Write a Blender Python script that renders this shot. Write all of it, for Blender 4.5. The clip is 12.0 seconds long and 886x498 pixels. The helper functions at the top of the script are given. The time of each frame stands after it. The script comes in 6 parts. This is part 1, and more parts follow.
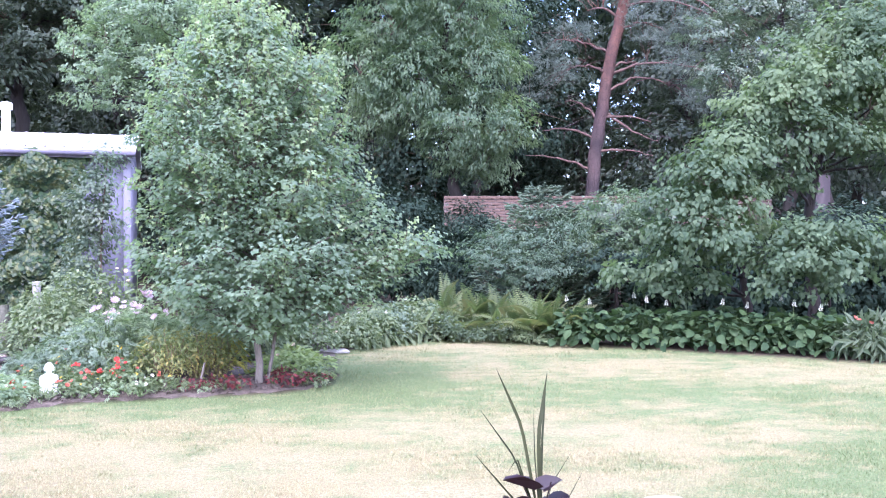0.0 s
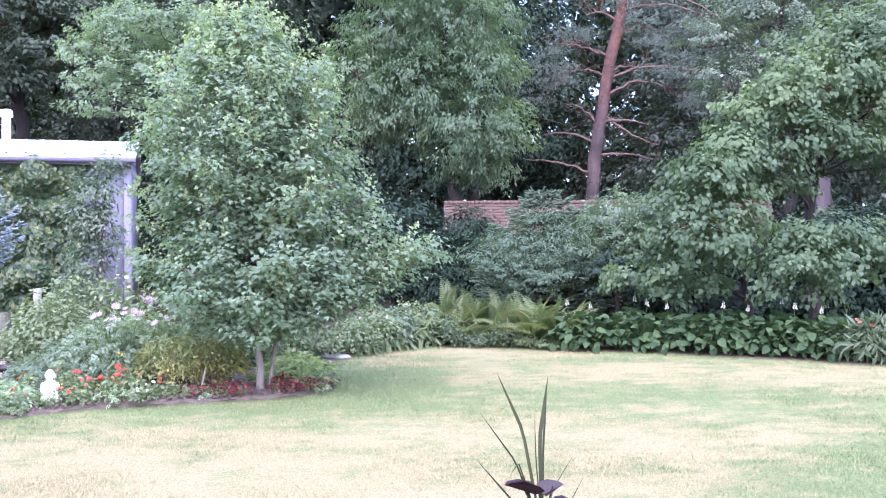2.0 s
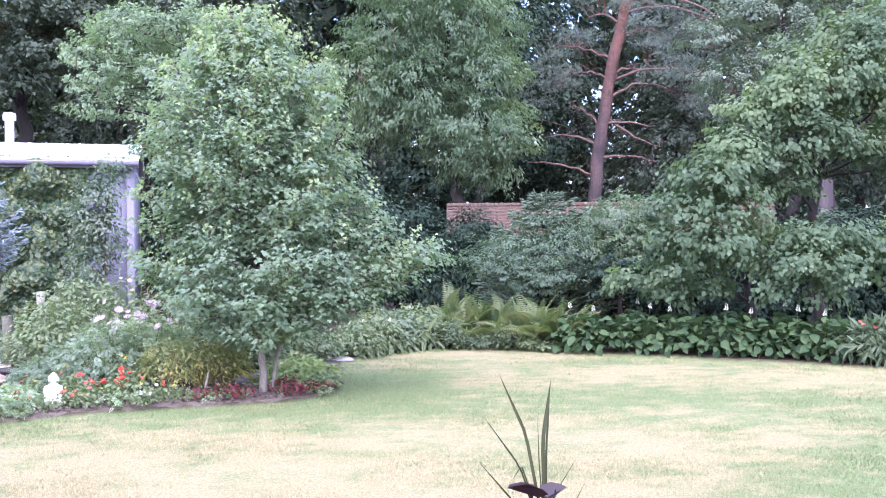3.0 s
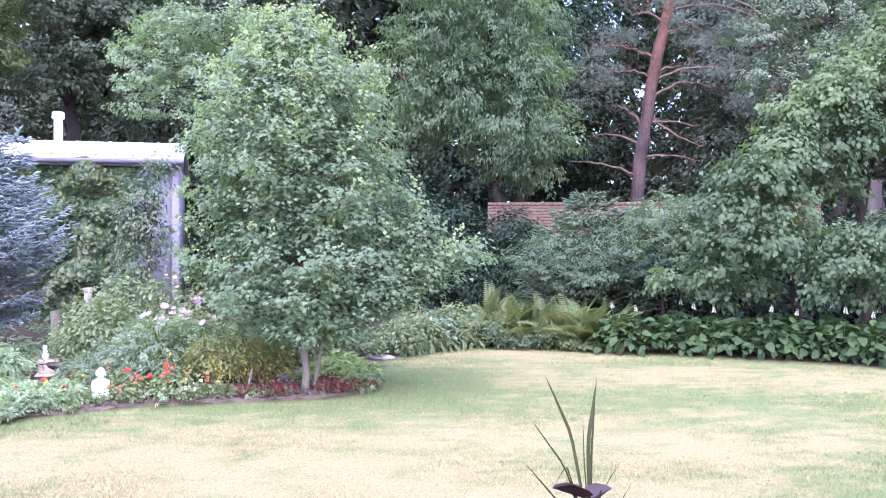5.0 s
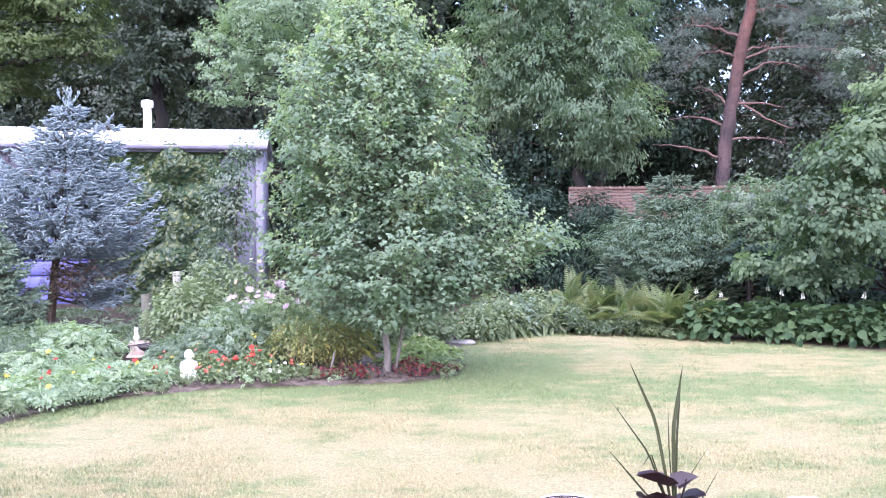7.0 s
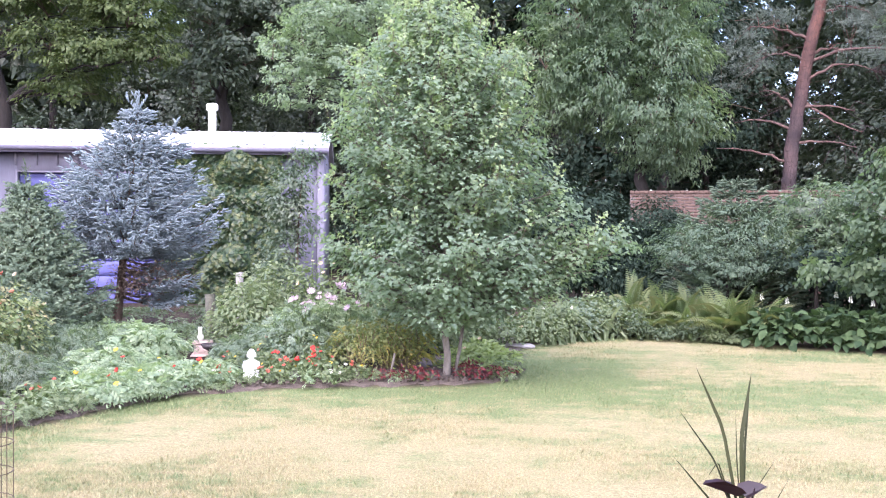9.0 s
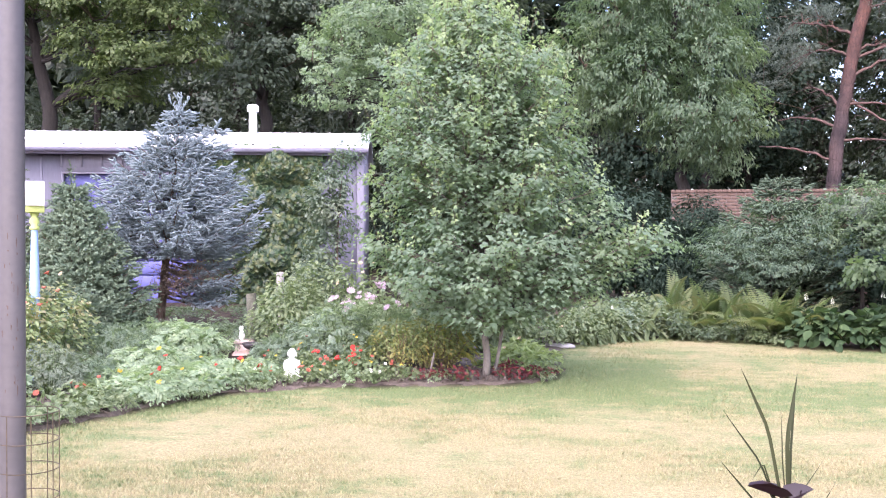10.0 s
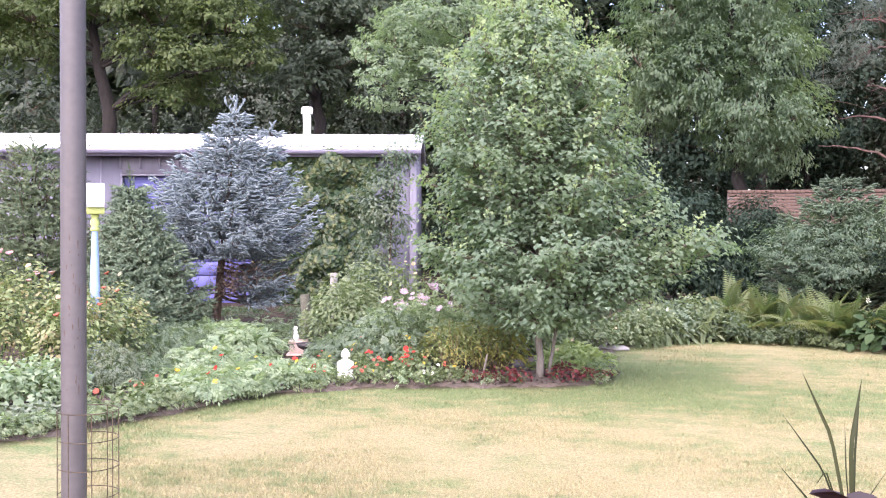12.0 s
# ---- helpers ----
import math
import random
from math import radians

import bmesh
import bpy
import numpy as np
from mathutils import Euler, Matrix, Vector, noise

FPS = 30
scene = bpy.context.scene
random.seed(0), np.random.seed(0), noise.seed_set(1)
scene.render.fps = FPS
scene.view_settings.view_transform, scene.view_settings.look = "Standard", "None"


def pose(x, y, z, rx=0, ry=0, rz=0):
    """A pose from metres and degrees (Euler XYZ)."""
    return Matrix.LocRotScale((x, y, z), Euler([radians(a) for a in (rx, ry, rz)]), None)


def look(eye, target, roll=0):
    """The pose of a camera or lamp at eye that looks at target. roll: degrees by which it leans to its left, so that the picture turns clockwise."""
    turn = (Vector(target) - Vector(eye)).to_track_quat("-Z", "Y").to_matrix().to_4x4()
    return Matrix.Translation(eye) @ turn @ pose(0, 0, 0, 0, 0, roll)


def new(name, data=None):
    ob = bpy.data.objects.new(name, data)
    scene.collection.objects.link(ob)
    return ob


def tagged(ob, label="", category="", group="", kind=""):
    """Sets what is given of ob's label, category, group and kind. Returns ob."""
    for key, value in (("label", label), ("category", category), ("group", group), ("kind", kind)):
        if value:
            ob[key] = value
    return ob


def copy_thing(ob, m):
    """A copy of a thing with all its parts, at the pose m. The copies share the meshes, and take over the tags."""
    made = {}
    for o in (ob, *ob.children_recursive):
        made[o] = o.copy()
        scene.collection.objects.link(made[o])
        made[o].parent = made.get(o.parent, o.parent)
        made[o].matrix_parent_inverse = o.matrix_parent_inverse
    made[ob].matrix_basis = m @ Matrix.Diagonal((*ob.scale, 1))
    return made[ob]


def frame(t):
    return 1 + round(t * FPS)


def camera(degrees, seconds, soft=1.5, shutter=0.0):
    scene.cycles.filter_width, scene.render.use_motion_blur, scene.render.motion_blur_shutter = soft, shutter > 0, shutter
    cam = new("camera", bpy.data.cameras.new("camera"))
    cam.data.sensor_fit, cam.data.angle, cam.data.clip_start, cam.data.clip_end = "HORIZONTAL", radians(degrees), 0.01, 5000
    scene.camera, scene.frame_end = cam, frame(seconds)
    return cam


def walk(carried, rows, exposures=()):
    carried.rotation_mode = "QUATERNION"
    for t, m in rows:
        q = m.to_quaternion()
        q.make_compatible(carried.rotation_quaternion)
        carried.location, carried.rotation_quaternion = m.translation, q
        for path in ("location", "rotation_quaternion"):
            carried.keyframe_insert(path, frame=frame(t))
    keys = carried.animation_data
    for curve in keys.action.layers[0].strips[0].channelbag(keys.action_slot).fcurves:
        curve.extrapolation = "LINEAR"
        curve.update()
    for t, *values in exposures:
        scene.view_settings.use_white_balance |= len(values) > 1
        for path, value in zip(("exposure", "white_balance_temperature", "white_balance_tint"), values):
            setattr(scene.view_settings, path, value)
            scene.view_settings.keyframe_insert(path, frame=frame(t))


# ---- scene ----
# The camera turns slowly to the left from one standing place.
cam = camera(49.14, 12.0, soft=1.1)
EYE = 1.5
ROWS = [
    (0.0, 0.000, 0.000, 0.000, 0.00, -0.65, 0.00),
    (0.5, 0.002, -0.002, 0.000, -0.03, -0.57, -0.08),
    (1.0, 0.002, -0.003, 0.003, -0.10, -0.43, -0.16),
    (1.5, 0.001, -0.002, 0.001, -0.01, -0.44, -0.25),
    (2.0, 0.002, -0.003, 0.001, 0.03, -0.37, -0.33),
    (2.5, 0.002, -0.003, 0.001, 0.12, -0.33, -0.36),
    (3.0, 0.002, -0.005, 0.004, 0.19, -0.23, -0.42),
    (5.0, -0.024, -0.004, 0.002, 2.54, -0.27, -0.07),
    (5.5, -0.031, 0.001, 0.001, 3.83, -0.68, 0.07),
    (6.0, -0.032, 0.007, 0.001, 5.12, -0.75, -0.01),
    (6.5, -0.033, 0.009, 0.000, 6.35, -1.17, -0.06),
    (8.5, -0.050, 0.026, -0.006, 9.48, -0.96, 0.06),
    (9.0, -0.059, 0.026, -0.006, 10.72, -0.96, 0.30),
    (9.5, -0.064, 0.031, -0.006, 12.09, -1.05, 0.23),
    (10.0, -0.067, 0.038, -0.013, 13.02, -0.96, 0.19),
    (10.5, -0.072, 0.041, -0.010, 13.85, -0.90, 0.18),
    (11.0, -0.070, 0.044, -0.012, 15.14, -0.85, 0.04),
    (11.5, -0.068, 0.049, -0.010, 15.66, -0.94, 0.06),
    (12.0, -0.080, 0.051, -0.009, 16.10, -0.92, 0.21),
]
EXPOSURES = [(0.0, 2.33, 5280, 33), (2.5, 2.33, 5400, 33), (5.0, 2.32, 5520, 33), (6.0, 2.29, 5480, 32), (9.0, 2.21, 5900, 30), (10.5, 2.16, 6230, 30), (12.0, 2.15, 6340, 30)]
walk(cam, [(t, pose(x, y, EYE + z, 90 + pitch, -roll, yaw)) for t, x, y, z, yaw, pitch, roll in ROWS], EXPOSURES)

# ---- light: bright thin overcast ----
SUN_UP, SUN_TURN = 48.0, 186.0
world = bpy.data.worlds.new("sky")
scene.world = world
world.use_nodes = True
sky = world.node_tree.nodes.new("ShaderNodeTexSky")
sky.sky_type, sky.sun_disc = "NISHITA", False
sky.sun_elevation, sky.sun_rotation = radians(SUN_UP), radians(SUN_TURN)
sky.air_density, sky.dust_density = 1.0, 3.0
world.node_tree.links.new(sky.outputs[0], world.node_tree.nodes["Background"].inputs[0])
world.node_tree.nodes["Background"].inputs[1].default_value = 0.15
sun = new("sun", bpy.data.lights.new("sun", "SUN"))
sun.data.energy, sun.data.angle, sun.data.color = 1.5, radians(140), (1.0, 0.96, 0.9)
sun_way = Vector((math.sin(radians(SUN_TURN)) * math.cos(radians(SUN_UP)), math.cos(radians(SUN_TURN)) * math.cos(radians(SUN_UP)), math.sin(radians(SUN_UP))))
sun.matrix_world = look(sun_way * 60, (0, 0, 0))


# ---- materials ----
def material(name):
    m = bpy.data.materials.new(name)
    m.use_nodes = True
    return m, m.node_tree.nodes, m.node_tree.links, m.node_tree.nodes["Principled BSDF"]


def ramp_mix(nodes, links, fac, a, b):
    mix = nodes.new("ShaderNodeMix")
    mix.data_type = "RGBA"
    if fac is not None:
        links.new(fac, mix.inputs[0])
    for k, v in ((6, a), (7, b)):
        if isinstance(v, tuple):
            mix.inputs[k].default_value = (*v, 1)
        else:
            links.new(v, mix.inputs[k])
    return mix.outputs[2]


def noise_node(nodes, links, scale, detail=3.0, coords="Object", stretch=None):
    tc = nodes.new("ShaderNodeTexCoord")
    n = nodes.new("ShaderNodeTexNoise")
    n.inputs["Scale"].default_value, n.inputs["Detail"].default_value = scale, detail
    if stretch:
        mp = nodes.new("ShaderNodeMapping")
        mp.inputs["Scale"].default_value = stretch
        links.new(tc.outputs[coords], mp.inputs[0])
        links.new(mp.outputs[0], n.inputs["Vector"])
    else:
        links.new(tc.outputs[coords], n.inputs["Vector"])
    return n.outputs["Fac"]


def sharpen(nodes, links, fac, lo, hi):
    r = nodes.new("ShaderNodeMapRange")
    r.inputs["From Min"].default_value, r.inputs["From Max"].default_value = lo, hi
    links.new(fac, r.inputs["Value"])
    return r.outputs[0]


def leaf_material(name, a, b, c=None, rough=0.5, through_light=0.3, patch=1.2, gloss=0.35, island=True, single=False, high=None):
    """Leaves that differ one by one between a and b, in patches (or as young growth, high up) towards c; light passes through."""
    m, nodes, links, bsdf = material(name)
    geo = nodes.new("ShaderNodeNewGeometry")
    one = geo.outputs["Random Per Island"] if island else sharpen(nodes, links, noise_node(nodes, links, patch, 3), 0.35, 0.65)
    if single:
        one = nodes.new("ShaderNodeObjectInfo").outputs["Random"]
    col = ramp_mix(nodes, links, one, a, b)
    if high:
        tc = nodes.new("ShaderNodeTexCoord")
        xyz = nodes.new("ShaderNodeSeparateXYZ")
        links.new(tc.outputs["Object"], xyz.inputs[0])
        young = nodes.new("ShaderNodeMath")
        young.operation = "MULTIPLY"
        links.new(sharpen(nodes, links, xyz.outputs["Z"], *high), young.inputs[0])
        links.new(sharpen(nodes, links, noise_node(nodes, links, patch * 4, 2), 0.2, 0.6), young.inputs[1])
        col = ramp_mix(nodes, links, young.outputs[0], col, c)
    elif c:
        col = ramp_mix(nodes, links, sharpen(nodes, links, noise_node(nodes, links, patch, 2), 0.48, 0.72), col, c)
    links.new(col, bsdf.inputs["Base Color"])
    bsdf.inputs["Roughness"].default_value = rough
    bsdf.inputs["Specular IOR Level"].default_value = gloss
    tl = nodes.new("ShaderNodeBsdfTranslucent")
    warm = nodes.new("ShaderNodeMix")
    warm.data_type, warm.blend_type = "RGBA", "MULTIPLY"
    warm.inputs[0].default_value = 1.0
    links.new(col, warm.inputs[6])
    warm.inputs[7].default_value = (1.4, 1.55, 0.8, 1)
    links.new(warm.outputs[2], tl.inputs[0])
    mix = nodes.new("ShaderNodeMixShader")
    mix.inputs[0].default_value = through_light
    links.new(bsdf.outputs[0], mix.inputs[1])
    links.new(tl.outputs[0], mix.inputs[2])
    links.new(mix.outputs[0], nodes["Material Output"].inputs[0])
    return m


def plain_material(name, a, b, scale=6.0, rough=0.6, metal=0.0, bump=0.2, fine=60.0, stretch=None, gloss=0.5):
    """A surface that varies between a and b at two scales, with relief."""
    m, nodes, links, bsdf = material(name)
    big = noise_node(nodes, links, scale, 4, stretch=stretch)
    small = noise_node(nodes, links, fine, 3, stretch=stretch)
    both = nodes.new("ShaderNodeMath")
    both.operation = "MULTIPLY_ADD"
    both.inputs[1].default_value = 0.45
    links.new(small, both.inputs[0])
    half = nodes.new("ShaderNodeMath")
    half.operation, half.inputs[1].default_value = "MULTIPLY", 0.55
    links.new(big, half.inputs[0])
    links.new(half.outputs[0], both.inputs[2])
    fac = sharpen(nodes, links, both.outputs[0], 0.32, 0.68)
    links.new(ramp_mix(nodes, links, fac, a, b), bsdf.inputs["Base Color"])
    bsdf.inputs["Roughness"].default_value, bsdf.inputs["Metallic"].default_value = rough, metal
    bsdf.inputs["Specular IOR Level"].default_value = gloss
    if bump:
        bp = nodes.new("ShaderNodeBump")
        bp.inputs["Strength"].default_value, bp.inputs["Distance"].default_value = bump, 0.02
        links.new(both.outputs[0], bp.inputs["Height"])
        links.new(bp.outputs[0], bsdf.inputs["Normal"])
    return m


def ground_material():
    m, nodes, links, bsdf = material("lawn_and_soil")

    def attribute(name):
        at = nodes.new("ShaderNodeAttribute")
        at.attribute_name = name
        return at.outputs["Fac"]

    soil = ramp_mix(nodes, links, sharpen(nodes, links, noise_node(nodes, links, 9, 6), 0.35, 0.7), (0.022, 0.017, 0.012), (0.07, 0.05, 0.035))
    grain = sharpen(nodes, links, noise_node(nodes, links, 55, 4), 0.35, 0.65)
    green = ramp_mix(nodes, links, grain, (0.095, 0.134, 0.053), (0.155, 0.195, 0.083))
    straw = ramp_mix(nodes, links, grain, (0.196, 0.17, 0.09), (0.308, 0.272, 0.152))
    tuft = nodes.new("ShaderNodeMath")
    tuft.operation, tuft.use_clamp = "MULTIPLY_ADD", True
    tuft.inputs[1].default_value = 1.7
    tuft_mid = nodes.new("ShaderNodeMath")
    tuft_mid.operation, tuft_mid.inputs[1].default_value = "SUBTRACT", 0.5
    links.new(noise_node(nodes, links, 16, 5, stretch=(1, 1.6, 1)), tuft_mid.inputs[0])
    links.new(tuft_mid.outputs[0], tuft.inputs[0])
    links.new(attribute("dry"), tuft.inputs[2])
    lawn = ramp_mix(nodes, links, tuft.outputs[0], green, straw)
    links.new(ramp_mix(nodes, links, attribute("lawn"), soil, lawn), bsdf.inputs["Base Color"])
    bsdf.inputs["Roughness"].default_value = 0.9
    bsdf.inputs["Specular IOR Level"].default_value = 0.2
    bp = nodes.new("ShaderNodeBump")
    bp.inputs["Strength"].default_value, bp.inputs["Distance"].default_value = 0.6, 0.02
    links.new(noise_node(nodes, links, 70, 4), bp.inputs["Height"])
    links.new(bp.outputs[0], bsdf.inputs["Normal"])
    return m


def blade_material():
    m, nodes, links, bsdf = material("grass_blades")
    at = nodes.new("ShaderNodeAttribute")
    at.attribute_name = "dry"
    geo = nodes.new("ShaderNodeNewGeometry")
    green = ramp_mix(nodes, links, geo.outputs["Random Per Island"], (0.105, 0.148, 0.06), (0.18, 0.225, 0.098))
    straw = ramp_mix(nodes, links, geo.outputs["Random Per Island"], (0.24, 0.206, 0.108), (0.372, 0.33, 0.186))
    links.new(ramp_mix(nodes, links, at.outputs["Fac"], green, straw), bsdf.inputs["Base Color"])
    bsdf.inputs["Roughness"].default_value = 0.7
    bsdf.inputs["Specular IOR Level"].default_value = 0.3
    return m


def pine_bark_material():
    """Grey-brown plates low on the trunk, orange-red skin higher up."""
    m, nodes, links, bsdf = material("red_pine_bark")
    tc = nodes.new("ShaderNodeTexCoord")
    xyz = nodes.new("ShaderNodeSeparateXYZ")
    links.new(tc.outputs["Object"], xyz.inputs[0])
    high = sharpen(nodes, links, xyz.outputs["Z"], 4.5, 8.0)
    plates = nodes.new("ShaderNodeTexVoronoi")
    plates.feature = "DISTANCE_TO_EDGE"
    plates.inputs["Scale"].default_value = 8.0
    mp = nodes.new("ShaderNodeMapping")
    mp.inputs["Scale"].default_value = (2.2, 2.2, 0.8)
    links.new(tc.outputs["Object"], mp.inputs[0])
    links.new(mp.outputs[0], plates.inputs["Vector"])
    crack = sharpen(nodes, links, plates.outputs["Distance"], -0.08, 0.1)
    stain = sharpen(nodes, links, noise_node(nodes, links, 1.6, 4), 0.35, 0.65)
    low = ramp_mix(nodes, links, stain, (0.04, 0.03, 0.034), (0.095, 0.064, 0.064))
    red = ramp_mix(nodes, links, stain, (0.08, 0.037, 0.03), (0.185, 0.078, 0.05))
    skin = ramp_mix(nodes, links, high, low, red)
    links.new(ramp_mix(nodes, links, crack, (0.025, 0.018, 0.017), skin), bsdf.inputs["Base Color"])
    bsdf.inputs["Roughness"].default_value = 0.9
    bp = nodes.new("ShaderNodeBump")
    bp.inputs["Strength"].default_value, bp.inputs["Distance"].default_value = 0.8, 0.03
    links.new(crack, bp.inputs["Height"])
    links.new(bp.outputs[0], bsdf.inputs["Normal"])
    return m


def siding_material(name, a, b):
    return plain_material(name, a, b, scale=1.2, rough=0.65, bump=0.15, fine=14, stretch=(6, 6, 0.5))


BARK_GREY = plain_material("grey_bark", (0.1, 0.085, 0.07), (0.22, 0.195, 0.165), 5, 0.9, bump=0.8, fine=40, stretch=(3, 3, 0.6))
BARK_DARK = plain_material("dark_bark", (0.01, 0.008, 0.0075), (0.035, 0.029, 0.025), 5, 0.95, bump=0.8, fine=30, stretch=(3, 3, 0.6))
BARK_SPRUCE = plain_material("brown_spruce_bark", (0.09, 0.06, 0.045), (0.2, 0.14, 0.105), 5, 0.9, bump=0.8, fine=40, stretch=(3, 3, 0.6))
BARK_PINE = pine_bark_material()
BARK_LIMB = plain_material("reddish_limb_bark", (0.07, 0.045, 0.04), (0.16, 0.1, 0.085), 6, 0.9, bump=0.5, fine=40)
TWIG = plain_material("twig_bark", (0.06, 0.045, 0.03), (0.15, 0.11, 0.075), 12, 0.9, bump=0.3)
STEM_GREEN = plain_material("green_stem", (0.07, 0.12, 0.035), (0.14, 0.2, 0.07), 10, 0.6, bump=0.1)
STEM_DRY = plain_material("dry_stem", (0.13, 0.105, 0.05), (0.24, 0.2, 0.1), 10, 0.8, bump=0.1)
LEAF_MAPLE = leaf_material("maple_leaf", (0.15, 0.21, 0.155), (0.198, 0.262, 0.192), (0.21, 0.272, 0.172), 0.65, 0.5, 1.1, 0.15)
LEAF_MAPLE_YOUNG = leaf_material("young_maple_leaf", (0.215, 0.285, 0.17), (0.3, 0.37, 0.205), None, 0.6, 0.45, 1.1, 0.15)
LEAF_HEART = leaf_material("heart_shaped_leaf", (0.074, 0.115, 0.072), (0.13, 0.182, 0.11), (0.18, 0.238, 0.126), 0.6, 0.46, 0.7, 0.15)
LEAF_CHERRY = leaf_material("drooping_leaf", (0.08, 0.128, 0.082), (0.142, 0.202, 0.126), (0.19, 0.248, 0.15), 0.5, 0.45, 0.35, 0.3)
LEAF_LIGHT = leaf_material("light_green_leaf", (0.15, 0.21, 0.14), (0.215, 0.28, 0.19), None, 0.55, 0.42, gloss=0.2)
LEAF_YELLOW = leaf_material("yellow_green_leaf", (0.08, 0.115, 0.052), (0.15, 0.19, 0.085), (0.065, 0.09, 0.045), 0.5, 0.5, 0.4, 0.25)
# Leaf of the wood, with the wood's shade already in the colour.
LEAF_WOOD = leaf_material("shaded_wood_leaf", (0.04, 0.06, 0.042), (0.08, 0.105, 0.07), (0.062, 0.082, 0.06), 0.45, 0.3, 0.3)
LEAF_OAK = leaf_material("oak_leaf", (0.075, 0.105, 0.075), (0.125, 0.16, 0.112), (0.1, 0.13, 0.09), 0.5, 0.35, 0.4)
LEAF_SHRUB = leaf_material("shrub_leaf", (0.075, 0.115, 0.08), (0.135, 0.18, 0.125), (0.19, 0.225, 0.165), 0.45, 0.35, 1.5, 0.4)
LEAF_TIER = leaf_material("tiered_shrub_leaf", (0.052, 0.09, 0.06), (0.145, 0.2, 0.136), None, 0.55, 0.35, 1.5, 0.25)
# Dark green of the yews; under the trees this colour stands in for shade.
LEAF_YEW_SHADE = leaf_material("yew_and_shade_leaf", (0.016, 0.031, 0.022), (0.038, 0.06, 0.041), None, 0.75, 0.12, gloss=0.1)
LEAF_IVY = leaf_material("ivy_leaf", (0.018, 0.045, 0.024), (0.062, 0.105, 0.046), (0.145, 0.168, 0.062), 0.4, 0.3, 9.0, 0.45)
NEEDLE_BLUE = leaf_material("blue_spruce_needle", (0.185, 0.235, 0.255), (0.265, 0.322, 0.342), None, 0.8, 0.08, 3.0, 0.15)
NEEDLE_GREEN = leaf_material("green_spruce_needle", (0.095, 0.138, 0.092), (0.162, 0.212, 0.14), None, 0.7, 0.1, 5.0, 0.2, island=False)
NEEDLE_HEMLOCK = leaf_material("hemlock_needle", (0.07, 0.1, 0.06), (0.15, 0.19, 0.11), None, 0.7, 0.15, 2.0, 0.2, island=False)
NEEDLE_LAYER = leaf_material("layered_evergreen_needle", (0.048, 0.078, 0.05), (0.13, 0.175, 0.115), None, 0.6, 0.1, 5.0, 0.2)
NEEDLE_BROWN = leaf_material("dead_needle", (0.13, 0.09, 0.07), (0.22, 0.165, 0.13), None, 0.8, 0.1)
NEEDLE_PINE = leaf_material("grey_green_pine_needle", (0.075, 0.105, 0.085), (0.15, 0.185, 0.155), None, 0.6, 0.15, 2.2, island=False)
HERB_LIGHT = leaf_material("light_herb_leaf", (0.185, 0.26, 0.165), (0.32, 0.39, 0.26), None, 0.55, 0.38, gloss=0.25)
HERB_MID = leaf_material("mid_green_herb_leaf", (0.125, 0.17, 0.092), (0.205, 0.25, 0.138), None, 0.5, 0.32)
HERB_LIME = leaf_material("yellow_green_herb_leaf", (0.19, 0.25, 0.1), (0.3, 0.36, 0.15), None, 0.5, 0.38)
HERB_DARK = leaf_material("dark_ground_cover_leaf", (0.055, 0.085, 0.048), (0.105, 0.14, 0.08), None, 0.5, 0.3)
HERB_BLUE = leaf_material("blue_green_herb_leaf", (0.115, 0.165, 0.115), (0.19, 0.245, 0.17), None, 0.5, 0.3)
HERB_GREY = leaf_material("silver_grey_leaf", (0.14, 0.178, 0.128), (0.215, 0.255, 0.19), None, 0.75, 0.25)
HERB_YELLOW = leaf_material("yellowing_leaf", (0.2, 0.22, 0.05), (0.4, 0.34, 0.08), None, 0.5, 0.35)
HERB_BROWN = leaf_material("bronze_leaf", (0.15, 0.195, 0.085), (0.24, 0.27, 0.12), (0.36, 0.29, 0.09), 0.6, 0.4, 4.0)
HERB_ROSE = leaf_material("rose_leaf", (0.15, 0.205, 0.09), (0.24, 0.29, 0.14), (0.31, 0.24, 0.14), 0.5, 0.3, 4.0)
HERB_RED = leaf_material("red_coleus_leaf", (0.07, 0.016, 0.02), (0.19, 0.042, 0.045), None, 0.5, 0.3)
HOSTA_LEAF = leaf_material("hosta_leaf", (0.026, 0.053, 0.025), (0.07, 0.112, 0.047), (0.12, 0.165, 0.08), 0.55, 0.28, 0.9, 0.15, single=True)
FERN_LEAF = leaf_material("fern_leaf", (0.075, 0.125, 0.055), (0.155, 0.21, 0.09), (0.2, 0.175, 0.085), 0.55, 0.38, 1.3, single=True)
SPIKE_LEAF = leaf_material("spike_leaf", (0.02, 0.025, 0.01), (0.04, 0.045, 0.018), None, 0.5, 0.08, gloss=0.25, single=True)
PURPLE_LEAF = leaf_material("dark_purple_leaf", (0.009, 0.004, 0.0055), (0.022, 0.009, 0.011), None, 0.35, 0.03, gloss=0.5, single=True)
PETAL_RED = leaf_material("red_petal", (0.42, 0.03, 0.025), (0.55, 0.07, 0.05), None, 0.5, 0.3)
PETAL_ORANGE = leaf_material("orange_petal", (0.4, 0.085, 0.06), (0.5, 0.19, 0.135), None, 0.5, 0.3)
PETAL_YELLOW = leaf_material("yellow_petal", (0.55, 0.38, 0.04), (0.62, 0.48, 0.08), None, 0.5, 0.3)
PETAL_WHITE = leaf_material("white_petal", (0.5, 0.5, 0.46), (0.62, 0.62, 0.57), None, 0.5, 0.3)
PETAL_PINK = leaf_material("pink_petal", (0.5, 0.26, 0.3), (0.6, 0.4, 0.43), None, 0.5, 0.3)
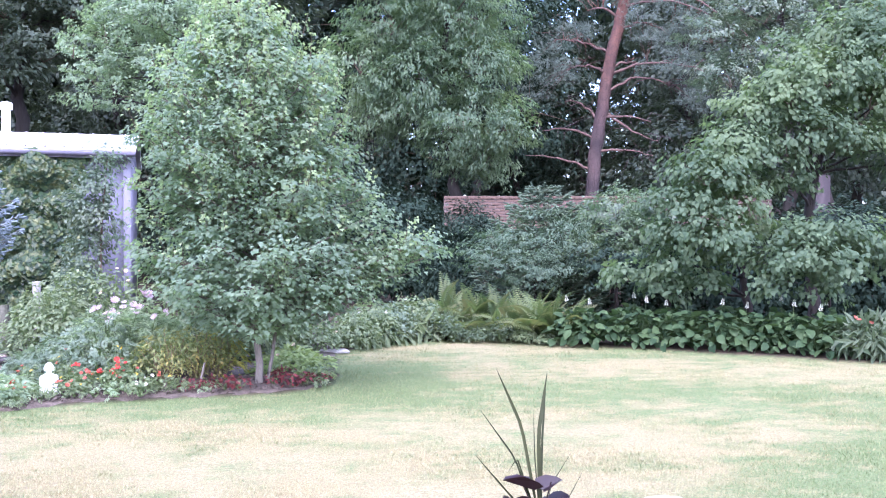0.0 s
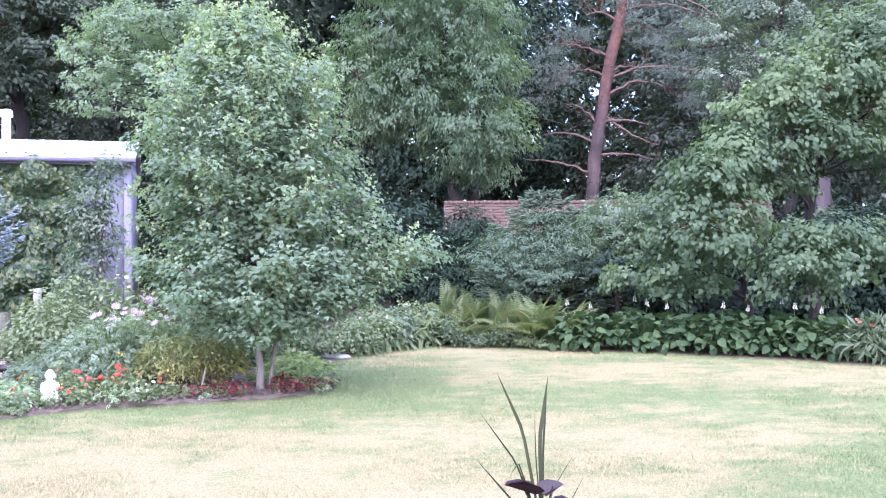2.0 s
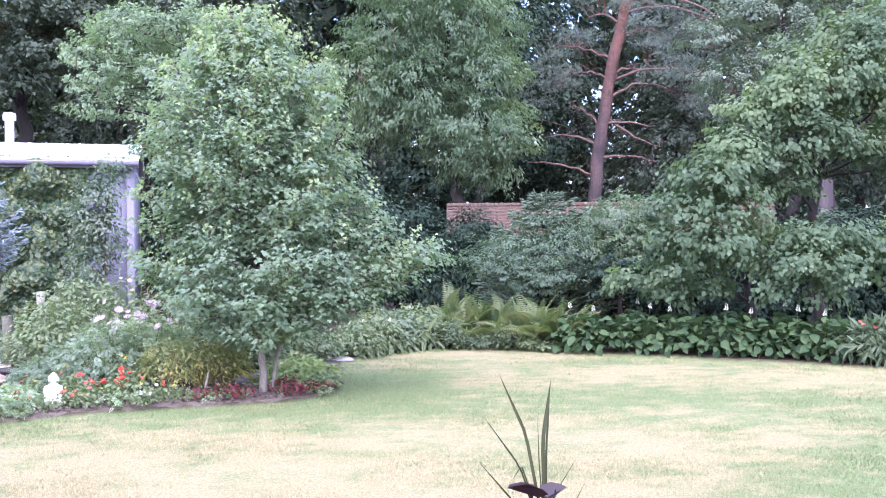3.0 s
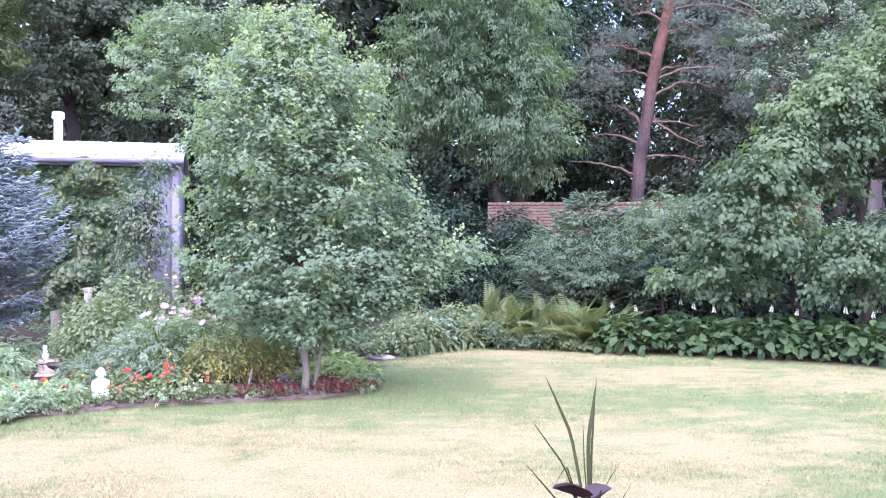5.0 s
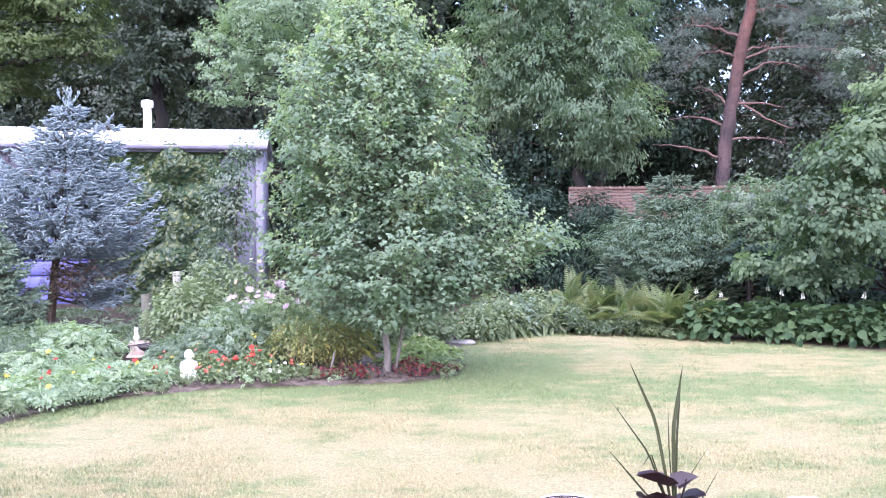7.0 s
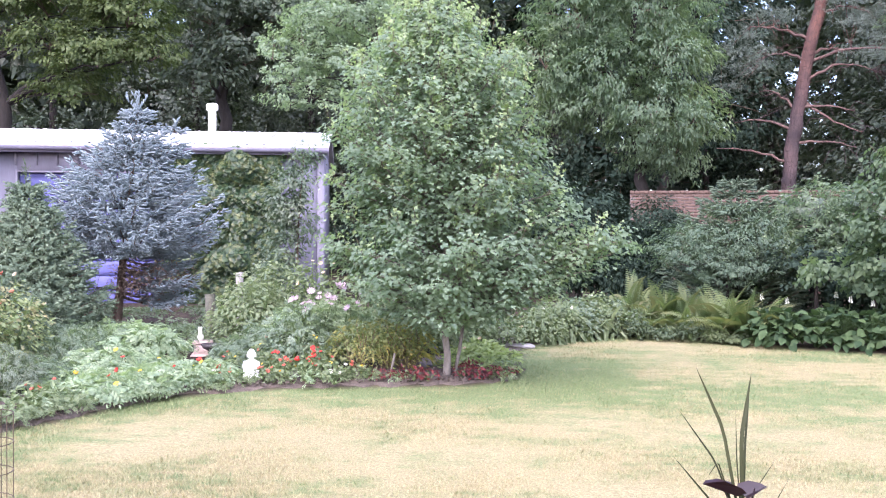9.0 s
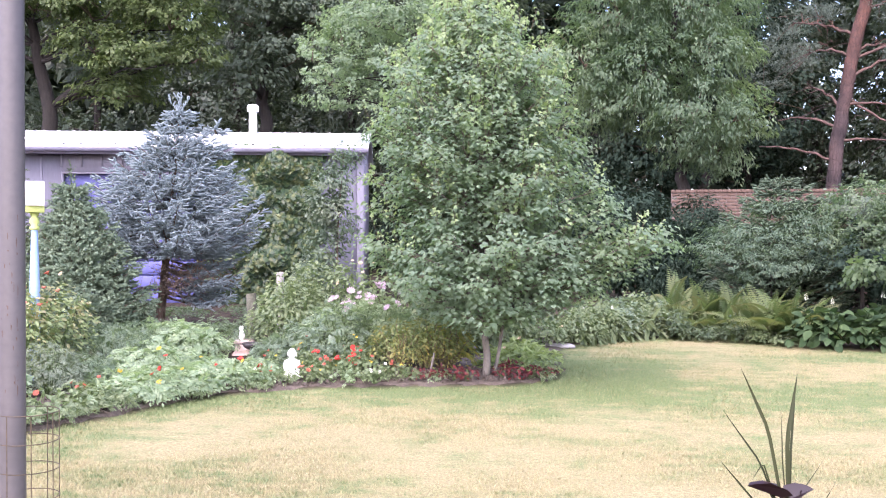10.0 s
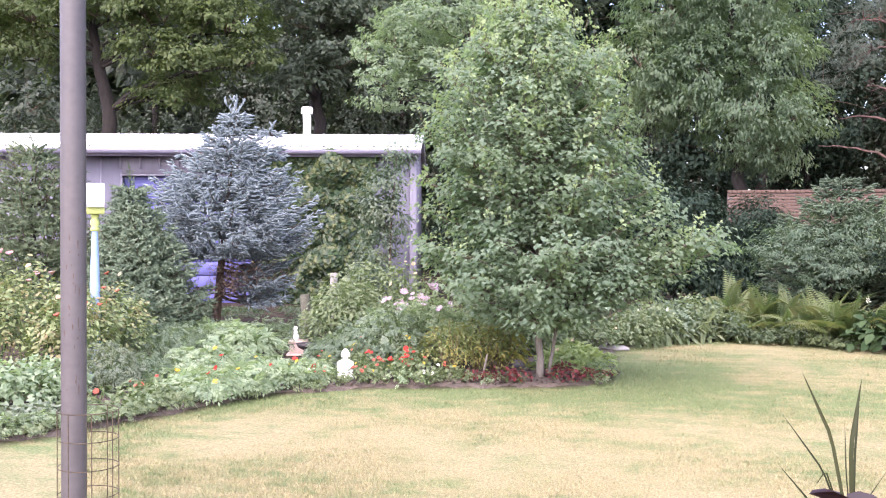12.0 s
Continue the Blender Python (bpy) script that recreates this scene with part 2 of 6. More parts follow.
PETAL_CREAM = leaf_material("cream_petal", (0.52, 0.4, 0.3), (0.6, 0.5, 0.38), None, 0.5, 0.3)
PETAL_LILAC = leaf_material("lilac_petal", (0.44, 0.32, 0.45), (0.58, 0.46, 0.57), None, 0.5, 0.3)
GROUND = ground_material()
BLADES = blade_material()
MULCH = plain_material("bark_mulch", (0.048, 0.037, 0.03), (0.145, 0.115, 0.095), 14, 0.95, bump=1.0, fine=70)
SIDING = siding_material("grey_lavender_siding", (0.15, 0.145, 0.185), (0.2, 0.195, 0.245))
TRIM = siding_material("grey_lavender_trim", (0.17, 0.165, 0.22), (0.22, 0.21, 0.275))
DOOR_PAINT = plain_material("violet_blue_door_paint", (0.09, 0.095, 0.26), (0.115, 0.12, 0.31), 1.5, 0.75, bump=0.08, fine=20)
ROOF_WHITE = plain_material("white_metal_roof", (0.7, 0.695, 0.71), (0.79, 0.785, 0.79), 1.5, 0.75, bump=0.05, fine=20)
WHITE_PIPE = plain_material("white_pipe", (0.74, 0.74, 0.72), (0.84, 0.84, 0.82), 4, 0.5, bump=0.05)
STATUE_WHITE = plain_material("white_painted_stone", (0.7, 0.7, 0.68), (0.84, 0.84, 0.82), 9, 0.7, bump=0.2)
BRICK = plain_material("red_brick", (0.092, 0.06, 0.046), (0.13, 0.085, 0.066), 3, 0.9, bump=0.4, fine=30)
MORTAR = plain_material("mortar", (0.1, 0.078, 0.07), (0.135, 0.106, 0.096), 6, 0.95, bump=0.4)
POLE_PAINT = plain_material("worn_grey_pole_paint", (0.07, 0.063, 0.068), (0.095, 0.085, 0.09), 3, 0.45, bump=0.15, fine=30)
CHIP = plain_material("bare_rusty_metal", (0.05, 0.03, 0.025), (0.1, 0.06, 0.045), 20, 0.8, bump=0.3)
WIRE = plain_material("rusty_dark_wire", (0.045, 0.034, 0.024), (0.1, 0.07, 0.042), 30, 0.7, 0.2, bump=0.1)
POT = plain_material("grey_violet_glazed_pot", (0.2, 0.18, 0.24), (0.3, 0.27, 0.34), 6, 0.35, bump=0.05)
POT_RIM = plain_material("pale_pot_rim", (0.62, 0.6, 0.66), (0.74, 0.72, 0.77), 6, 0.35, bump=0.05)
POT_SOIL = plain_material("potting_soil", (0.015, 0.011, 0.009), (0.04, 0.03, 0.024), 30, 0.95, bump=0.8)
STONE = plain_material("pale_stone", (0.26, 0.24, 0.235), (0.38, 0.355, 0.34), 5, 0.85, bump=0.4)
STONE_PINK = plain_material("pinkish_stone", (0.42, 0.32, 0.29), (0.56, 0.46, 0.42), 6, 0.85, bump=0.4)
MOSS_STONE = plain_material("mossy_stone", (0.06, 0.065, 0.045), (0.17, 0.165, 0.13), 14, 0.9, bump=0.5)
DARK_METAL = plain_material("dark_bronze", (0.03, 0.027, 0.03), (0.08, 0.07, 0.075), 9, 0.5, 0.4, bump=0.2)
BIRD_WHITE = plain_material("white_house_paint", (0.76, 0.76, 0.74), (0.84, 0.84, 0.82), 5, 0.6, bump=0.1)
BIRD_LIME = plain_material("lime_paint", (0.38, 0.44, 0.13), (0.46, 0.51, 0.18), 5, 0.6, bump=0.1)
BIRD_BLUE = plain_material("pale_blue_paint", (0.22, 0.34, 0.6), (0.3, 0.42, 0.66), 5, 0.6, bump=0.1)
HOUSE_PINK = siding_material("pale_mauve_siding", (0.026, 0.018, 0.021), (0.033, 0.024, 0.027))

# ---- building tools ----
rng = np.random.default_rng(7)


def reseed(k):
    global rng
    rng = np.random.default_rng(k)


def make_mesh(name, chunks, smooth=False):
    """A mesh from chunks of (corners, faces); the faces of one chunk all have the same number of corners."""
    chunks = [(np.asarray(v, float).reshape(-1, 3), np.asarray(f, int)) for v, f in chunks if len(v)]
    me = bpy.data.meshes.new(name)
    verts = np.concatenate([v for v, f in chunks])
    index, start, base, at = [], [], 0, 0
    for v, f in chunks:
        index.append((f + base).ravel())
        start.append(at + np.arange(len(f)) * f.shape[1])
        at += f.size
        base += len(v)
    index, start = np.concatenate(index), np.concatenate(start)
    me.vertices.add(len(verts))
    me.vertices.foreach_set("co", verts.astype(np.float32).ravel())
    me.loops.add(len(index))
    me.loops.foreach_set("vertex_index", index.astype(np.int32))
    me.polygons.add(len(start))
    me.polygons.foreach_set("loop_start", start.astype(np.int32))
    if smooth:
        me.polygons.foreach_set("use_smooth", np.ones(len(start), bool))
    me.update(calc_edges=True)
    return me


def part(name, chunks, mat, parent=None, label="", smooth=False, kind=""):
    """One mesh object, under a thing or a part. chunks: as make_mesh takes them, or a ready mesh."""
    me = chunks if isinstance(chunks, bpy.types.Mesh) else make_mesh(name, chunks, smooth)
    if not me.materials:
        me.materials.append(mat)
    ob = new(name, me)
    if parent:
        ob.parent = parent
    return tagged(ob, label, kind=kind)


def thing(name, label, category, group="", m=None):
    ob = new(name)
    ob.empty_display_size = 0.2
    if m is not None:
        ob.matrix_basis = m
    return tagged(ob, label, category, group)


def unit(v):
    v = np.asarray(v, float)
    return v / np.maximum(np.linalg.norm(v, axis=-1, keepdims=True), 1e-9)


def box(x0, y0, z0, x1, y1, z1, bevel=0.0):
    """A box with chamfered upright and level edges."""
    bm = bmesh.new()
    bmesh.ops.create_cube(bm, size=1.0)
    for v in bm.verts:
        v.co = ((x0 + x1) / 2 + v.co.x * (x1 - x0), (y0 + y1) / 2 + v.co.y * (y1 - y0), (z0 + z1) / 2 + v.co.z * (z1 - z0))
    if bevel:
        bmesh.ops.bevel(bm, geom=bm.edges[:], offset=bevel, segments=1, affect="EDGES")
    bmesh.ops.triangulate(bm, faces=[f for f in bm.faces if len(f.verts) > 3])
    bm.verts.index_update()
    out = (np.array([v.co[:] for v in bm.verts]), np.array([[v.index for v in f.verts] for f in bm.faces]))
    bm.free()
    return out


def tube(path, radii, sides=7, closed=False):
    """A round tapered tube along a path, with capped ends."""
    path = np.asarray(path, float)
    n = len(path)
    radii = np.broadcast_to(np.asarray(radii, float), (n,))
    d = unit(np.gradient(path, axis=0)) if n > 2 else unit(np.repeat([path[-1] - path[0]], n, 0))
    if closed:
        d = unit(np.roll(path, -1, 0) - np.roll(path, 1, 0))
    ref = np.where(np.abs(d[:, 2:3]) > 0.9, [[1.0, 0, 0]], [[0, 0, 1.0]])
    a = unit(np.cross(d, ref))
    b = np.cross(d, a)
    ang = np.arange(sides) / sides * 2 * np.pi
    ring = a[:, None] * np.cos(ang)[None, :, None] + b[:, None] * np.sin(ang)[None, :, None]
    v = (path[:, None] + ring * radii[:, None, None]).reshape(-1, 3)
    f = []
    for i in range(n if closed else n - 1):
        j = (i + 1) % n
        for k in range(sides):
            k2 = (k + 1) % sides
            f.append((i * sides + k, i * sides + k2, j * sides + k2, j * sides + k))
    return v, np.array(f)


def lathe(profile, sides=20, centre=(0, 0)):
    """A turned shape from rows of (radius, height)."""
    ang = np.arange(sides) / sides * 2 * np.pi
    v = np.array([(centre[0] + max(r, 1e-4) * math.cos(a), centre[1] + max(r, 1e-4) * math.sin(a), z) for r, z in profile for a in ang])
    f = [(i * sides + k, i * sides + (k + 1) % sides, (i + 1) * sides + (k + 1) % sides, (i + 1) * sides + k) for i in range(len(profile) - 1) for k in range(sides)]
    return v, np.array(f)


def blob(centre, radii, rough=0.0, rings=8, sides=12):
    """A rounded lump."""
    v, f = lathe([(math.sin(math.pi * i / rings), -math.cos(math.pi * i / rings)) for i in range(rings + 1)], sides)
    if rough:
        v = v * (1 + rough * rng.normal(size=(len(v), 1)))
    return v * np.asarray(radii) + np.asarray(centre), f


def bend(a, b, sag=0.0, n=6, wiggle=0.0):
    """A path from a to b that bows up by sag and wanders."""
    a, b = np.asarray(a, float), np.asarray(b, float)
    s = np.linspace(0, 1, n)[:, None]
    p = a + (b - a) * s + np.array([0, 0, sag]) * (4 * s * (1 - s))
    if wiggle:
        p[1:-1] += rng.normal(size=(n - 2, 3)) * wiggle
    return p


# Leaf shapes, one long from the stalk at y = 0 to the tip at y = 1: corners and faces.
def halves(outline, fold=0.08, droop=0.1):
    pts = [(x, y, abs(x) * fold * 2 - droop * y * y) for x, y in outline]
    left = [(-x, y, z) for x, y, z in pts]
    n = len(pts)
    return np.array(pts + left), np.array([list(range(n)), list(range(2 * n - 1, n - 1, -1))])


OVAL = halves([(0, 0), (0.27, 0.35), (0.2, 0.72), (0, 1)])
NARROW = halves([(0, 0), (0.13, 0.35), (0.1, 0.7), (0, 1)], 0.1, 0.25)
HEART = (np.array([(0, 0.02, 0), (0.36, 0.0, 0.06), (0.38, 0.48, 0.04), (0, 1, -0.14), (-0.38, 0.48, 0.04), (-0.36, 0.0, 0.06)]), np.array([[0, 1, 2, 3, 4, 5]]))
LOBED = (np.array([(0, 0, 0), (0.46, 0.3, 0.1), (0.2, 0.5, 0.04), (0, 1, -0.1), (-0.2, 0.5, 0.04), (-0.46, 0.3, 0.1)]), np.array([[0, 1, 2, 3, 4, 5]]))
ROUNDED = (np.array([(0, 0, 0.04), (0.46, 0.1, 0.0), (0.42, 0.58, 0.02), (0, 1, -0.1), (-0.42, 0.58, 0.02), (-0.46, 0.1, 0.0)]), np.array([[0, 1, 2, 3, 4, 5]]))
PALM = (np.array([(0, 0, 0), (0.34, 0.0, 0.05), (0.54, 0.38, 0.05), (0.22, 0.46, 0.0), (0, 1, -0.14), (-0.22, 0.46, 0.0), (-0.54, 0.38, 0.05), (-0.34, 0.0, 0.05)]), np.array([[0, 1, 2, 3, 4, 5, 6, 7]]))
RHOMB = (np.array([(0, 0, 0), (0.3, 0.45, 0.06), (0, 1, -0.1), (-0.3, 0.45, 0.06)]), np.array([[0, 1, 2, 3]]))
WIDE = (np.array([(0, 0, 0), (0.42, 0.4, 0.08), (0, 1, -0.12), (-0.42, 0.4, 0.08)]), np.array([[0, 1, 2, 3]]))
SLIM = (np.array([(0, 0, 0), (0.17, 0.45, 0.05), (0, 1, -0.2), (-0.17, 0.45, 0.05)]), np.array([[0, 1, 2, 3]]))
ROUND = halves([(0, 0), (0.32, -0.1), (0.52, 0.18), (0.46, 0.6), (0.2, 0.9), (0, 0.97)], 0.25, 0.3)


def cut_leaf(pairs, width):
    """A finely cut leaf: narrow leaflets in pairs along a stalk, one at the tip."""
    v, f = [], []
    for i in range(pairs + 1):
        for sgn in ((1, -1) if i < pairs else (0,)):
            y = 0.12 + 0.55 * i / pairs
            w = np.array([0.75 * sgn, 0.66, 0]) if sgn else np.array([0, 1.0, 0])
            n = np.array([-w[1], w[0], 0]) * width
            o = np.array([0, y, -0.12 * y * y])
            ln = 0.46 - 0.14 * i / pairs
            k = len(v)
            v += [o, o + w * ln * 0.5 + n + [0, 0, 0.02], o + w * ln - [0, 0, 0.05], o + w * ln * 0.5 - n + [0, 0, 0.02]]
            f.append((k, k + 1, k + 2, k + 3))
    return np.array(v), np.array(f)


CUT = cut_leaf(3, 0.075)
FINE = cut_leaf(3, 0.045)


def shoot_shape(needles, spread, length, seed):
    """A twig tip set round with needles, one long."""
    r = np.random.default_rng(seed)
    v, f = [], []
    for i in range(needles):
        y = 0.05 + 0.9 * i / needles
        a = r.uniform(0, 2 * np.pi)
        out = np.array([math.cos(a), 0.75, math.sin(a)])
        out = out / np.linalg.norm(out)
        side = np.cross(out, [0, 1, 0])
        side = side / np.linalg.norm(side) * spread
        b = np.array([0, y, 0])
        v += [b - side, b + side, b + out * length * r.uniform(0.8, 1.1)]
        f.append((3 * i, 3 * i + 1, 3 * i + 2))
    return np.array(v), np.array(f)


TIPS = shoot_shape(9, 0.085, 0.24, 4)
SHOOT = shoot_shape(12, 0.095, 0.21, 1)
TUFT = shoot_shape(11, 0.022, 0.55, 2)


def brush_shape(seed):
    """A plump needled shoot one long: a tapered core, rough with needles."""
    r = np.random.default_rng(seed)
    v, f = [], []
    for y, w in ((0.0, 0.04), (0.35, 0.125), (0.8, 0.1)):
        for k in range(4):
            a = k * math.pi / 2 + y
            v.append((w * math.cos(a), y, w * math.sin(a)))
    v.append((0, 1.0, 0))
    for i in range(2):
        for k in range(4):
            a, b, c, d = i * 4 + k, i * 4 + (k + 1) % 4, i * 4 + 4 + (k + 1) % 4, i * 4 + 4 + k
            f += [(a, b, c), (a, c, d)]
    f += [(8 + k, 8 + (k + 1) % 4, 12) for k in range(4)]
    for i in range(7):
        y, a = 0.06 + 0.8 * i / 6, i * 2.4 + r.uniform(-0.3, 0.3)
        o = np.array([math.cos(a), 0, math.sin(a)])
        side = np.array([-o[2], 0, o[0]]) * 0.045
        b = np.array([0, y, 0]) + o * 0.07
        k = len(v)
        v += [b - side, b + side, np.array([0, y + 0.17, 0]) + o * r.uniform(0.18, 0.25)]
        f.append((k, k + 1, k + 2))
    return np.array(v, float), np.array(f)


BRUSH = brush_shape(6)


def scatter(shape, pos, normal, tip, size):
    """One copy of a leaf shape at each place, facing normal, pointing along tip."""
    tv, tf = shape
    n = len(pos)
    z = unit(normal)
    y = unit(tip - z * np.sum(tip * z, axis=1, keepdims=True))
    x = np.cross(y, z)
    rot = np.stack([x, y, z], 1)
    v = np.einsum("ki,nij->nkj", tv, rot) * np.asarray(size).reshape(-1, 1, 1) + pos[:, None]
    f = tf[None] + (np.arange(n) * len(tv))[:, None, None]
    return v.reshape(-1, 3), f.reshape(-1, tf.shape[1])


def dirs(n):
    return unit(rng.normal(size=(n, 3)))


def clumps_of(lobes, per_m2, shell=0.6, dome=False):
    """Places of leafy twig ends in rounded lobes (x, y, z, half width, half height): more near the outside, with an uneven outline."""
    pos, out = [], []
    for x, y, z, rx, rz in lobes:
        n = max(6, int(per_m2 * 4 * math.pi * ((rx * rx + 2 * rx * rz) / 3)))
        d = dirs(n)
        if dome:
            d[:, 2] = np.where((d[:, 2] < -0.15) & (rng.random(n) < dome), -d[:, 2] * rng.uniform(0.2, 1.0, n), d[:, 2])
            d = unit(d)
        bump = np.array([noise.noise(Vector((a * 2.2 + x * 3, b * 2.2 + y * 3, c * 2.2 + z * 3))) for a, b, c in d])
        r = (shell + (1 - shell) * rng.random(n) ** 0.5) * (1 + 0.45 * bump)
        pos.append(np.array([x, y, z]) + d * r[:, None] * [rx, rx, rz])
        out.append(d)
    return np.concatenate(pos), np.concatenate(out)


def foliage(lobes, per_m2, leaves, spread, size, shape, hang=0.3, up=0.75, outward=0.85, shell=0.6, flat=0.5, shoot=None, dome=False, wild=0.42):
    """Leaves in clumps at twig ends. spread: a clump's half width; hang: how far the tips droop."""
    c, o = clumps_of(lobes, per_m2, shell, dome)
    n = len(c) * leaves
    if shoot:
        length, outs, ups = shoot
        axis = unit(o * outs + [0, 0, ups] + rng.normal(size=o.shape) * 0.3) * length * rng.uniform(0.5, 1.3, (len(c), 1))
        u = rng.random((n, 1))
        pos = np.repeat(c, leaves, 0) + np.repeat(axis, leaves, 0) * u + rng.normal(size=(n, 3)) * [1, 1, flat] * spread * (1.15 - 0.75 * u)
    else:
        pos = np.repeat(c, leaves, 0) + rng.normal(size=(n, 3)) * spread * [1, 1, flat]
    o = np.repeat(o, leaves, 0)
    normal = unit(o * outward + [0, 0, up] + rng.normal(size=(n, 3)) * wild)
    tip = unit(o + rng.normal(size=(n, 3)) * 0.8) - [0, 0, hang * 2]
    return scatter(shape, pos, normal, tip, size * rng.uniform(0.65, 1.25, n)), c


def twigs(ends, roots, radius, share, sag=0.05):
    """Thin branches from the nearest root place to some of the clumps."""
    out = []
    roots = np.asarray(roots, float)
    for p in ends[rng.random(len(ends)) < share]:
        r = roots[np.argmin(np.linalg.norm(roots - p, axis=1))]
        out.append(tube(bend(r, p, sag, 4, 0.03), np.linspace(radius, radius * 0.3, 4), 4))
    return out


def leafy_tree(name, label, base, trunk, trunk_radius, lobes, leaf_mat, bark, per_m2, leaves, spread, size, shape, twig_share=0.14, limb_radius=0.4, group="", category="tree", crown_label="", tree=None, **kw):
    """A tree: a trunk through the given places, a limb to each lobe, twigs and a crown of single leaves."""
    tree = tree or thing(name, label, category, group)
    path = np.asarray([base, *trunk], float)
    t = np.linspace(0, 1, 14)
    seg = np.linspace(0, 1, len(path))
    path = np.stack([np.interp(t, seg, path[:, k]) for k in range(3)], 1)
    path[1:-1] += rng.normal(size=(12, 3)) * trunk_radius * 0.25
    rad = trunk_radius * (1 - 0.75 * t) + trunk_radius * 0.25 * np.exp(-t * 18)
    part("trunk", [tube(path, rad, 10)], bark, tree, smooth=True)
    limbs, roots = [], [path[k] for k in range(4, 14)]
    for x, y, z, rx, rz in lobes:
        c = np.array([x, y, z - rz * 0.2])
        low = np.array([p[2] < z - 0.15 * rz for p in path])
        low[3] = True
        cand = np.where(low)[0]
        k = cand[np.argmin(np.linalg.norm(path[cand] - c, axis=1))]
        p = bend(path[k], c, 0.08 * np.linalg.norm(c - path[k]), 7, 0.02 * np.linalg.norm(c - path[k]))
        limbs.append(tube(p, np.linspace(rad[k] * limb_radius, rad[k] * 0.1, 7), 6))
        roots += list(p[2:])
    leaf_chunk, ends = foliage(lobes, per_m2, leaves, spread, size, shape, **kw)
    for limb in limbs:
        part("limb", [limb], bark, tree, smooth=True)
    tw = twigs(ends, roots, trunk_radius * 0.07, twig_share)
    if tw:
        part("twig", tw, TWIG, tree, kind="stuff")
    part("crown", [leaf_chunk], leaf_mat, tree, crown_label, kind="stuff")
    return tree


def conifer(name, label, base, height, width, needle_mat, bark, tiers, boughs, shoot, lean=(0, 0), start=0.15, droop=0.15, trunk_radius=0.07, group="", dead=None, second=None, step=0.085, rise=0.25, power=0.8, skirt=None, extra=0.2, brown=None, leaders=(), shape=None, broad=1.0, inner=0.2):
    """A spruce: a straight trunk, whorls of boughs with side twigs, each set with needled shoots."""
    tree = thing(name, label, "tree", group)
    base = np.asarray(base, float)
    top = base + [lean[0], lean[1], height]
    s = np.linspace(0, 1, 9)[:, None]
    part("trunk", [tube(base + (top - base) * s, trunk_radius * (1 - 0.92 * s[:, 0]), 8)], bark, tree, smooth=True)
    wood, dry_wood, pos, way, dpos, dway = [], [], [], [], [], []

    def bough(root, az, length, up, dry=False):
        d = np.array([math.cos(az), math.sin(az), 0])
        q = np.linspace(0, 1, 7)
        p = root + d * (q * length)[:, None] + np.array([0, 0, 1.0]) * (up * q - droop * 4 * q * (1 - q) * 0.5 + 0.12 * q ** 3)[:, None] * length
        if dry:
            dry_wood.append(tube(p, np.linspace(0.008, 0.002, 7), 4))
            for _ in range(5):
                r = p[rng.integers(2, 7)]
                if brown and abs((math.degrees(az) - brown + 180) % 360 - 180) < 70:
                    for _ in range(16):
                        dpos.append(r + rng.normal(size=3) * [0.12, 0.12, 0.07])
                        dway.append(d + rng.normal(size=3) * 0.7)
                dry_wood.append(tube(bend(r, r + d * 0.12 + rng.normal(size=3) * [0.14, 0.14, 0.07], 0.02, 4, 0.02), np.linspace(0.004, 0.0012, 4), 3))
            return
        wood.append(tube(p, np.linspace(0.012 + 0.006 * length, 0.003, 7), 4))
        for a in np.arange(inner * length, length, step):
            b = np.array([np.interp(a / length, q, p[:, k]) for k in range(3)])
            side_len = min(0.5 * (length - a) + 0.08, 0.42) * rng.uniform(0.7, 1.1)
            for sgn in (-1, 1):
                w = unit(d * 0.85 + sgn * np.array([-d[1], d[0], 0]) * 0.7 + [0, 0, rng.normal() * 0.1])
                for e in np.arange(0.03, side_len, step * 0.8):
                    pos.append(b + w * e)
                    way.append(w + rng.normal(size=3) * 0.22 + [0, 0, 0.12])
                    if rng.random() < extra:
                        pos.append(b + w * e)
                        way.append(w * 0.6 + d * 0.3 + rng.normal(size=3) * 0.45)
            pos.append(b)
            way.append(d + rng.normal(size=3) * 0.3 + [0, 0, 0.3])
        pos.append(p[-1])
        way.append(d + [0, 0, 0.25])

    def whorls(root, tip, wide, count, each, first):
        for i in range(count):
            h = first + (1 - first) * (i + rng.uniform(-0.3, 0.3)) / count
            if h >= 0.99:
                continue
            at = root + (tip - root) * h
            frac = min(1.0, broad * (1 - (h - first) / (1 - first)) ** power)
            for j in range(each):
                bough(at, 2 * math.pi * (j + rng.uniform(-0.35, 0.35)) / each + i * 1.3, max(0.12, wide * frac * rng.uniform(0.72, 1.1)), rise * (0.2 + h), False)
        for e in np.arange(0.86, 1.0, 0.012):
            pos.append(root + (tip - root) * e)
            way.append(np.array([rng.normal() * 0.5, rng.normal() * 0.5, 1.0]))

    whorls(base, top, width, tiers, boughs, start)
    if second:
        whorls(np.asarray(second[0], float), np.asarray(second[1], float), second[2], max(4, tiers // 3), 5, 0.1)
    for lx, ly, lz, ln in leaders:
        for e in np.arange(0, ln, 0.025):
            pos.append(top + [lx * e / ln, ly * e / ln, lz + e])
            way.append(np.array([rng.normal() * 0.35, rng.normal() * 0.35, 1.0]))
    if skirt:
        for i in range(11):
            bough(base + (top - base) * rng.uniform(0.15, start), radians(skirt + rng.uniform(-40, 40)), width * rng.uniform(0.6, 0.85), -0.12)
    if dead:
        for i in range(dead):
            h = start * rng.uniform(0.35, 1.0)
            bough(base + (top - base) * h, rng.uniform(0, 2 * math.pi), width * rng.uniform(0.4, 0.85), -0.12, True)
    part("bough", wood, TWIG, tree, kind="stuff")
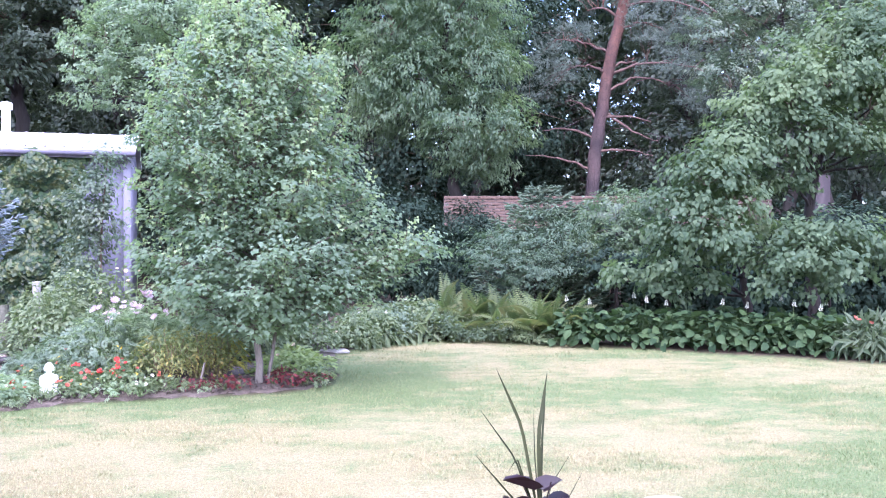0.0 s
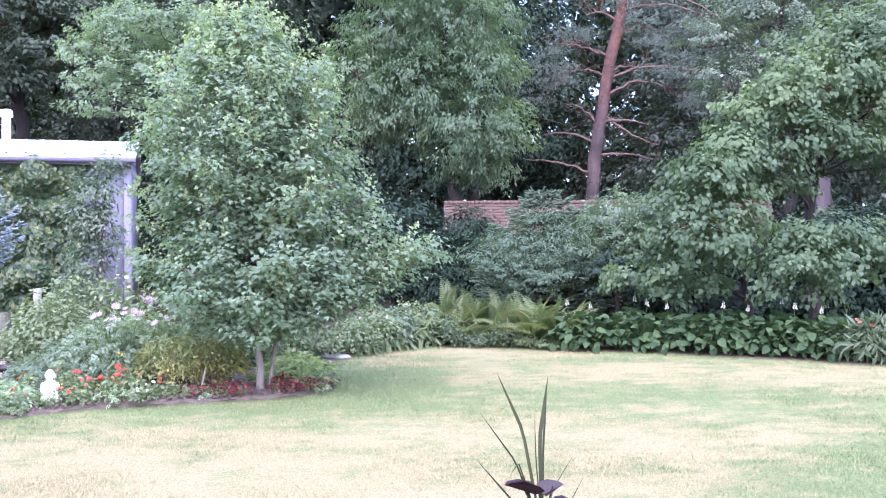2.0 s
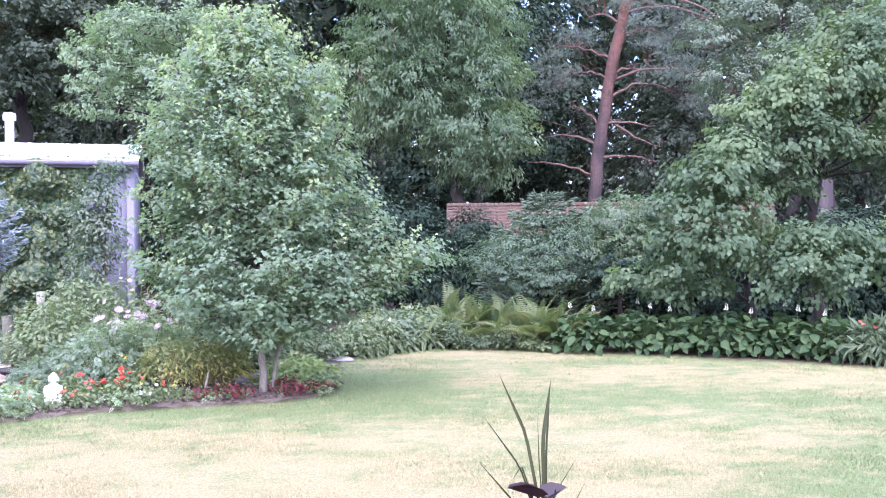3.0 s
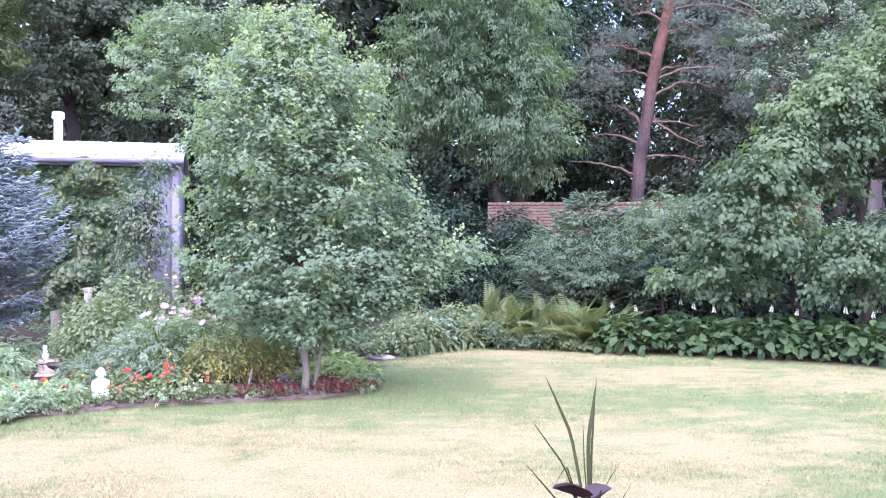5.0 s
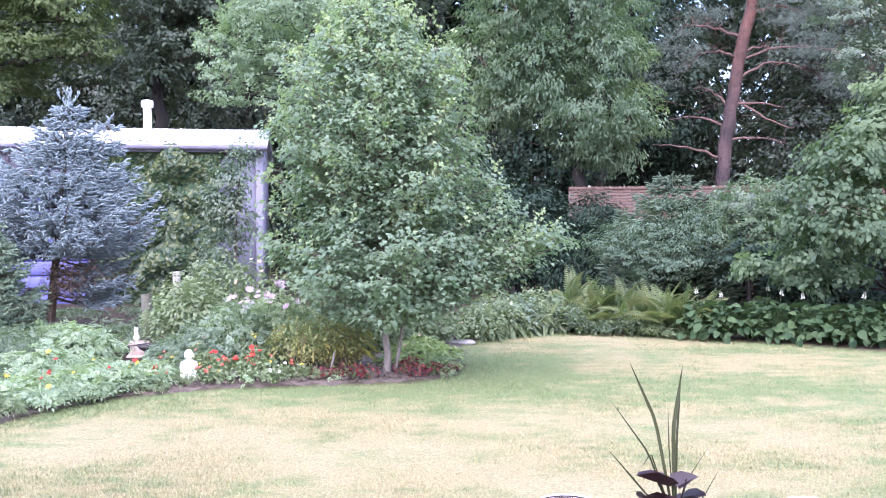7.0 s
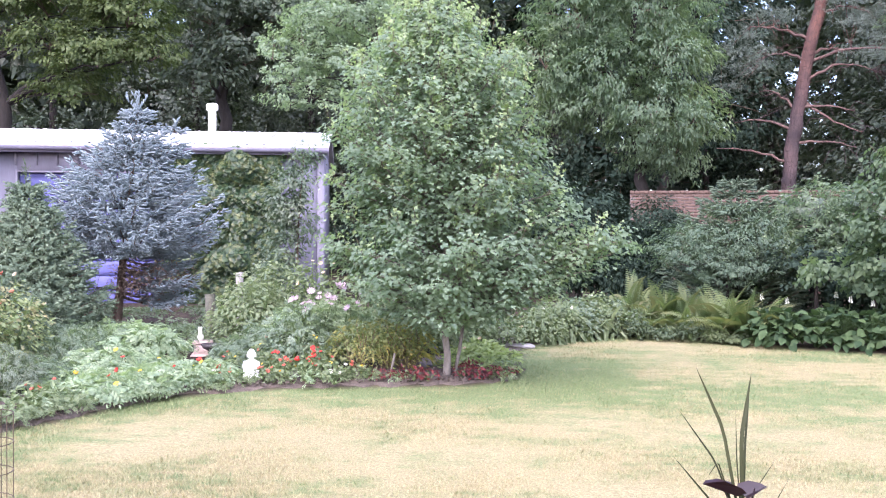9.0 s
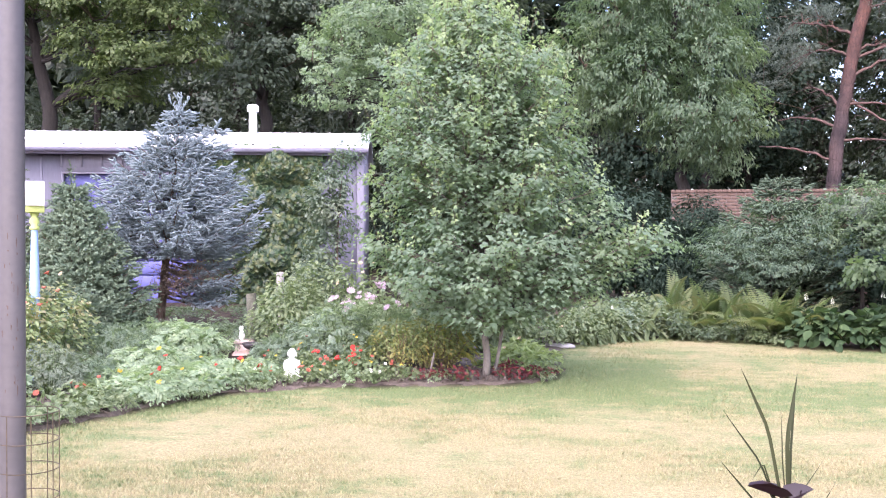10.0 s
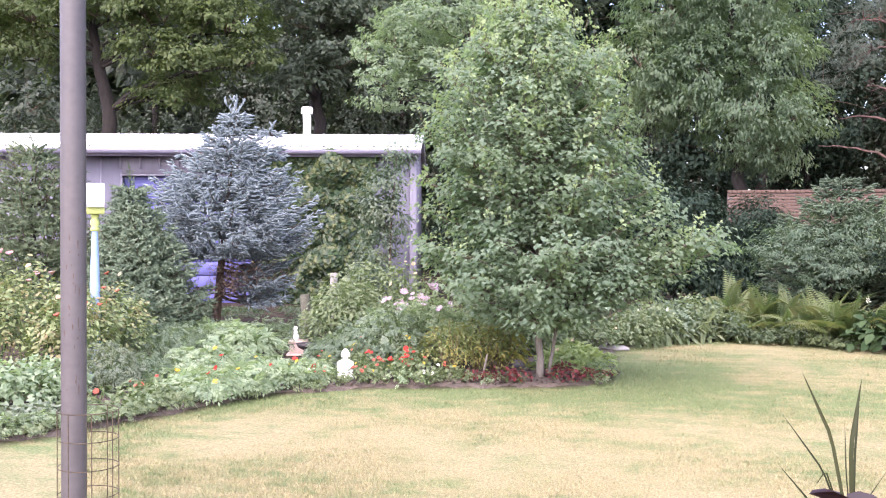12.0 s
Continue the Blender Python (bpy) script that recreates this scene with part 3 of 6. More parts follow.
    pos, way = np.array(pos), unit(np.array(way))
    part("needle", [scatter(shape or SHOOT, pos, np.cross(way, dirs(len(pos))), way, shoot * rng.uniform(0.75, 1.25, len(pos)))], needle_mat, tree, kind="stuff")
    if dpos:
        part("dead_needle", [scatter(SHOOT, np.array(dpos), dirs(len(dpos)), np.array(dway), shoot * rng.uniform(0.5, 0.9, len(dpos)))], NEEDLE_BROWN, tree, "brown dead needles", kind="stuff")
    if dead:
        part("dead_bough", dry_wood, TWIG, tree, "bare brown dead lower boughs", kind="stuff")
    return tree


def herb(name, label, base, height, radius, leaf_mat, shape, count, size, category="plant", stems=14, stem_mat=None, blooms=(), group="", hang=0.35, low=0.15, up=0.9, dome=1.0):
    """A leafy garden plant: stems fan from the base, leaves fill a dome; blooms: rows of (mesh, material, count, size, share of the height)."""
    plant = thing(name, label, category, group, pose(*base))
    tips = dirs(max(stems, 1)) * [radius * 0.85, radius * 0.85, 0]
    tips[:, 2] = height * (1 - 0.45 * dome * (np.linalg.norm(tips[:, :2], axis=1) / max(radius, 1e-6)) ** 2) * rng.uniform(0.75, 1.0, len(tips))
    d = rng.normal(size=(count, 2))
    d = d / np.linalg.norm(d, axis=1, keepdims=True) * (rng.random((count, 1)) ** 0.5)
    lump = np.array([noise.noise(Vector((a * 2.5 + base[0], b * 2.5 + base[1], 3.1))) for a, b in d])
    top = height * (1 - 0.5 * dome * (d ** 2).sum(1)) * (1 + 0.25 * lump)
    z = top * (low + (1 - low) * rng.random(count) ** 0.55)
    pos = np.concatenate([d * radius, z[:, None]], 1)
    out = np.concatenate([d, np.full((count, 1), 0.25)], 1)
    normal = unit(out * 0.6 + [0, 0, up] + rng.normal(size=(count, 3)) * 0.45)
    tip = out + rng.normal(size=(count, 3)) * 0.5 - [0, 0, hang]
    part("foliage", [scatter(shape, pos, normal, tip, size * rng.uniform(0.6, 1.25, count))], leaf_mat, plant, kind="stuff")
    stalks = [tube(bend(t * [0.15, 0.15, 0], t, 0.0, 5, 0.015), np.linspace(0.006, 0.0025, 5) * (1 + height), 4) for t in tips]
    for me, mat, number, bsize, level in blooms:
        for _ in range(number):
            a, r = rng.uniform(0, 2 * math.pi), radius * rng.uniform(0.1, 0.95)
            ztop = height * (1 - 0.5 * dome * (r / radius) ** 2) * level * rng.uniform(0.85, 1.1)
            at = (r * math.cos(a), r * math.sin(a), ztop)
            stalks.append(tube(bend((at[0] * 0.4, at[1] * 0.4, 0), at, 0.0, 5, 0.01), np.linspace(0.004, 0.0022, 5) * (1 + height * 0.5), 4))
            ob = part("bloom", me, mat, plant)
            ob.matrix_basis = pose(*at, rng.uniform(10, 60), rng.uniform(-25, 25), rng.uniform(-40, 40)) @ Matrix.Scale(bsize * rng.uniform(0.75, 1.25), 4)
    part("stem", stalks, stem_mat or STEM_GREEN, plant, kind="stuff")
    return plant


def bloom_mesh(name, mat, petals, layers, cup=0.5, width=0.32, centre=None):
    """A flower head one across: rings of petals round a small heart."""
    pet = halves([(0, 0), (width, 0.45), (width * 0.8, 0.85), (0, 1)], 0.2, -0.1)
    chunks = []
    for k in range(layers):
        a = np.arange(petals) / petals * 2 * np.pi + k * 0.4
        out = np.stack([np.cos(a), np.sin(a), np.full(petals, cup * (0.4 + k))], 1)
        chunks.append(scatter(pet, np.zeros((petals, 3)) + [0, 0, 0.04 * k], np.stack([-np.cos(a) * cup, -np.sin(a) * cup, np.ones(petals)], 1), out, np.full(petals, 0.5 - 0.12 * k)))
    chunks.append(blob((0, 0, 0.06), (0.12, 0.12, 0.08), 0, 4, 7))
    me = make_mesh(name, chunks)
    me.materials.append(mat)
    return me

# ---- ground and lawn ----
BED_EDGE = [(-5.6, 3.2), (-5.1, 5.0), (-4.9, 5.65), (-4.71, 6.0), (-4.57, 6.48), (-4.37, 6.95), (-4.23, 7.55), (-3.95, 8.1), (-3.53, 8.48), (-3.07, 8.75), (-2.55, 8.92), (-2.04, 9.08), (-1.53, 9.28), (-1.22, 9.62), (-1.14, 10.2), (-1.25, 11.0), (-1.36, 12.4)]
BORDER_EDGE = [(-1.36, 12.6), (-1.03, 13.15), (-0.68, 13.75), (0.13, 14.2), (0.79, 14.12), (1.42, 13.76), (2.41, 13.06), (3.11, 12.8), (3.71, 12.3), (4.33, 12.0), (4.87, 11.63), (5.22, 11.37), (7.0, 10.2), (9.5, 8.2)]
LAWN = np.array(BED_EDGE + BORDER_EDGE + [(12.0, 2.0), (12.0, -6.0), (-9.0, -6.0), (-7.0, 1.0)])


def inside(px, py, poly):
    ok = np.zeros(px.shape, bool)
    j = len(poly) - 1
    for i in range(len(poly)):
        xi, yi, xj, yj = *poly[i], *poly[j]
        cut = ((yi > py) != (yj > py)) & (px < (xj - xi) * (py - yi) / (yj - yi + 1e-12) + xi)
        ok ^= cut
        j = i
    return ok


# Dry and green patches of the lawn: x, y, half length across, half length away, how dry.
PATCHES = [
    (0.3, 13.0, 1.2, 0.7, 0.75), (4.0, 10.7, 1.3, 0.7, 0.6), (2.6, 7.4, 0.9, 0.35, 0.8), (1.6, 6.9, 1.2, 0.6, 0.75), (0.2, 7.6, 1.4, 0.6, 0.4),
    (-2.0, 7.2, 1.5, 0.6, 0.5), (-1.0, 6.2, 1.6, 0.7, 0.5), (-3.2, 6.4, 1.0, 0.6, 0.45), (-0.6, 5.6, 1.6, 0.5, 0.35), (2.0, 11.3, 0.8, 0.4, 0.4),
    (-0.7, 10.3, 0.8, 1.3, -1.6), (-1.9, 8.8, 1.8, 0.35, -0.9), (1.6, 9.3, 2.2, 0.5, -0.75), (3.8, 8.3, 1.3, 0.9, -0.95), (2.8, 6.1, 1.1, 0.9, -1.1),
    (-4.0, 7.2, 0.35, 1.2, -0.7), (3.0, 12.4, 3.0, 0.3, -0.5), (0.2, 9.9, 1.0, 0.4, -0.4), (3.6, 7.0, 0.8, 0.5, -0.6), (2.2, 5.2, 1.2, 0.5, -0.6), (0.9, 5.9, 0.6, 0.3, 0.5), (2.9, 7.9, 0.5, 0.2, 0.5), (-2.6, 5.4, 0.7, 0.3, -0.3), (-2.6, 6.2, 1.5, 1.0, 0.35), (-3.3, 5.0, 1.2, 1.0, 0.3), (3.4, 6.6, 1.0, 0.8, -0.5),
]


def dryness(px, py):
    """How dry the grass is; it stays green along the beds."""
    g = np.full(px.shape, 0.54)
    near = np.full(px.shape, 9.0)
    line = BED_EDGE + BORDER_EDGE
    for (xa, ya), (xb, yb) in zip(line[:-1], line[1:]):
        q = np.clip(((px - xa) * (xb - xa) + (py - ya) * (yb - ya)) / ((xb - xa) ** 2 + (yb - ya) ** 2), 0, 1)
        near = np.minimum(near, np.hypot(px - xa - q * (xb - xa), py - ya - q * (yb - ya)))
    g -= 0.5 * np.exp(-(near / 0.3) ** 2)
    for x, y, a, b, w in PATCHES:
        g += w * (0.6 if w > 0 else 0.75) * np.exp(-((px - x) / a) ** 2 - ((py - y) / b) ** 2)
    n = np.array([0.6 * noise.fractal(Vector((a * 0.9, b * 1.3, 0.4)), 1.0, 2.0, 4) + 1.0 * noise.noise(Vector((a * 2.6, b * 4.5, 2.0))) + 0.9 * noise.noise(Vector((a * 6.0, b * 11.0, 5.0))) + 0.6 * noise.noise(Vector((a * 14.0, b * 22.0, 7.0))) for a, b in zip(px.ravel(), py.ravel())]).reshape(px.shape)
    return np.clip(0.6 + 0.85 * (g - 0.54) + 0.68 * n, 0.0, 1.0)


def rise(px, py):
    """The beds are mounded a little above the lawn."""
    return np.where(inside(px, py, LAWN), 0.0, 0.03)


fine_x, fine_y = np.arange(-9, 8.01, 0.12), np.arange(-4, 17.01, 0.1)
far = np.array([1.0, 2.5, 5, 9, 16, 30, 60, 130, 300, 700, 1800])
gx = np.concatenate([-9 - far[::-1], fine_x, 8 + far])
gy = np.concatenate([-4 - far[::-1], fine_y, 17 + far])
X, Y = np.meshgrid(gx, gy)
lawn_in = inside(X, Y, LAWN).astype(float)
near_by = (X > -10) & (X < 9) & (Y > -5) & (Y < 18)
dry = np.full(X.shape, 0.5)
dry[near_by] = dryness(X[near_by], Y[near_by])
Z = np.where(near_by, 0.012 * np.array([noise.noise(Vector((a, b, 0))) for a, b in zip(X.ravel(), Y.ravel())]).reshape(X.shape), 0)
Z = Z + 0.03 * (1 - lawn_in)
nx, ny = len(gx), len(gy)
idx = np.arange(nx * ny).reshape(ny, nx)
faces = np.stack([idx[:-1, :-1], idx[:-1, 1:], idx[1:, 1:], idx[1:, :-1]], -1).reshape(-1, 4)
ground_mesh = make_mesh("ground", [(np.stack([X, Y, Z], -1).reshape(-1, 3), faces)], True)
for key, values in (("lawn", lawn_in), ("dry", dry)):
    ground_mesh.attributes.new(key, "FLOAT", "POINT").data.foreach_set("value", values.astype(np.float32).ravel())
ground = part("ground", ground_mesh, GROUND)
tagged(ground, "patchy mown lawn, half green and half straw-dry, with dark bed soil", "lawn", kind="structure")

# Mown blades over the part of the lawn that is near.
reseed(11)
count = 380000
yy = 4.2 + 10.2 * rng.random(count) ** 1.7
xx = rng.uniform(-1, 1, count) * (0.56 * yy + 0.4) - 0.14 * yy
keep = inside(xx, yy, LAWN)
xx, yy = xx[keep], yy[keep]
bd = dryness(xx, yy)
hgt = rng.uniform(0.011, 0.028, len(xx)) * (1.15 - 0.35 * bd)
az = rng.uniform(0, 2 * np.pi, len(xx))
wid = rng.uniform(0.0022, 0.0038, len(xx)) * (0.7 + yy / 16)
foot = np.stack([xx, yy, np.full(len(xx), -0.004)], 1)
side = np.stack([np.cos(az), np.sin(az), np.zeros(len(xx))], 1) * wid[:, None]
lean = rng.normal(size=(len(xx), 3)) * [0.55, 0.4, 0] * hgt[:, None]
tip = foot + lean + np.stack([0 * hgt, 0 * hgt, hgt], 1)
blade_mesh = make_mesh("grass", [(np.stack([foot - side, foot + side, tip], 1), np.arange(len(xx) * 3).reshape(-1, 3))])
blade_mesh.attributes.new("dry", "FLOAT", "POINT").data.foreach_set("value", np.repeat(np.clip(bd + rng.normal(size=len(bd)) * 0.2, 0, 1), 3).astype(np.float32))
tagged(part("grass", blade_mesh, BLADES), "short mown grass, green and straw-coloured blades mixed", "grass", kind="stuff")

# Mulch along the front of the left bed, cut to a clean curved edge.
edge = np.array(BED_EDGE)
t_old = np.linspace(0, 1, len(edge))
t_new = np.linspace(0, 1, 120)
edge = np.stack([np.interp(t_new, t_old, edge[:, k]) for k in (0, 1)], 1)
inward = unit(np.stack([-np.gradient(edge[:, 1]), np.gradient(edge[:, 0])], 1))
rows = []
for w, h in ((0.0, -0.01), (0.03, 0.03), (0.25, 0.06), (0.7, 0.075), (1.1, 0.05)):
    jitter = np.array([noise.noise(Vector((a * 6, b * 6, w))) for a, b in edge])[:, None] * 0.03
    e = edge + inward * (w + jitter)
    rows.append(np.concatenate([e, np.full((len(e), 1), h) + jitter * 0.5], 1))
rows = np.array(rows)
idx = np.arange(rows.shape[0] * rows.shape[1]).reshape(rows.shape[:2])
mulch = part("mulch", [(rows.reshape(-1, 3), np.stack([idx[:-1, :-1], idx[:-1, 1:], idx[1:, 1:], idx[1:, :-1]], -1).reshape(-1, 4))], MULCH, smooth=True)
tagged(mulch, "dark brown bark mulch along the curved flower bed", "mulch", kind="structure")
reseed(12)
k = rng.integers(0, 110, 5000)
off = rng.random(5000) * 0.9
p = edge[k] + inward[k] * off[:, None] + rng.normal(size=(5000, 2)) * 0.03
chip = scatter(OVAL, np.concatenate([p, rng.uniform(0.05, 0.085, (5000, 1))], 1), np.array([[0, 0, 1.0]]) + rng.normal(size=(5000, 3)) * 0.5, rng.normal(size=(5000, 3)), rng.uniform(0.02, 0.05, 5000))
tagged(part("bark_chips", [chip], MULCH), "loose dark bark chips on the flower bed", "mulch", kind="stuff")

# ---- shed: x along the front, y into it, z up; the front faces the lawn ----
shed = thing("shed", "low grey-lavender board-and-batten shed with a white ribbed metal roof", "shed", m=pose(-5.71, 19.27, 0, 0, 0, 16.1))
WALL_L, WALL_R, EAVE, RIDGE = -12.4, -0.48, 3.16, 3.72
DOOR_L, DOOR_R, DOOR_TOP = -6.55, -3.41, 2.66
part("front_wall", [box(WALL_L, 0, 0, DOOR_L, 0.12, EAVE), box(DOOR_R, 0, 0, WALL_R, 0.12, EAVE), box(DOOR_L, 0.001, DOOR_TOP, DOOR_R, 0.12, EAVE)], SIDING, shed)
part("side_wall", [box(WALL_R - 0.12, 0.12, 0, WALL_R, 4.9, EAVE)], SIDING, shed)
part("side_wall", [box(WALL_L, 0.12, 0, WALL_L + 0.12, 4.9, EAVE)], SIDING, shed)
part("back_wall", [box(WALL_L, 4.9, 0, WALL_R, 5.02, EAVE)], SIDING, shed)
for gable_x in (WALL_R - 0.12, WALL_L):
    tri = [(gable_x, 0, EAVE), (gable_x, 5.02, EAVE), (gable_x, 2.5, RIDGE - 0.03), (gable_x + 0.12, 0, EAVE), (gable_x + 0.12, 5.02, EAVE), (gable_x + 0.12, 2.5, RIDGE - 0.03)]
    part("gable", [(tri, [(0, 2, 1), (3, 4, 5)]), (tri, [(0, 1, 4, 3), (1, 2, 5, 4), (2, 0, 3, 5)])], SIDING, shed)
x = WALL_L + 0.2
while x < WALL_R - 0.15:
    if x < DOOR_L - 0.18 or x > DOOR_R + 0.18:
        part("batten", [box(x, -0.02, 0.05, x + 0.045, 0.003, EAVE - 0.02)], SIDING, shed)
    else:
        part("batten", [box(x, -0.02, DOOR_TOP + 0.14, x + 0.045, 0.003, EAVE - 0.02)], SIDING, shed)
    x += 0.4
for a, b in ((WALL_R - 0.13, WALL_R + 0.012), (WALL_L - 0.012, WALL_L + 0.13)):
    part("corner_board", [box(a, -0.035, 0, b, -0.004, EAVE, 0.004)], SIDING, shed)
for a, b in ((DOOR_L - 0.03, DOOR_L), (DOOR_R, DOOR_R + 0.03)):
    part("door_jamb", [box(a, -0.022, 0, b, -0.004, DOOR_TOP + 0.06, 0.004)], SIDING, shed)
part("door_head", [box(DOOR_L, -0.03, DOOR_TOP, DOOR_R, -0.004, DOOR_TOP + 0.03, 0.004)], SIDING, shed)
garage_door = part("garage_door", [box(DOOR_L - 0.05, 0.19, 0, DOOR_R + 0.05, 0.21, DOOR_TOP + 0.05)], DOOR_PAINT, shed, "violet-blue sectional garage door")
for i in range(9):
    h = DOOR_TOP / 9
    part("door_panel", [box(DOOR_L - 0.04, 0.15, i * h + 0.012, DOOR_R + 0.04, 0.192, (i + 1) * h - 0.012, 0.012)], DOOR_PAINT, garage_door)
for y0, y1, z0, z1 in ((-0.33, 2.5, EAVE + 0.03, RIDGE), (5.35, 2.5, EAVE + 0.03, RIDGE)):
    v = [(WALL_L - 0.2, y0, z0), (WALL_R + 0.11, y0, z0), (WALL_R + 0.11, y1, z1), (WALL_L - 0.2, y1, z1)]
    v = np.array(v + [(a, b, c + 0.035) for a, b, c in v])
    slope = part("roof_slope", [(v, np.array([(0, 1, 2, 3), (4, 5, 6, 7), (0, 1, 5, 4), (1, 2, 6, 5), (2, 3, 7, 6), (3, 0, 4, 7)]))], ROOF_WHITE, shed, "white metal roof sheet")
    r = WALL_L - 0.15
    while r < WALL_R + 0.1:
        part("roof_rib", [tube([(r, y0, z0 + 0.045), (r, y1, z1 + 0.045)], 0.03, 6)], ROOF_WHITE, slope)
        r += 0.34
part("ridge_cap", [tube([(WALL_L - 0.2, 2.5, RIDGE + 0.03), (WALL_R + 0.11, 2.5, RIDGE + 0.03)], 0.028, 8)], ROOF_WHITE, shed)
part("fascia", [box(WALL_L - 0.2, -0.345, EAVE - 0.12, WALL_R + 0.11, -0.31, EAVE + 0.035)], TRIM, shed)
gutter = np.array([(-0.35, EAVE + 0.0), (-0.35, EAVE - 0.05), (-0.375, EAVE - 0.075), (-0.43, EAVE - 0.075), (-0.46, EAVE - 0.03), (-0.46, EAVE + 0.0), (-0.47, EAVE + 0.005), (-0.45, EAVE - 0.03), (-0.42, EAVE - 0.06), (-0.36, EAVE - 0.045)])
gv = np.array([(gx_, y, z) for gx_ in (WALL_L - 0.2, WALL_R + 0.11) for y, z in gutter])
ng = len(gutter)
part("gutter", [(gv, np.array([(i, (i + 1) % ng, ng + (i + 1) % ng, ng + i) for i in range(ng)]))], TRIM, shed)
part("soffit", [box(WALL_L - 0.19, -0.31, EAVE - 0.1, WALL_R + 0.1, -0.001, EAVE - 0.08)], TRIM, shed)
pipe = part("vent_pipe", [lathe([(0.085, 3.2), (0.085, 4.1)], 16, (-2.86, 0.9))], WHITE_PIPE, shed, "white round vent pipe", smooth=True)
part("cap", [lathe([(0.0, 4.06), (0.12, 4.06), (0.125, 4.08), (0.125, 4.16), (0.11, 4.2), (0.0, 4.22)], 16, (-2.86, 0.9))], WHITE_PIPE, pipe)
part("flashing", [lathe([(0.14, 3.45), (0.14, 3.5), (0.1, 3.56), (0.085, 3.57)], 16, (-2.86, 0.9))], WHITE_PIPE, pipe)

# ---- brick wall beyond the border ----
WALL_Y, BRICK_TOP = 23.6, 2.52
brick_wall = tagged(part("brick_wall", [box(0.02, WALL_Y + 0.005, 0, 8.0, WALL_Y + 0.24, BRICK_TOP - 0.07)], MORTAR), "tall red brick garden wall, partly hidden by shrubs", "wall", kind="structure")

# ---- a neighbour's wall that shows through the leaves ----
tagged(part("neighbour_wall", [box(8.6, 22.4, 0, 8.95, 22.7, 2.95)], HOUSE_PINK), "pale mauve wall seen through the leaves", "wall", kind="structure")

# ---- trees, nearest first ----
reseed(21)
maple = thing("maple_tree", "young blue-green maple with twin grey trunks in the flower bed", "tree")
MAPLE_FOOT, MAPLE_TOP = np.array((-1.83, 9.57, 0)), np.array((-2.03, 9.63, 3.89))
q = np.linspace(0, 1, 16)[:, None]
maple_axis = MAPLE_FOOT + (MAPLE_TOP - MAPLE_FOOT) * q + rng.normal(size=(16, 3)) * [0.012, 0.012, 0]
maple_axis[:, 0] += 0.05 * np.sin(q[:, 0] * 3.1)
part("trunk", [tube(maple_axis, 0.037 * (1 - 0.85 * q[:, 0]) + 0.008 * np.exp(-q[:, 0] * 25), 10)], BARK_GREY, maple, smooth=True)
second_stem = np.array([(-1.77, 9.68, 0.00), (-1.72, 9.74, 0.31), (-1.68, 9.74, 0.60), (-1.55, 9.69, 0.94), (-1.26, 9.65, 1.28)])
part("trunk", [tube(second_stem, [0.02, 0.018, 0.017, 0.014, 0.009], 8)], BARK_GREY, maple, smooth=True)
# Half width of the crown at heights above the ground.
CROWN_Z = [0.6, 0.75, 1.05, 1.4, 1.65, 2.0, 2.4, 2.8, 3.1, 3.35, 3.6, 3.8]
CROWN_R = [0.42, 0.72, 0.96, 1.08, 0.88, 1.08, 1.1, 1.03, 0.93, 0.72, 0.42, 0.1]
ends = []
for k in range(210):
    z = 0.64 + 3.1 * ((k + 0.5) / 210) ** 0.95
    r = np.interp(z, CROWN_Z, CROWN_R) * (rng.uniform(0.82, 1.1) if k % 3 else rng.uniform(0.35, 0.75))
    az = k * 2.39996
    r *= 1 + 0.2 * noise.noise(Vector((math.cos(az) * 1.7, math.sin(az) * 1.7, z * 2.1)))
    ends.append((r * math.cos(az), r * math.sin(az), z, r))
for px_along, up_along, reach in ((1.45, 1.45, 0), (1.62, 1.52, 0), (1.8, 1.5, 0), (1.7, 1.32, 0), (1.3, 1.3, 0), (1.5, 1.15, 0), (1.2, 1.95, 0), (-1.2, 1.75, 0.1), (-1.3, 1.45, 0.2), (-1.25, 2.05, 0.2), (1.15, 1.0, 0), (1.85, 1.42, 0.1), (1.6, 1.4, 0.25), (1.68, 1.45, -0.2), (1.4, 1.62, 0.15), (1.35, 1.75, -0.1), (-1.05, 1.2, 0.0)):
    ends.append((px_along, -0.1 + reach, up_along, px_along))
leaf_at, leaf_out, twig_wood, young_at, young_out = [], [], [], [], []
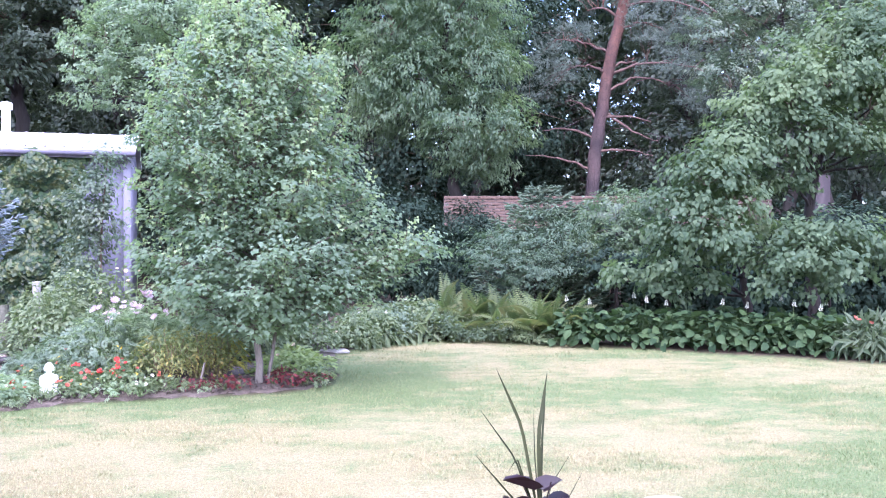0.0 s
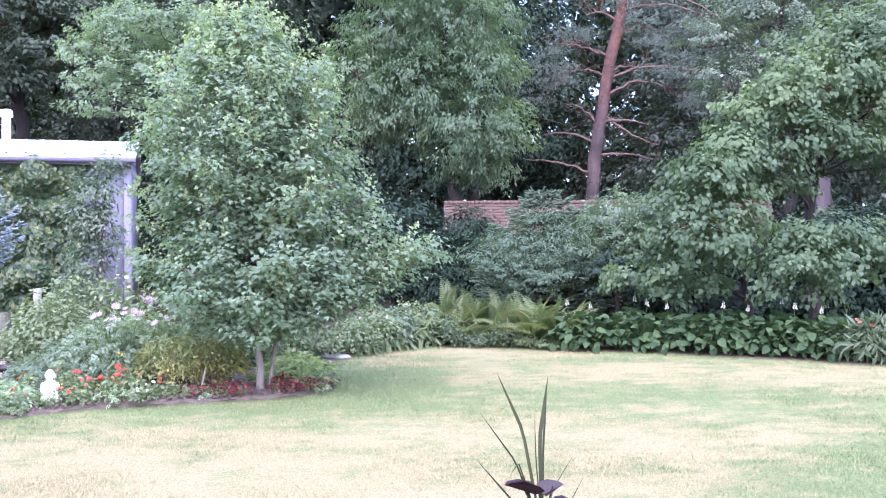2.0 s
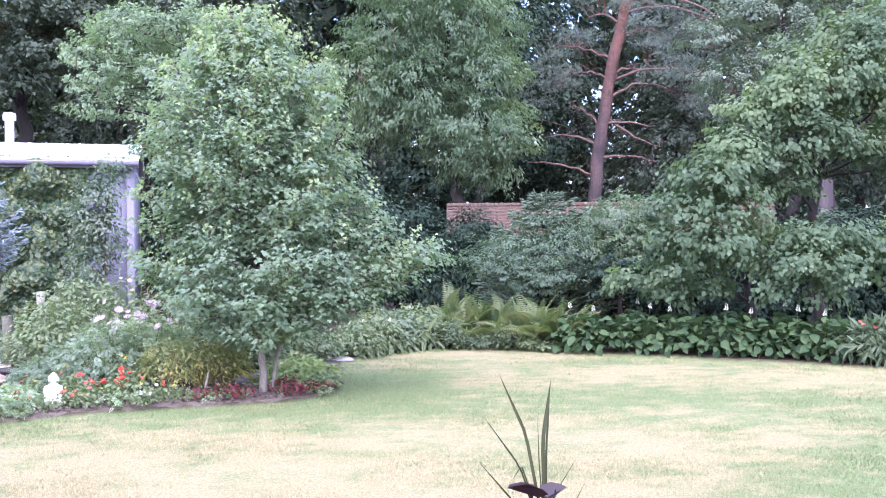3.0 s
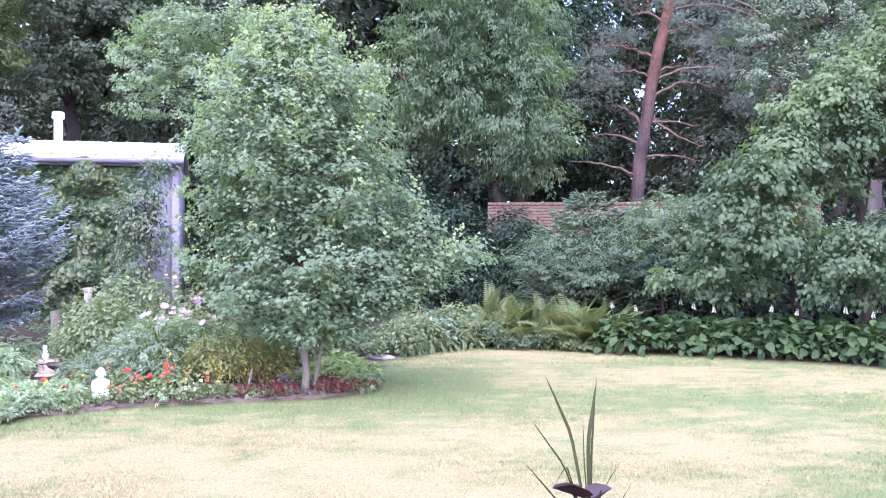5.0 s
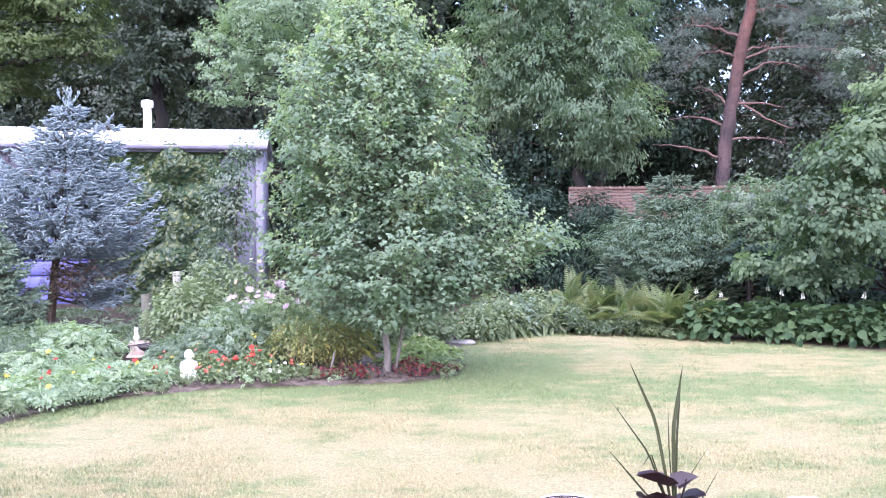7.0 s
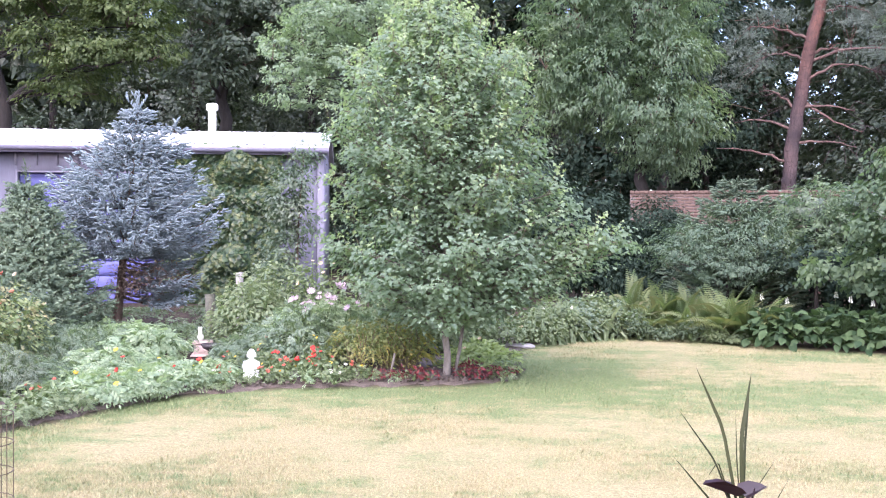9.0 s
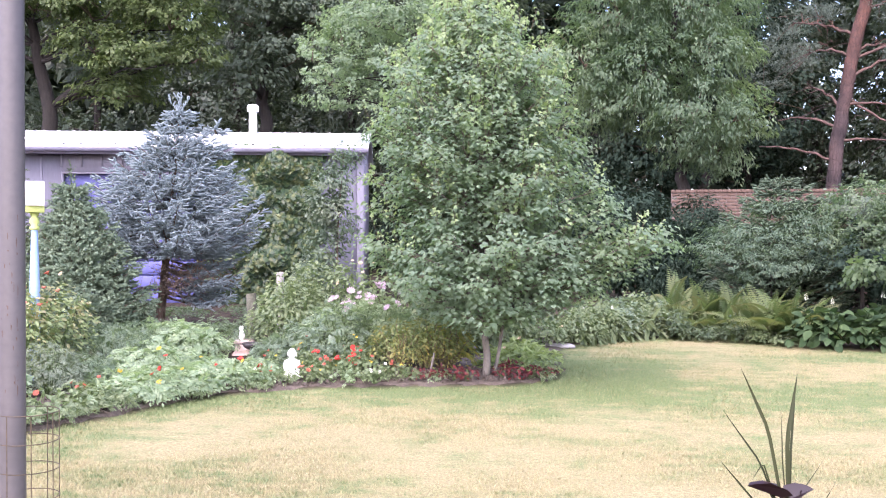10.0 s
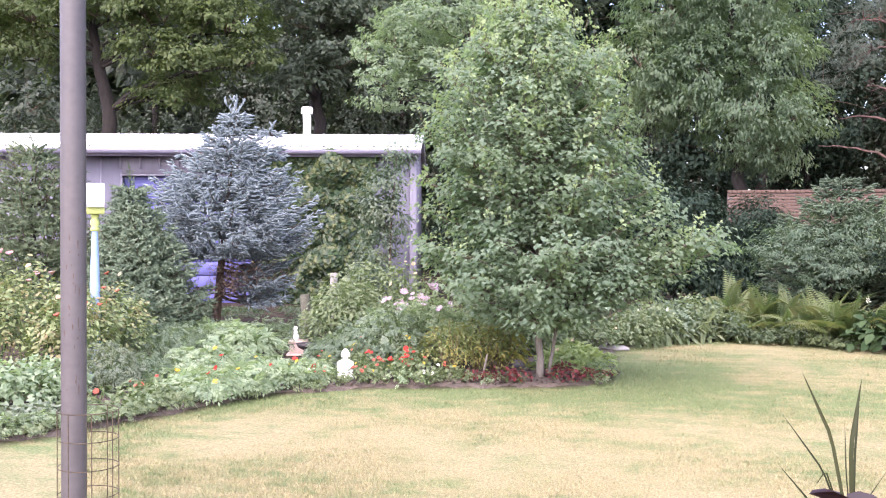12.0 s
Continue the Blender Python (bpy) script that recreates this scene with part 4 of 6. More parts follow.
for x, y, z, r in ends:
    r = abs(r)
    root_z = max(0.5, z - r * (0.42 + 0.5 * max(0, z - 1.2) / 2.7))
    root = np.array([np.interp(root_z, maple_axis[:, 2], maple_axis[:, i]) for i in range(3)])
    tip = np.array([np.interp(z, maple_axis[:, 2], maple_axis[:, 0]) + x, np.interp(z, maple_axis[:, 2], maple_axis[:, 1]) + y, z])
    p = bend(root, tip, 0.05 * r, 8, 0.015)
    part("limb", [tube(p, np.linspace(0.006 + 0.009 * r, 0.0025, 8), 5)], BARK_GREY, maple, smooth=True)
    way = unit(tip - root)
    flat_side = unit(np.cross(way, [0, 0, 1.0]))
    outer = r > 0.85 * np.interp(z, CROWN_Z, CROWN_R)
    for s_ in np.concatenate([rng.uniform(0.3, 0.95, int(4 + 9 * r)), [0.93, 1.0]]):
        at = np.array([np.interp(s_, np.linspace(0, 1, 8), p[:, i]) for i in range(3)])
        off = rng.normal() * (0.03 + 0.22 * r * min(1, 1.25 - s_) * 0.8)
        knot = at + flat_side * off + way * abs(off) * 0.5 + [0, 0, rng.normal() * 0.03]
        twig_wood.append(tube(np.array([at - way * abs(off) * 0.4, knot]), 0.0025, 3))
        m = rng.integers(15, 23)
        side_way = way + flat_side * np.sign(off) * 0.5
        # leaves overlap like tiles round the twig end, the lower ones further out
        fan = rng.normal(size=(m, 3)) * [1, 1, 0.55]
        leaf_at.append(knot + fan * 0.065 - np.array([0, 0, 0.25]) * np.linalg.norm(fan[:, :2], axis=1, keepdims=True) * 0.065)
        leaf_out.append(np.tile(side_way, (m, 1)) * 0.7 + fan * [0.5, 0.5, 0])
    # upright young shoots at the ends of the outer and upper limbs
    if outer and z > 1.1 or z > 2.9:
        for _ in range(rng.integers(3, 7) if z > 1.9 else rng.integers(1, 4)):
            start = tip - way * rng.uniform(0.0, 0.4) * r + flat_side * rng.normal() * 0.13
            rise_ = rng.uniform(0.12, 0.3)
            lean_ = np.array([way[0] * 0.35, way[1] * 0.35, 1.0]) * rise_ + rng.normal(size=3) * [0.03, 0.03, 0]
            twig_wood.append(tube(np.array([start, start + lean_ * 0.5, start + lean_]), [0.0028, 0.002, 0.001], 3))
            m = rng.integers(9, 15)
            u = rng.random((m, 1)) ** 0.7
            young_at.append(start + lean_ * u + rng.normal(size=(m, 3)) * [0.035, 0.035, 0.015] * (1.25 - u * 0.6))
            young_out.append(rng.normal(size=(m, 3)) * [1, 1, 0.2] + way * 0.6)
leaf_at, leaf_out = np.concatenate(leaf_at), np.concatenate(leaf_out)
young_at, young_out = np.concatenate(young_at), np.concatenate(young_out)
n, ny_ = len(leaf_at), len(young_at)
part("twig", twig_wood, TWIG, maple, kind="stuff")
part("crown", [scatter(PALM, leaf_at, unit(unit(leaf_out) * [0.55, 0.55, 0.1] + [0, 0, 0.75] + rng.normal(size=(n, 3)) * 0.2), unit(leaf_out) * [1, 1, 0.2] - [0, 0, 0.6] + rng.normal(size=(n, 3)) * 0.35, 0.048 * rng.uniform(0.65, 1.2, n))], LEAF_MAPLE, maple, "blue-green lobed leaves", kind="stuff")
part("young_leaves", [scatter(PALM, young_at, unit(young_out * [0.6, 0.6, 0.1] + [0, 0, 0.7] + rng.normal(size=(ny_, 3)) * 0.25), young_out - [0, 0, 0.2] + rng.normal(size=(ny_, 3)) * 0.3, 0.043 * rng.uniform(0.6, 1.2, ny_))], LEAF_MAPLE_YOUNG, maple, "pale yellow-green young leaves on upright shoots", kind="stuff")

reseed(22)
redbud = leafy_tree("redbud_tree", "spreading small tree with drooping layers of heart-shaped leaves", (5.67, 14.58, 0),
           [(5.59, 14.59, 0.49), (5.46, 14.50, 1.68), (5.72, 14.32, 3.35), (6.10, 14.23, 4.49)], 0.12,
           [(4.36, 13.6, 3.19, 0.46, 0.37), (4.8, 13.4, 3.4, 0.51, 0.41), (5.27, 13.3, 3.65, 0.51, 0.41), (5.9, 13.4, 3.36, 0.51, 0.41), (4.96, 13.2, 2.91, 0.45, 0.36), (5.54, 13.3, 2.76, 0.4, 0.32), (4.61, 13.4, 2.62, 0.36, 0.29), (4.84, 13.5, 2.27, 0.27, 0.21), (6.1, 13.6, 2.79, 0.38, 0.3), (6.02, 13.6, 4.02, 0.57, 0.46), (5.59, 13.8, 4.26, 0.45, 0.36), (5.1, 14.0, 4.01, 0.36, 0.29), (6.28, 13.9, 4.56, 0.49, 0.39), (6.62, 13.6, 3.46, 0.63, 0.51), (6.88, 13.8, 2.53, 0.48, 0.39)],
           LEAF_HEART, BARK_DARK, 18, 28, 0.1, 0.068, HEART, shell=0.72, hang=0.7, flat=0.7, wild=0.28, up=0.45, outward=1.0, shoot=(0.26, 0.7, -0.35), dome=True)
leafy_tree("redbud_tree", "", (4.59, 14.38, 0),
           [(4.48, 14.19, 0.52), (4.21, 14.00, 1.51), (4.02, 13.91, 2.49)], 0.08,
           [(3.99, 13.3, 2.61, 0.45, 0.36), (3.58, 13.2, 2.29, 0.48, 0.38), (3.31, 13.2, 1.91, 0.42, 0.34), (3.82, 13.1, 1.9, 0.46, 0.37), (3.26, 13.3, 1.48, 0.4, 0.32), (3.64, 13.0, 1.45, 0.44, 0.35), (4.25, 13.5, 2.19, 0.35, 0.28), (3.17, 13.4, 1.09, 0.3, 0.24), (3.92, 13.3, 1.17, 0.28, 0.22), (3.12, 13.7, 0.77, 0.27, 0.22), (3.65, 13.6, 0.81, 0.28, 0.23), (4.35, 13.7, 1.56, 0.24, 0.19), (2.66, 14.0, 0.91, 0.28, 0.22)],
           LEAF_HEART, BARK_DARK, 18, 28, 0.1, 0.068, HEART, shell=0.72, hang=0.7, flat=0.7, wild=0.28, up=0.45, outward=1.0, shoot=(0.26, 0.7, -0.35), dome=True, tree=redbud)
leafy_tree("redbud_tree", "", (5.48, 13.58, 0),
           [(5.36, 13.39, 0.42), (5.13, 13.00, 1.06)], 0.04,
           [(5.07, 12.8, 1.52, 0.36, 0.29), (4.63, 12.7, 1.41, 0.31, 0.25), (5.49, 12.9, 1.37, 0.35, 0.28), (4.26, 12.7, 1.17, 0.28, 0.22), (4.66, 12.5, 1.12, 0.36, 0.29), (5.18, 12.6, 1.05, 0.34, 0.27), (4.44, 12.8, 0.87, 0.22, 0.18), (5.76, 13.0, 1.33, 0.2, 0.16), (5.0, 12.9, 0.81, 0.18, 0.14), (6.17, 13.0, 1.18, 0.38, 0.3)],
           LEAF_HEART, BARK_DARK, 18, 28, 0.1, 0.068, HEART, shell=0.72, hang=0.7, flat=0.7, wild=0.28, up=0.45, outward=1.0, shoot=(0.26, 0.7, -0.35), dome=True, tree=redbud)
# Near-black leaf colour in place of the shade above the hostas.
leafy_tree("understory_bush", "low branches of leaves over the hostas, coloured dark for shade", (3.56, 15.38, -0.46),
           [(3.56, 15.39, 0.26), (3.62, 15.29, 0.80)], 0.06,
           [(2.89, 15.19, 0.85, 0.58, 0.23), (3.69, 15.19, 0.67, 0.66, 0.21), (4.57, 15.19, 0.54, 0.62, 0.18), (2.62, 15.20, 1.07, 0.44, 0.27)],
           LEAF_YEW_SHADE, BARK_DARK, 12, 36, 0.08, 0.065, WIDE, flat=0.4, shell=0.55, hang=0.5, shoot=(0.35, 0.9, -0.1), dome=True, category="bush")

reseed(23)
conifer("layered_evergreen", "broad layered evergreen bush with pale-tipped sprays", (1.74, 16.78, -0.25), 2.66, 1.3, NEEDLE_LAYER, BARK_DARK, 16, 13, 0.13, start=0.06, droop=0.14, trunk_radius=0.05, group="shrubs behind the border", step=0.14, rise=0.16, power=0.62, broad=1.3, extra=0.15, shape=BRUSH)
leafy_tree("layered_shrub", "grey-green shrub with leaves in flat tiers before the evergreen", (1.55, 16.1, 0),
           [(1.52, 16.0, 0.5), (1.5, 15.95, 1.3)], 0.04,
           [(1.61, 16.2, 1.75, 0.45, 0.19), (2.02, 16.1, 1.59, 0.41, 0.17), (1.12, 15.9, 1.43, 0.43, 0.18), (1.56, 15.7, 1.34, 0.55, 0.23), (2.08, 15.8, 1.24, 0.48, 0.2), (0.79, 15.8, 1.2, 0.44, 0.19), (1.23, 15.6, 1.02, 0.54, 0.23), (1.78, 15.6, 0.93, 0.53, 0.22), (0.6, 15.7, 0.99, 0.27, 0.12), (2.37, 15.9, 0.96, 0.37, 0.16), (1.43, 15.7, 0.74, 0.42, 0.18)],
           LEAF_TIER, BARK_DARK, 24, 26, 0.08, 0.062, SLIM, flat=0.3, hang=0.35, up=1.0, wild=0.3, shell=0.6, shoot=(0.3, 0.9, -0.1), dome=True, category="bush", group="shrubs behind the border")
leafy_tree("broad_leaved_shrub", "pale green leafy shrub before the brick wall", (2.95, 16.9, 0),
           [(2.95, 16.9, 0.6), (2.95, 16.85, 1.5)], 0.04,
           [(2.75, 16.9, 1.75, 0.45, 0.36), (3.2, 16.8, 1.9, 0.45, 0.35), (2.9, 16.7, 1.3, 0.5, 0.35), (3.35, 16.7, 1.45, 0.45, 0.35), (2.42, 16.9, 1.4, 0.36, 0.25), (3.65, 16.8, 1.8, 0.4, 0.35)],
           LEAF_SHRUB, BARK_DARK, 22, 24, 0.09, 0.075, WIDE, flat=0.5, hang=0.4, up=0.7, wild=0.3, shell=0.6, shoot=(0.26, 0.8, -0.1), dome=True, category="bush", group="shrubs behind the border")
# Fills the dark gap under the redbud; the leaf colour carries the shade.
leafy_tree("understory_bush", "bush filling the dark gap under the redbud, shade put into its leaf colour", (7.1, 18.0, 0),
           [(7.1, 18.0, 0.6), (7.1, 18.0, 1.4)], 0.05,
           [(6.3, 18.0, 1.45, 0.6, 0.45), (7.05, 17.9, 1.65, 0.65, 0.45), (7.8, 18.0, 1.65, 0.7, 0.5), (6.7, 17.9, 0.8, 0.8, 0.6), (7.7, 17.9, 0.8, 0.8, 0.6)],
           LEAF_YEW_SHADE, BARK_DARK, 15, 20, 0.14, 0.1, RHOMB, shell=0.5, category="bush")
leafy_tree("yew_bush", "dark upright evergreen bush before the brick wall", (0.58, 19.48, -0.42),
           [(0.58, 19.49, 0.61), (0.58, 19.50, 1.75)], 0.06,
           [(0.52, 19.50, 1.80, 0.48, 0.43), (0.75, 19.50, 1.29, 0.63, 0.57), (0.18, 19.49, 0.84, 0.45, 0.68), (0.64, 19.49, 0.61, 0.68, 0.57)],
           LEAF_YEW_SHADE, BARK_DARK, 34, 24, 0.12, 0.09, SLIM, shell=0.45, category="bush", group="shrubs behind the border")
leafy_tree("dogwood_bush", "light green loose shrub with small leaves", (2.86, 15.98, -0.16),
           [(2.86, 15.99, 0.58), (2.86, 16.00, 1.70)], 0.05,
           [(2.90, 16.01, 2.00, 0.45, 0.28), (2.72, 16.00, 1.65, 0.47, 0.32), (3.23, 16.00, 1.70, 0.42, 0.32), (2.95, 16.00, 1.28, 0.65, 0.34), (2.39, 16.00, 1.23, 0.42, 0.28), (3.42, 16.00, 1.05, 0.47, 0.28)],
           LEAF_CHERRY, BARK_DARK, 16, 30, 0.06, 0.055, RHOMB, shell=0.5, shoot=(0.25, 0.7, 0.5), category="bush", group="shrubs behind the border")
leafy_tree("yew_hedge", "dark green unclipped evergreen hedge", (-1.05, 21.48, -0.74),
           [(-1.05, 21.49, 0.52), (-1.05, 21.50, 1.77)], 0.08,
           [(-1.05, 21.51, 1.96, 1.00, 0.56), (-1.68, 21.50, 1.52, 1.00, 0.75), (-0.49, 21.50, 1.52, 0.63, 0.69), (-1.05, 21.49, 0.89, 1.13, 0.75), (-2.06, 21.51, 2.27, 0.88, 0.75), (-0.30, 21.49, 0.64, 0.63, 0.63)],
           LEAF_YEW_SHADE, BARK_DARK, 12, 26, 0.14, 0.1, RHOMB, shell=0.5, category="hedge")

reseed(24)
leafy_tree("cherry_tree", "tall tree with a dark trunk and hanging glossy leaves", (0.36, 25.50, 1.52),
           [(0.33, 25.51, 2.64), (0.24, 25.53, 3.61), (0.09, 25.55, 5.98), (-0.06, 25.59, 8.96)], 0.2,
           [(-1.22, 25.06, 7.06, 1.17, 0.87), (0.23, 25.07, 7.35, 1.31, 0.87), (-2.10, 25.05, 5.90, 1.09, 0.95), (-0.64, 25.05, 5.61, 1.31, 0.80), (0.89, 25.05, 5.90, 1.09, 0.87), (-1.22, 25.04, 4.80, 1.02, 0.51), (0.65, 24.44, 4.65, 1.14, 0.64), (1.50, 24.23, 4.27, 0.71, 0.45), (0.52, 25.03, 3.93, 0.95, 0.47), (1.11, 25.02, 3.49, 0.66, 0.38), (-0.64, 25.08, 8.52, 1.90, 1.02), (1.48, 26.57, 7.55, 0.62, 0.93)],
           LEAF_CHERRY, BARK_DARK, 7, 46, 0.14, 0.125, SLIM, hang=0.6, shell=0.5, shoot=(0.5, 0.6, -0.5))
leafy_tree("locust_tree", "light green airy tree with horizontal sprays beside the shed", (-4.14, 19.48, -0.07),
           [(-4.37, 19.52, 2.88), (-4.91, 19.44, 4.57), (-5.25, 19.45, 6.04)], 0.12,
           [(-6.58, 19.04, 5.34, 0.66, 0.33), (-5.81, 19.05, 5.73, 0.89, 0.35), (-5.03, 19.05, 5.51, 0.78, 0.50), (-6.72, 18.64, 4.55, 0.43, 0.27), (-6.14, 19.04, 4.73, 0.72, 0.35), (-6.72, 18.63, 4.07, 0.33, 0.22), (-6.14, 19.03, 4.07, 0.55, 0.28), (-5.47, 19.04, 4.73, 0.66, 0.55), (-7.13, 18.74, 5.01, 0.27, 0.15)],
           LEAF_LIGHT, BARK_DARK, 11, 44, 0.09, 0.075, RHOMB, flat=0.4, hang=0.45, shoot=(0.42, 0.9, 0.05), dome=True)
leafy_tree("ash_tree", "big tree with yellow-green sunlit leaves behind the shed", (-17.17, 24.27, 1.68),
           [(-17.11, 24.33, 4.13), (-17.20, 24.33, 5.92), (-17.85, 24.18, 7.88), (-18.02, 24.15, 9.51)], 0.28,
           [(-18.57, 22.92, 7.49, 1.42, 0.94), (-16.91, 23.40, 7.65, 1.26, 0.79), (-15.09, 23.92, 7.50, 1.42, 0.87), (-13.43, 24.40, 7.19, 1.10, 0.79), (-12.81, 24.56, 6.25, 0.63, 0.55), (-14.17, 24.17, 6.09, 1.10, 0.71), (-15.39, 23.82, 6.48, 0.94, 0.55), (-18.87, 22.82, 6.38, 0.94, 0.63), (-15.36, 24.64, 5.33, 0.97, 0.57), (-20.38, 22.39, 7.01, 1.42, 1.42), (-13.14, 24.51, 8.77, 1.73, 0.94), (-16.47, 23.55, 9.07, 2.20, 0.94)],
           LEAF_YELLOW, BARK_DARK, 8, 33, 0.16, 0.13, RHOMB, flat=0.5, hang=0.5, shell=0.5, shoot=(0.5, 0.8, -0.1), dome=True)
leafy_tree("oak_tree", "dark green tree behind the shed roof", (-12.57, 28.72, 1.72),
           [(-12.51, 28.80, 5.34), (-12.44, 28.85, 7.51), (-12.38, 28.91, 10.04)], 0.25,
           [(-12.56, 27.79, 8.01, 1.31, 1.05), (-11.54, 28.06, 6.79, 1.22, 1.05), (-12.54, 27.76, 6.09, 1.05, 0.87), (-10.87, 28.27, 8.02, 1.22, 1.05), (-11.73, 28.05, 9.59, 2.10, 1.22), (-10.19, 29.51, 7.88, 1.63, 1.45)],
           LEAF_OAK, BARK_DARK, 6, 30, 0.16, 0.16, RHOMB, shoot=(0.4, 0.8, 0.0), dome=True)

leafy_tree("hornbeam_tree", "soft grey-green tree with small leaves between the pine and the redbud", (9.3, 22.9, 0),
           [(9.1, 22.8, 2.5), (7.7, 22.0, 5.0), (7.8, 22.1, 7.6)], 0.14,
           [(6.5, 21.9, 5.0, 0.8, 0.45), (7.4, 21.8, 5.4, 0.9, 0.5), (8.3, 21.9, 5.9, 0.95, 0.5), (6.1, 22.0, 6.0, 0.7, 0.45), (7.1, 21.9, 6.5, 0.95, 0.5), (8.3, 22.0, 7.1, 1.0, 0.55), (9.2, 21.9, 5.4, 0.9, 0.5), (7.3, 22.1, 7.6, 0.95, 0.55), (8.6, 22.2, 8.3, 0.9, 0.5), (9.6, 22.0, 6.7, 0.9, 0.5)],
           LEAF_SHRUB, BARK_DARK, 10, 36, 0.1, 0.075, RHOMB, flat=0.45, hang=0.4, shoot=(0.4, 0.8, 0.0), dome=True)

# ---- the tall red-barked pine ----
reseed(25)
pine = thing("pine_tree", "tall pine with reddish bark, bare lower limbs and grey-green needle clouds", "tree")
PINE = np.array([(4.03, 26.99, 0.58), (4.14, 27.01, 2.63), (4.25, 27.03, 3.89), (4.41, 27.04, 4.99), (4.60, 27.05, 6.09), (4.82, 27.07, 7.19), (5.07, 27.08, 8.14), (5.32, 27.09, 9.24), (5.53, 27.11, 11.29)])
t_old, t_new = np.linspace(0, 1, len(PINE)), np.linspace(0, 1, 40)
pine_path = np.stack([np.interp(t_new, t_old, PINE[:, k]) for k in range(3)], 1)
pine_path += rng.normal(size=pine_path.shape) * 0.015
part("trunk", [tube(pine_path, np.linspace(0.19, 0.145, 40) * rng.uniform(0.95, 1.05, 40), 12)], BARK_PINE, pine, smooth=True)
PINE_BOUGHS = [
    ((4.35, 27.03, 3.92), (5.78, 26.73, 3.77), 0.1), ((4.44, 27.04, 4.83), (5.68, 26.64, 4.70), 0.1), ((4.66, 27.05, 5.62), (6.07, 26.45, 5.71), 0.25),
    ((4.57, 27.04, 4.99), (5.89, 26.53, 4.15), -0.1), ((4.76, 27.06, 6.28), (5.49, 26.86, 6.28), 0.1), ((4.54, 27.05, 6.12), (3.51, 26.65, 6.18), 0.1),
    ((4.63, 27.06, 6.64), (3.11, 26.56, 6.93), 0.1), ((4.22, 27.03, 4.28), (2.82, 27.54, 4.54), 0.15), ((4.35, 27.04, 4.75), (3.46, 27.55, 5.37), 0.2),
    ((4.90, 27.07, 7.19), (5.56, 26.87, 7.46), 0.1), ((4.85, 27.07, 7.67), (4.00, 26.87, 7.78), 0.15), ((4.19, 27.02, 3.41), (2.32, 27.33, 3.83), 0.1),
    ((4.98, 27.07, 7.90), (7.22, 26.07, 7.44), 0.3), ((4.74, 27.05, 6.09), (7.01, 25.85, 5.89), 0.3), ((5.13, 27.08, 8.45), (8.13, 26.06, 6.98), 0.4),
]
limb_ends = []
for a, b, sag in PINE_BOUGHS:
    p = bend(a, b, sag, 9, 0.018)
    part("limb", [tube(p, np.linspace(0.045, 0.012, 9), 6)], BARK_LIMB, pine, smooth=True)
    limb_ends += list(p[3:])
dead = []
for a, b, sag in PINE_BOUGHS[:9]:
    p = bend(a, b, sag, 9)
    for _ in range(7):
        r = p[rng.integers(3, 9)]
        dead.append(tube(bend(r, r + rng.normal(size=3) * [0.45, 0.3, 0.3] - [0, 0, 0.15], 0.08, 5, 0.05), np.linspace(0.012, 0.003, 5), 4))
part("dead_twig", dead, BARK_PINE, pine, "bare reddish dead twigs", kind="stuff")
needle_lobes = []
for x, y, z, reach, drop in ((3.1, 26.6, 6.1, 0.9, 0.25), (2.7, 26.7, 6.7, 0.7, 0.2), (3.5, 26.7, 7.2, 0.9, 0.2), (2.6, 26.6, 5.7, 0.6, 0.25), (6.3, 26.6, 6.8, 1.1, 0.3), (7.2, 26.6, 6.2, 1.1, 0.4), (8.0, 26.6, 6.9, 1.1, 0.3), (6.4, 26.7, 7.6, 1.2, 0.2), (7.8, 26.6, 5.6, 0.9, 0.4), (7.0, 26.6, 5.3, 0.8, 0.35), (5.8, 26.8, 7.2, 0.7, 0.2), (5.8, 26.7, 8.0, 0.9, 0.2), (6.2, 26.6, 6.2, 0.8, 0.3), (7.4, 26.6, 7.6, 1.1, 0.2), (8.5, 26.4, 6.2, 0.9, 0.4), (4.2, 26.9, 8.4, 1.0, 0.2), (5.2, 27.0, 9.4, 1.4, 0.3), (6.4, 27.0, 9.0, 1.3, 0.3), (5.6, 27.2, 10.6, 1.2, 0.3), (5.5, 27.1, 11.5, 0.7, 0.3)):
    for _ in range(7):
        a_, q_ = rng.uniform(0, 2 * math.pi), reach * rng.random() ** 0.5
        needle_lobes.append((x + q_ * math.cos(a_), y + 0.7 * q_ * math.sin(a_), z - drop * (q_ / reach) ** 2 + rng.normal() * 0.16, rng.uniform(0.26, 0.46), rng.uniform(0.09, 0.15)))
c, o = clumps_of(needle_lobes, 10, 0.25)
n = len(c) * 5
pos = np.repeat(c, 5, 0) + rng.normal(size=(n, 3)) * [0.13, 0.13, 0.04]
part("needle", [scatter(TUFT, pos, dirs(n), dirs(n) * [0.8, 0.8, 0.3] + np.repeat(o, 5, 0) * [0.8, 0.8, 0.2] + [0, 0, 0.45], 0.17 * rng.uniform(0.8, 1.2, n))], NEEDLE_PINE, pine, kind="stuff")
part("twig", twigs(c, limb_ends, 0.01, 0.12), BARK_PINE, pine, kind="stuff")

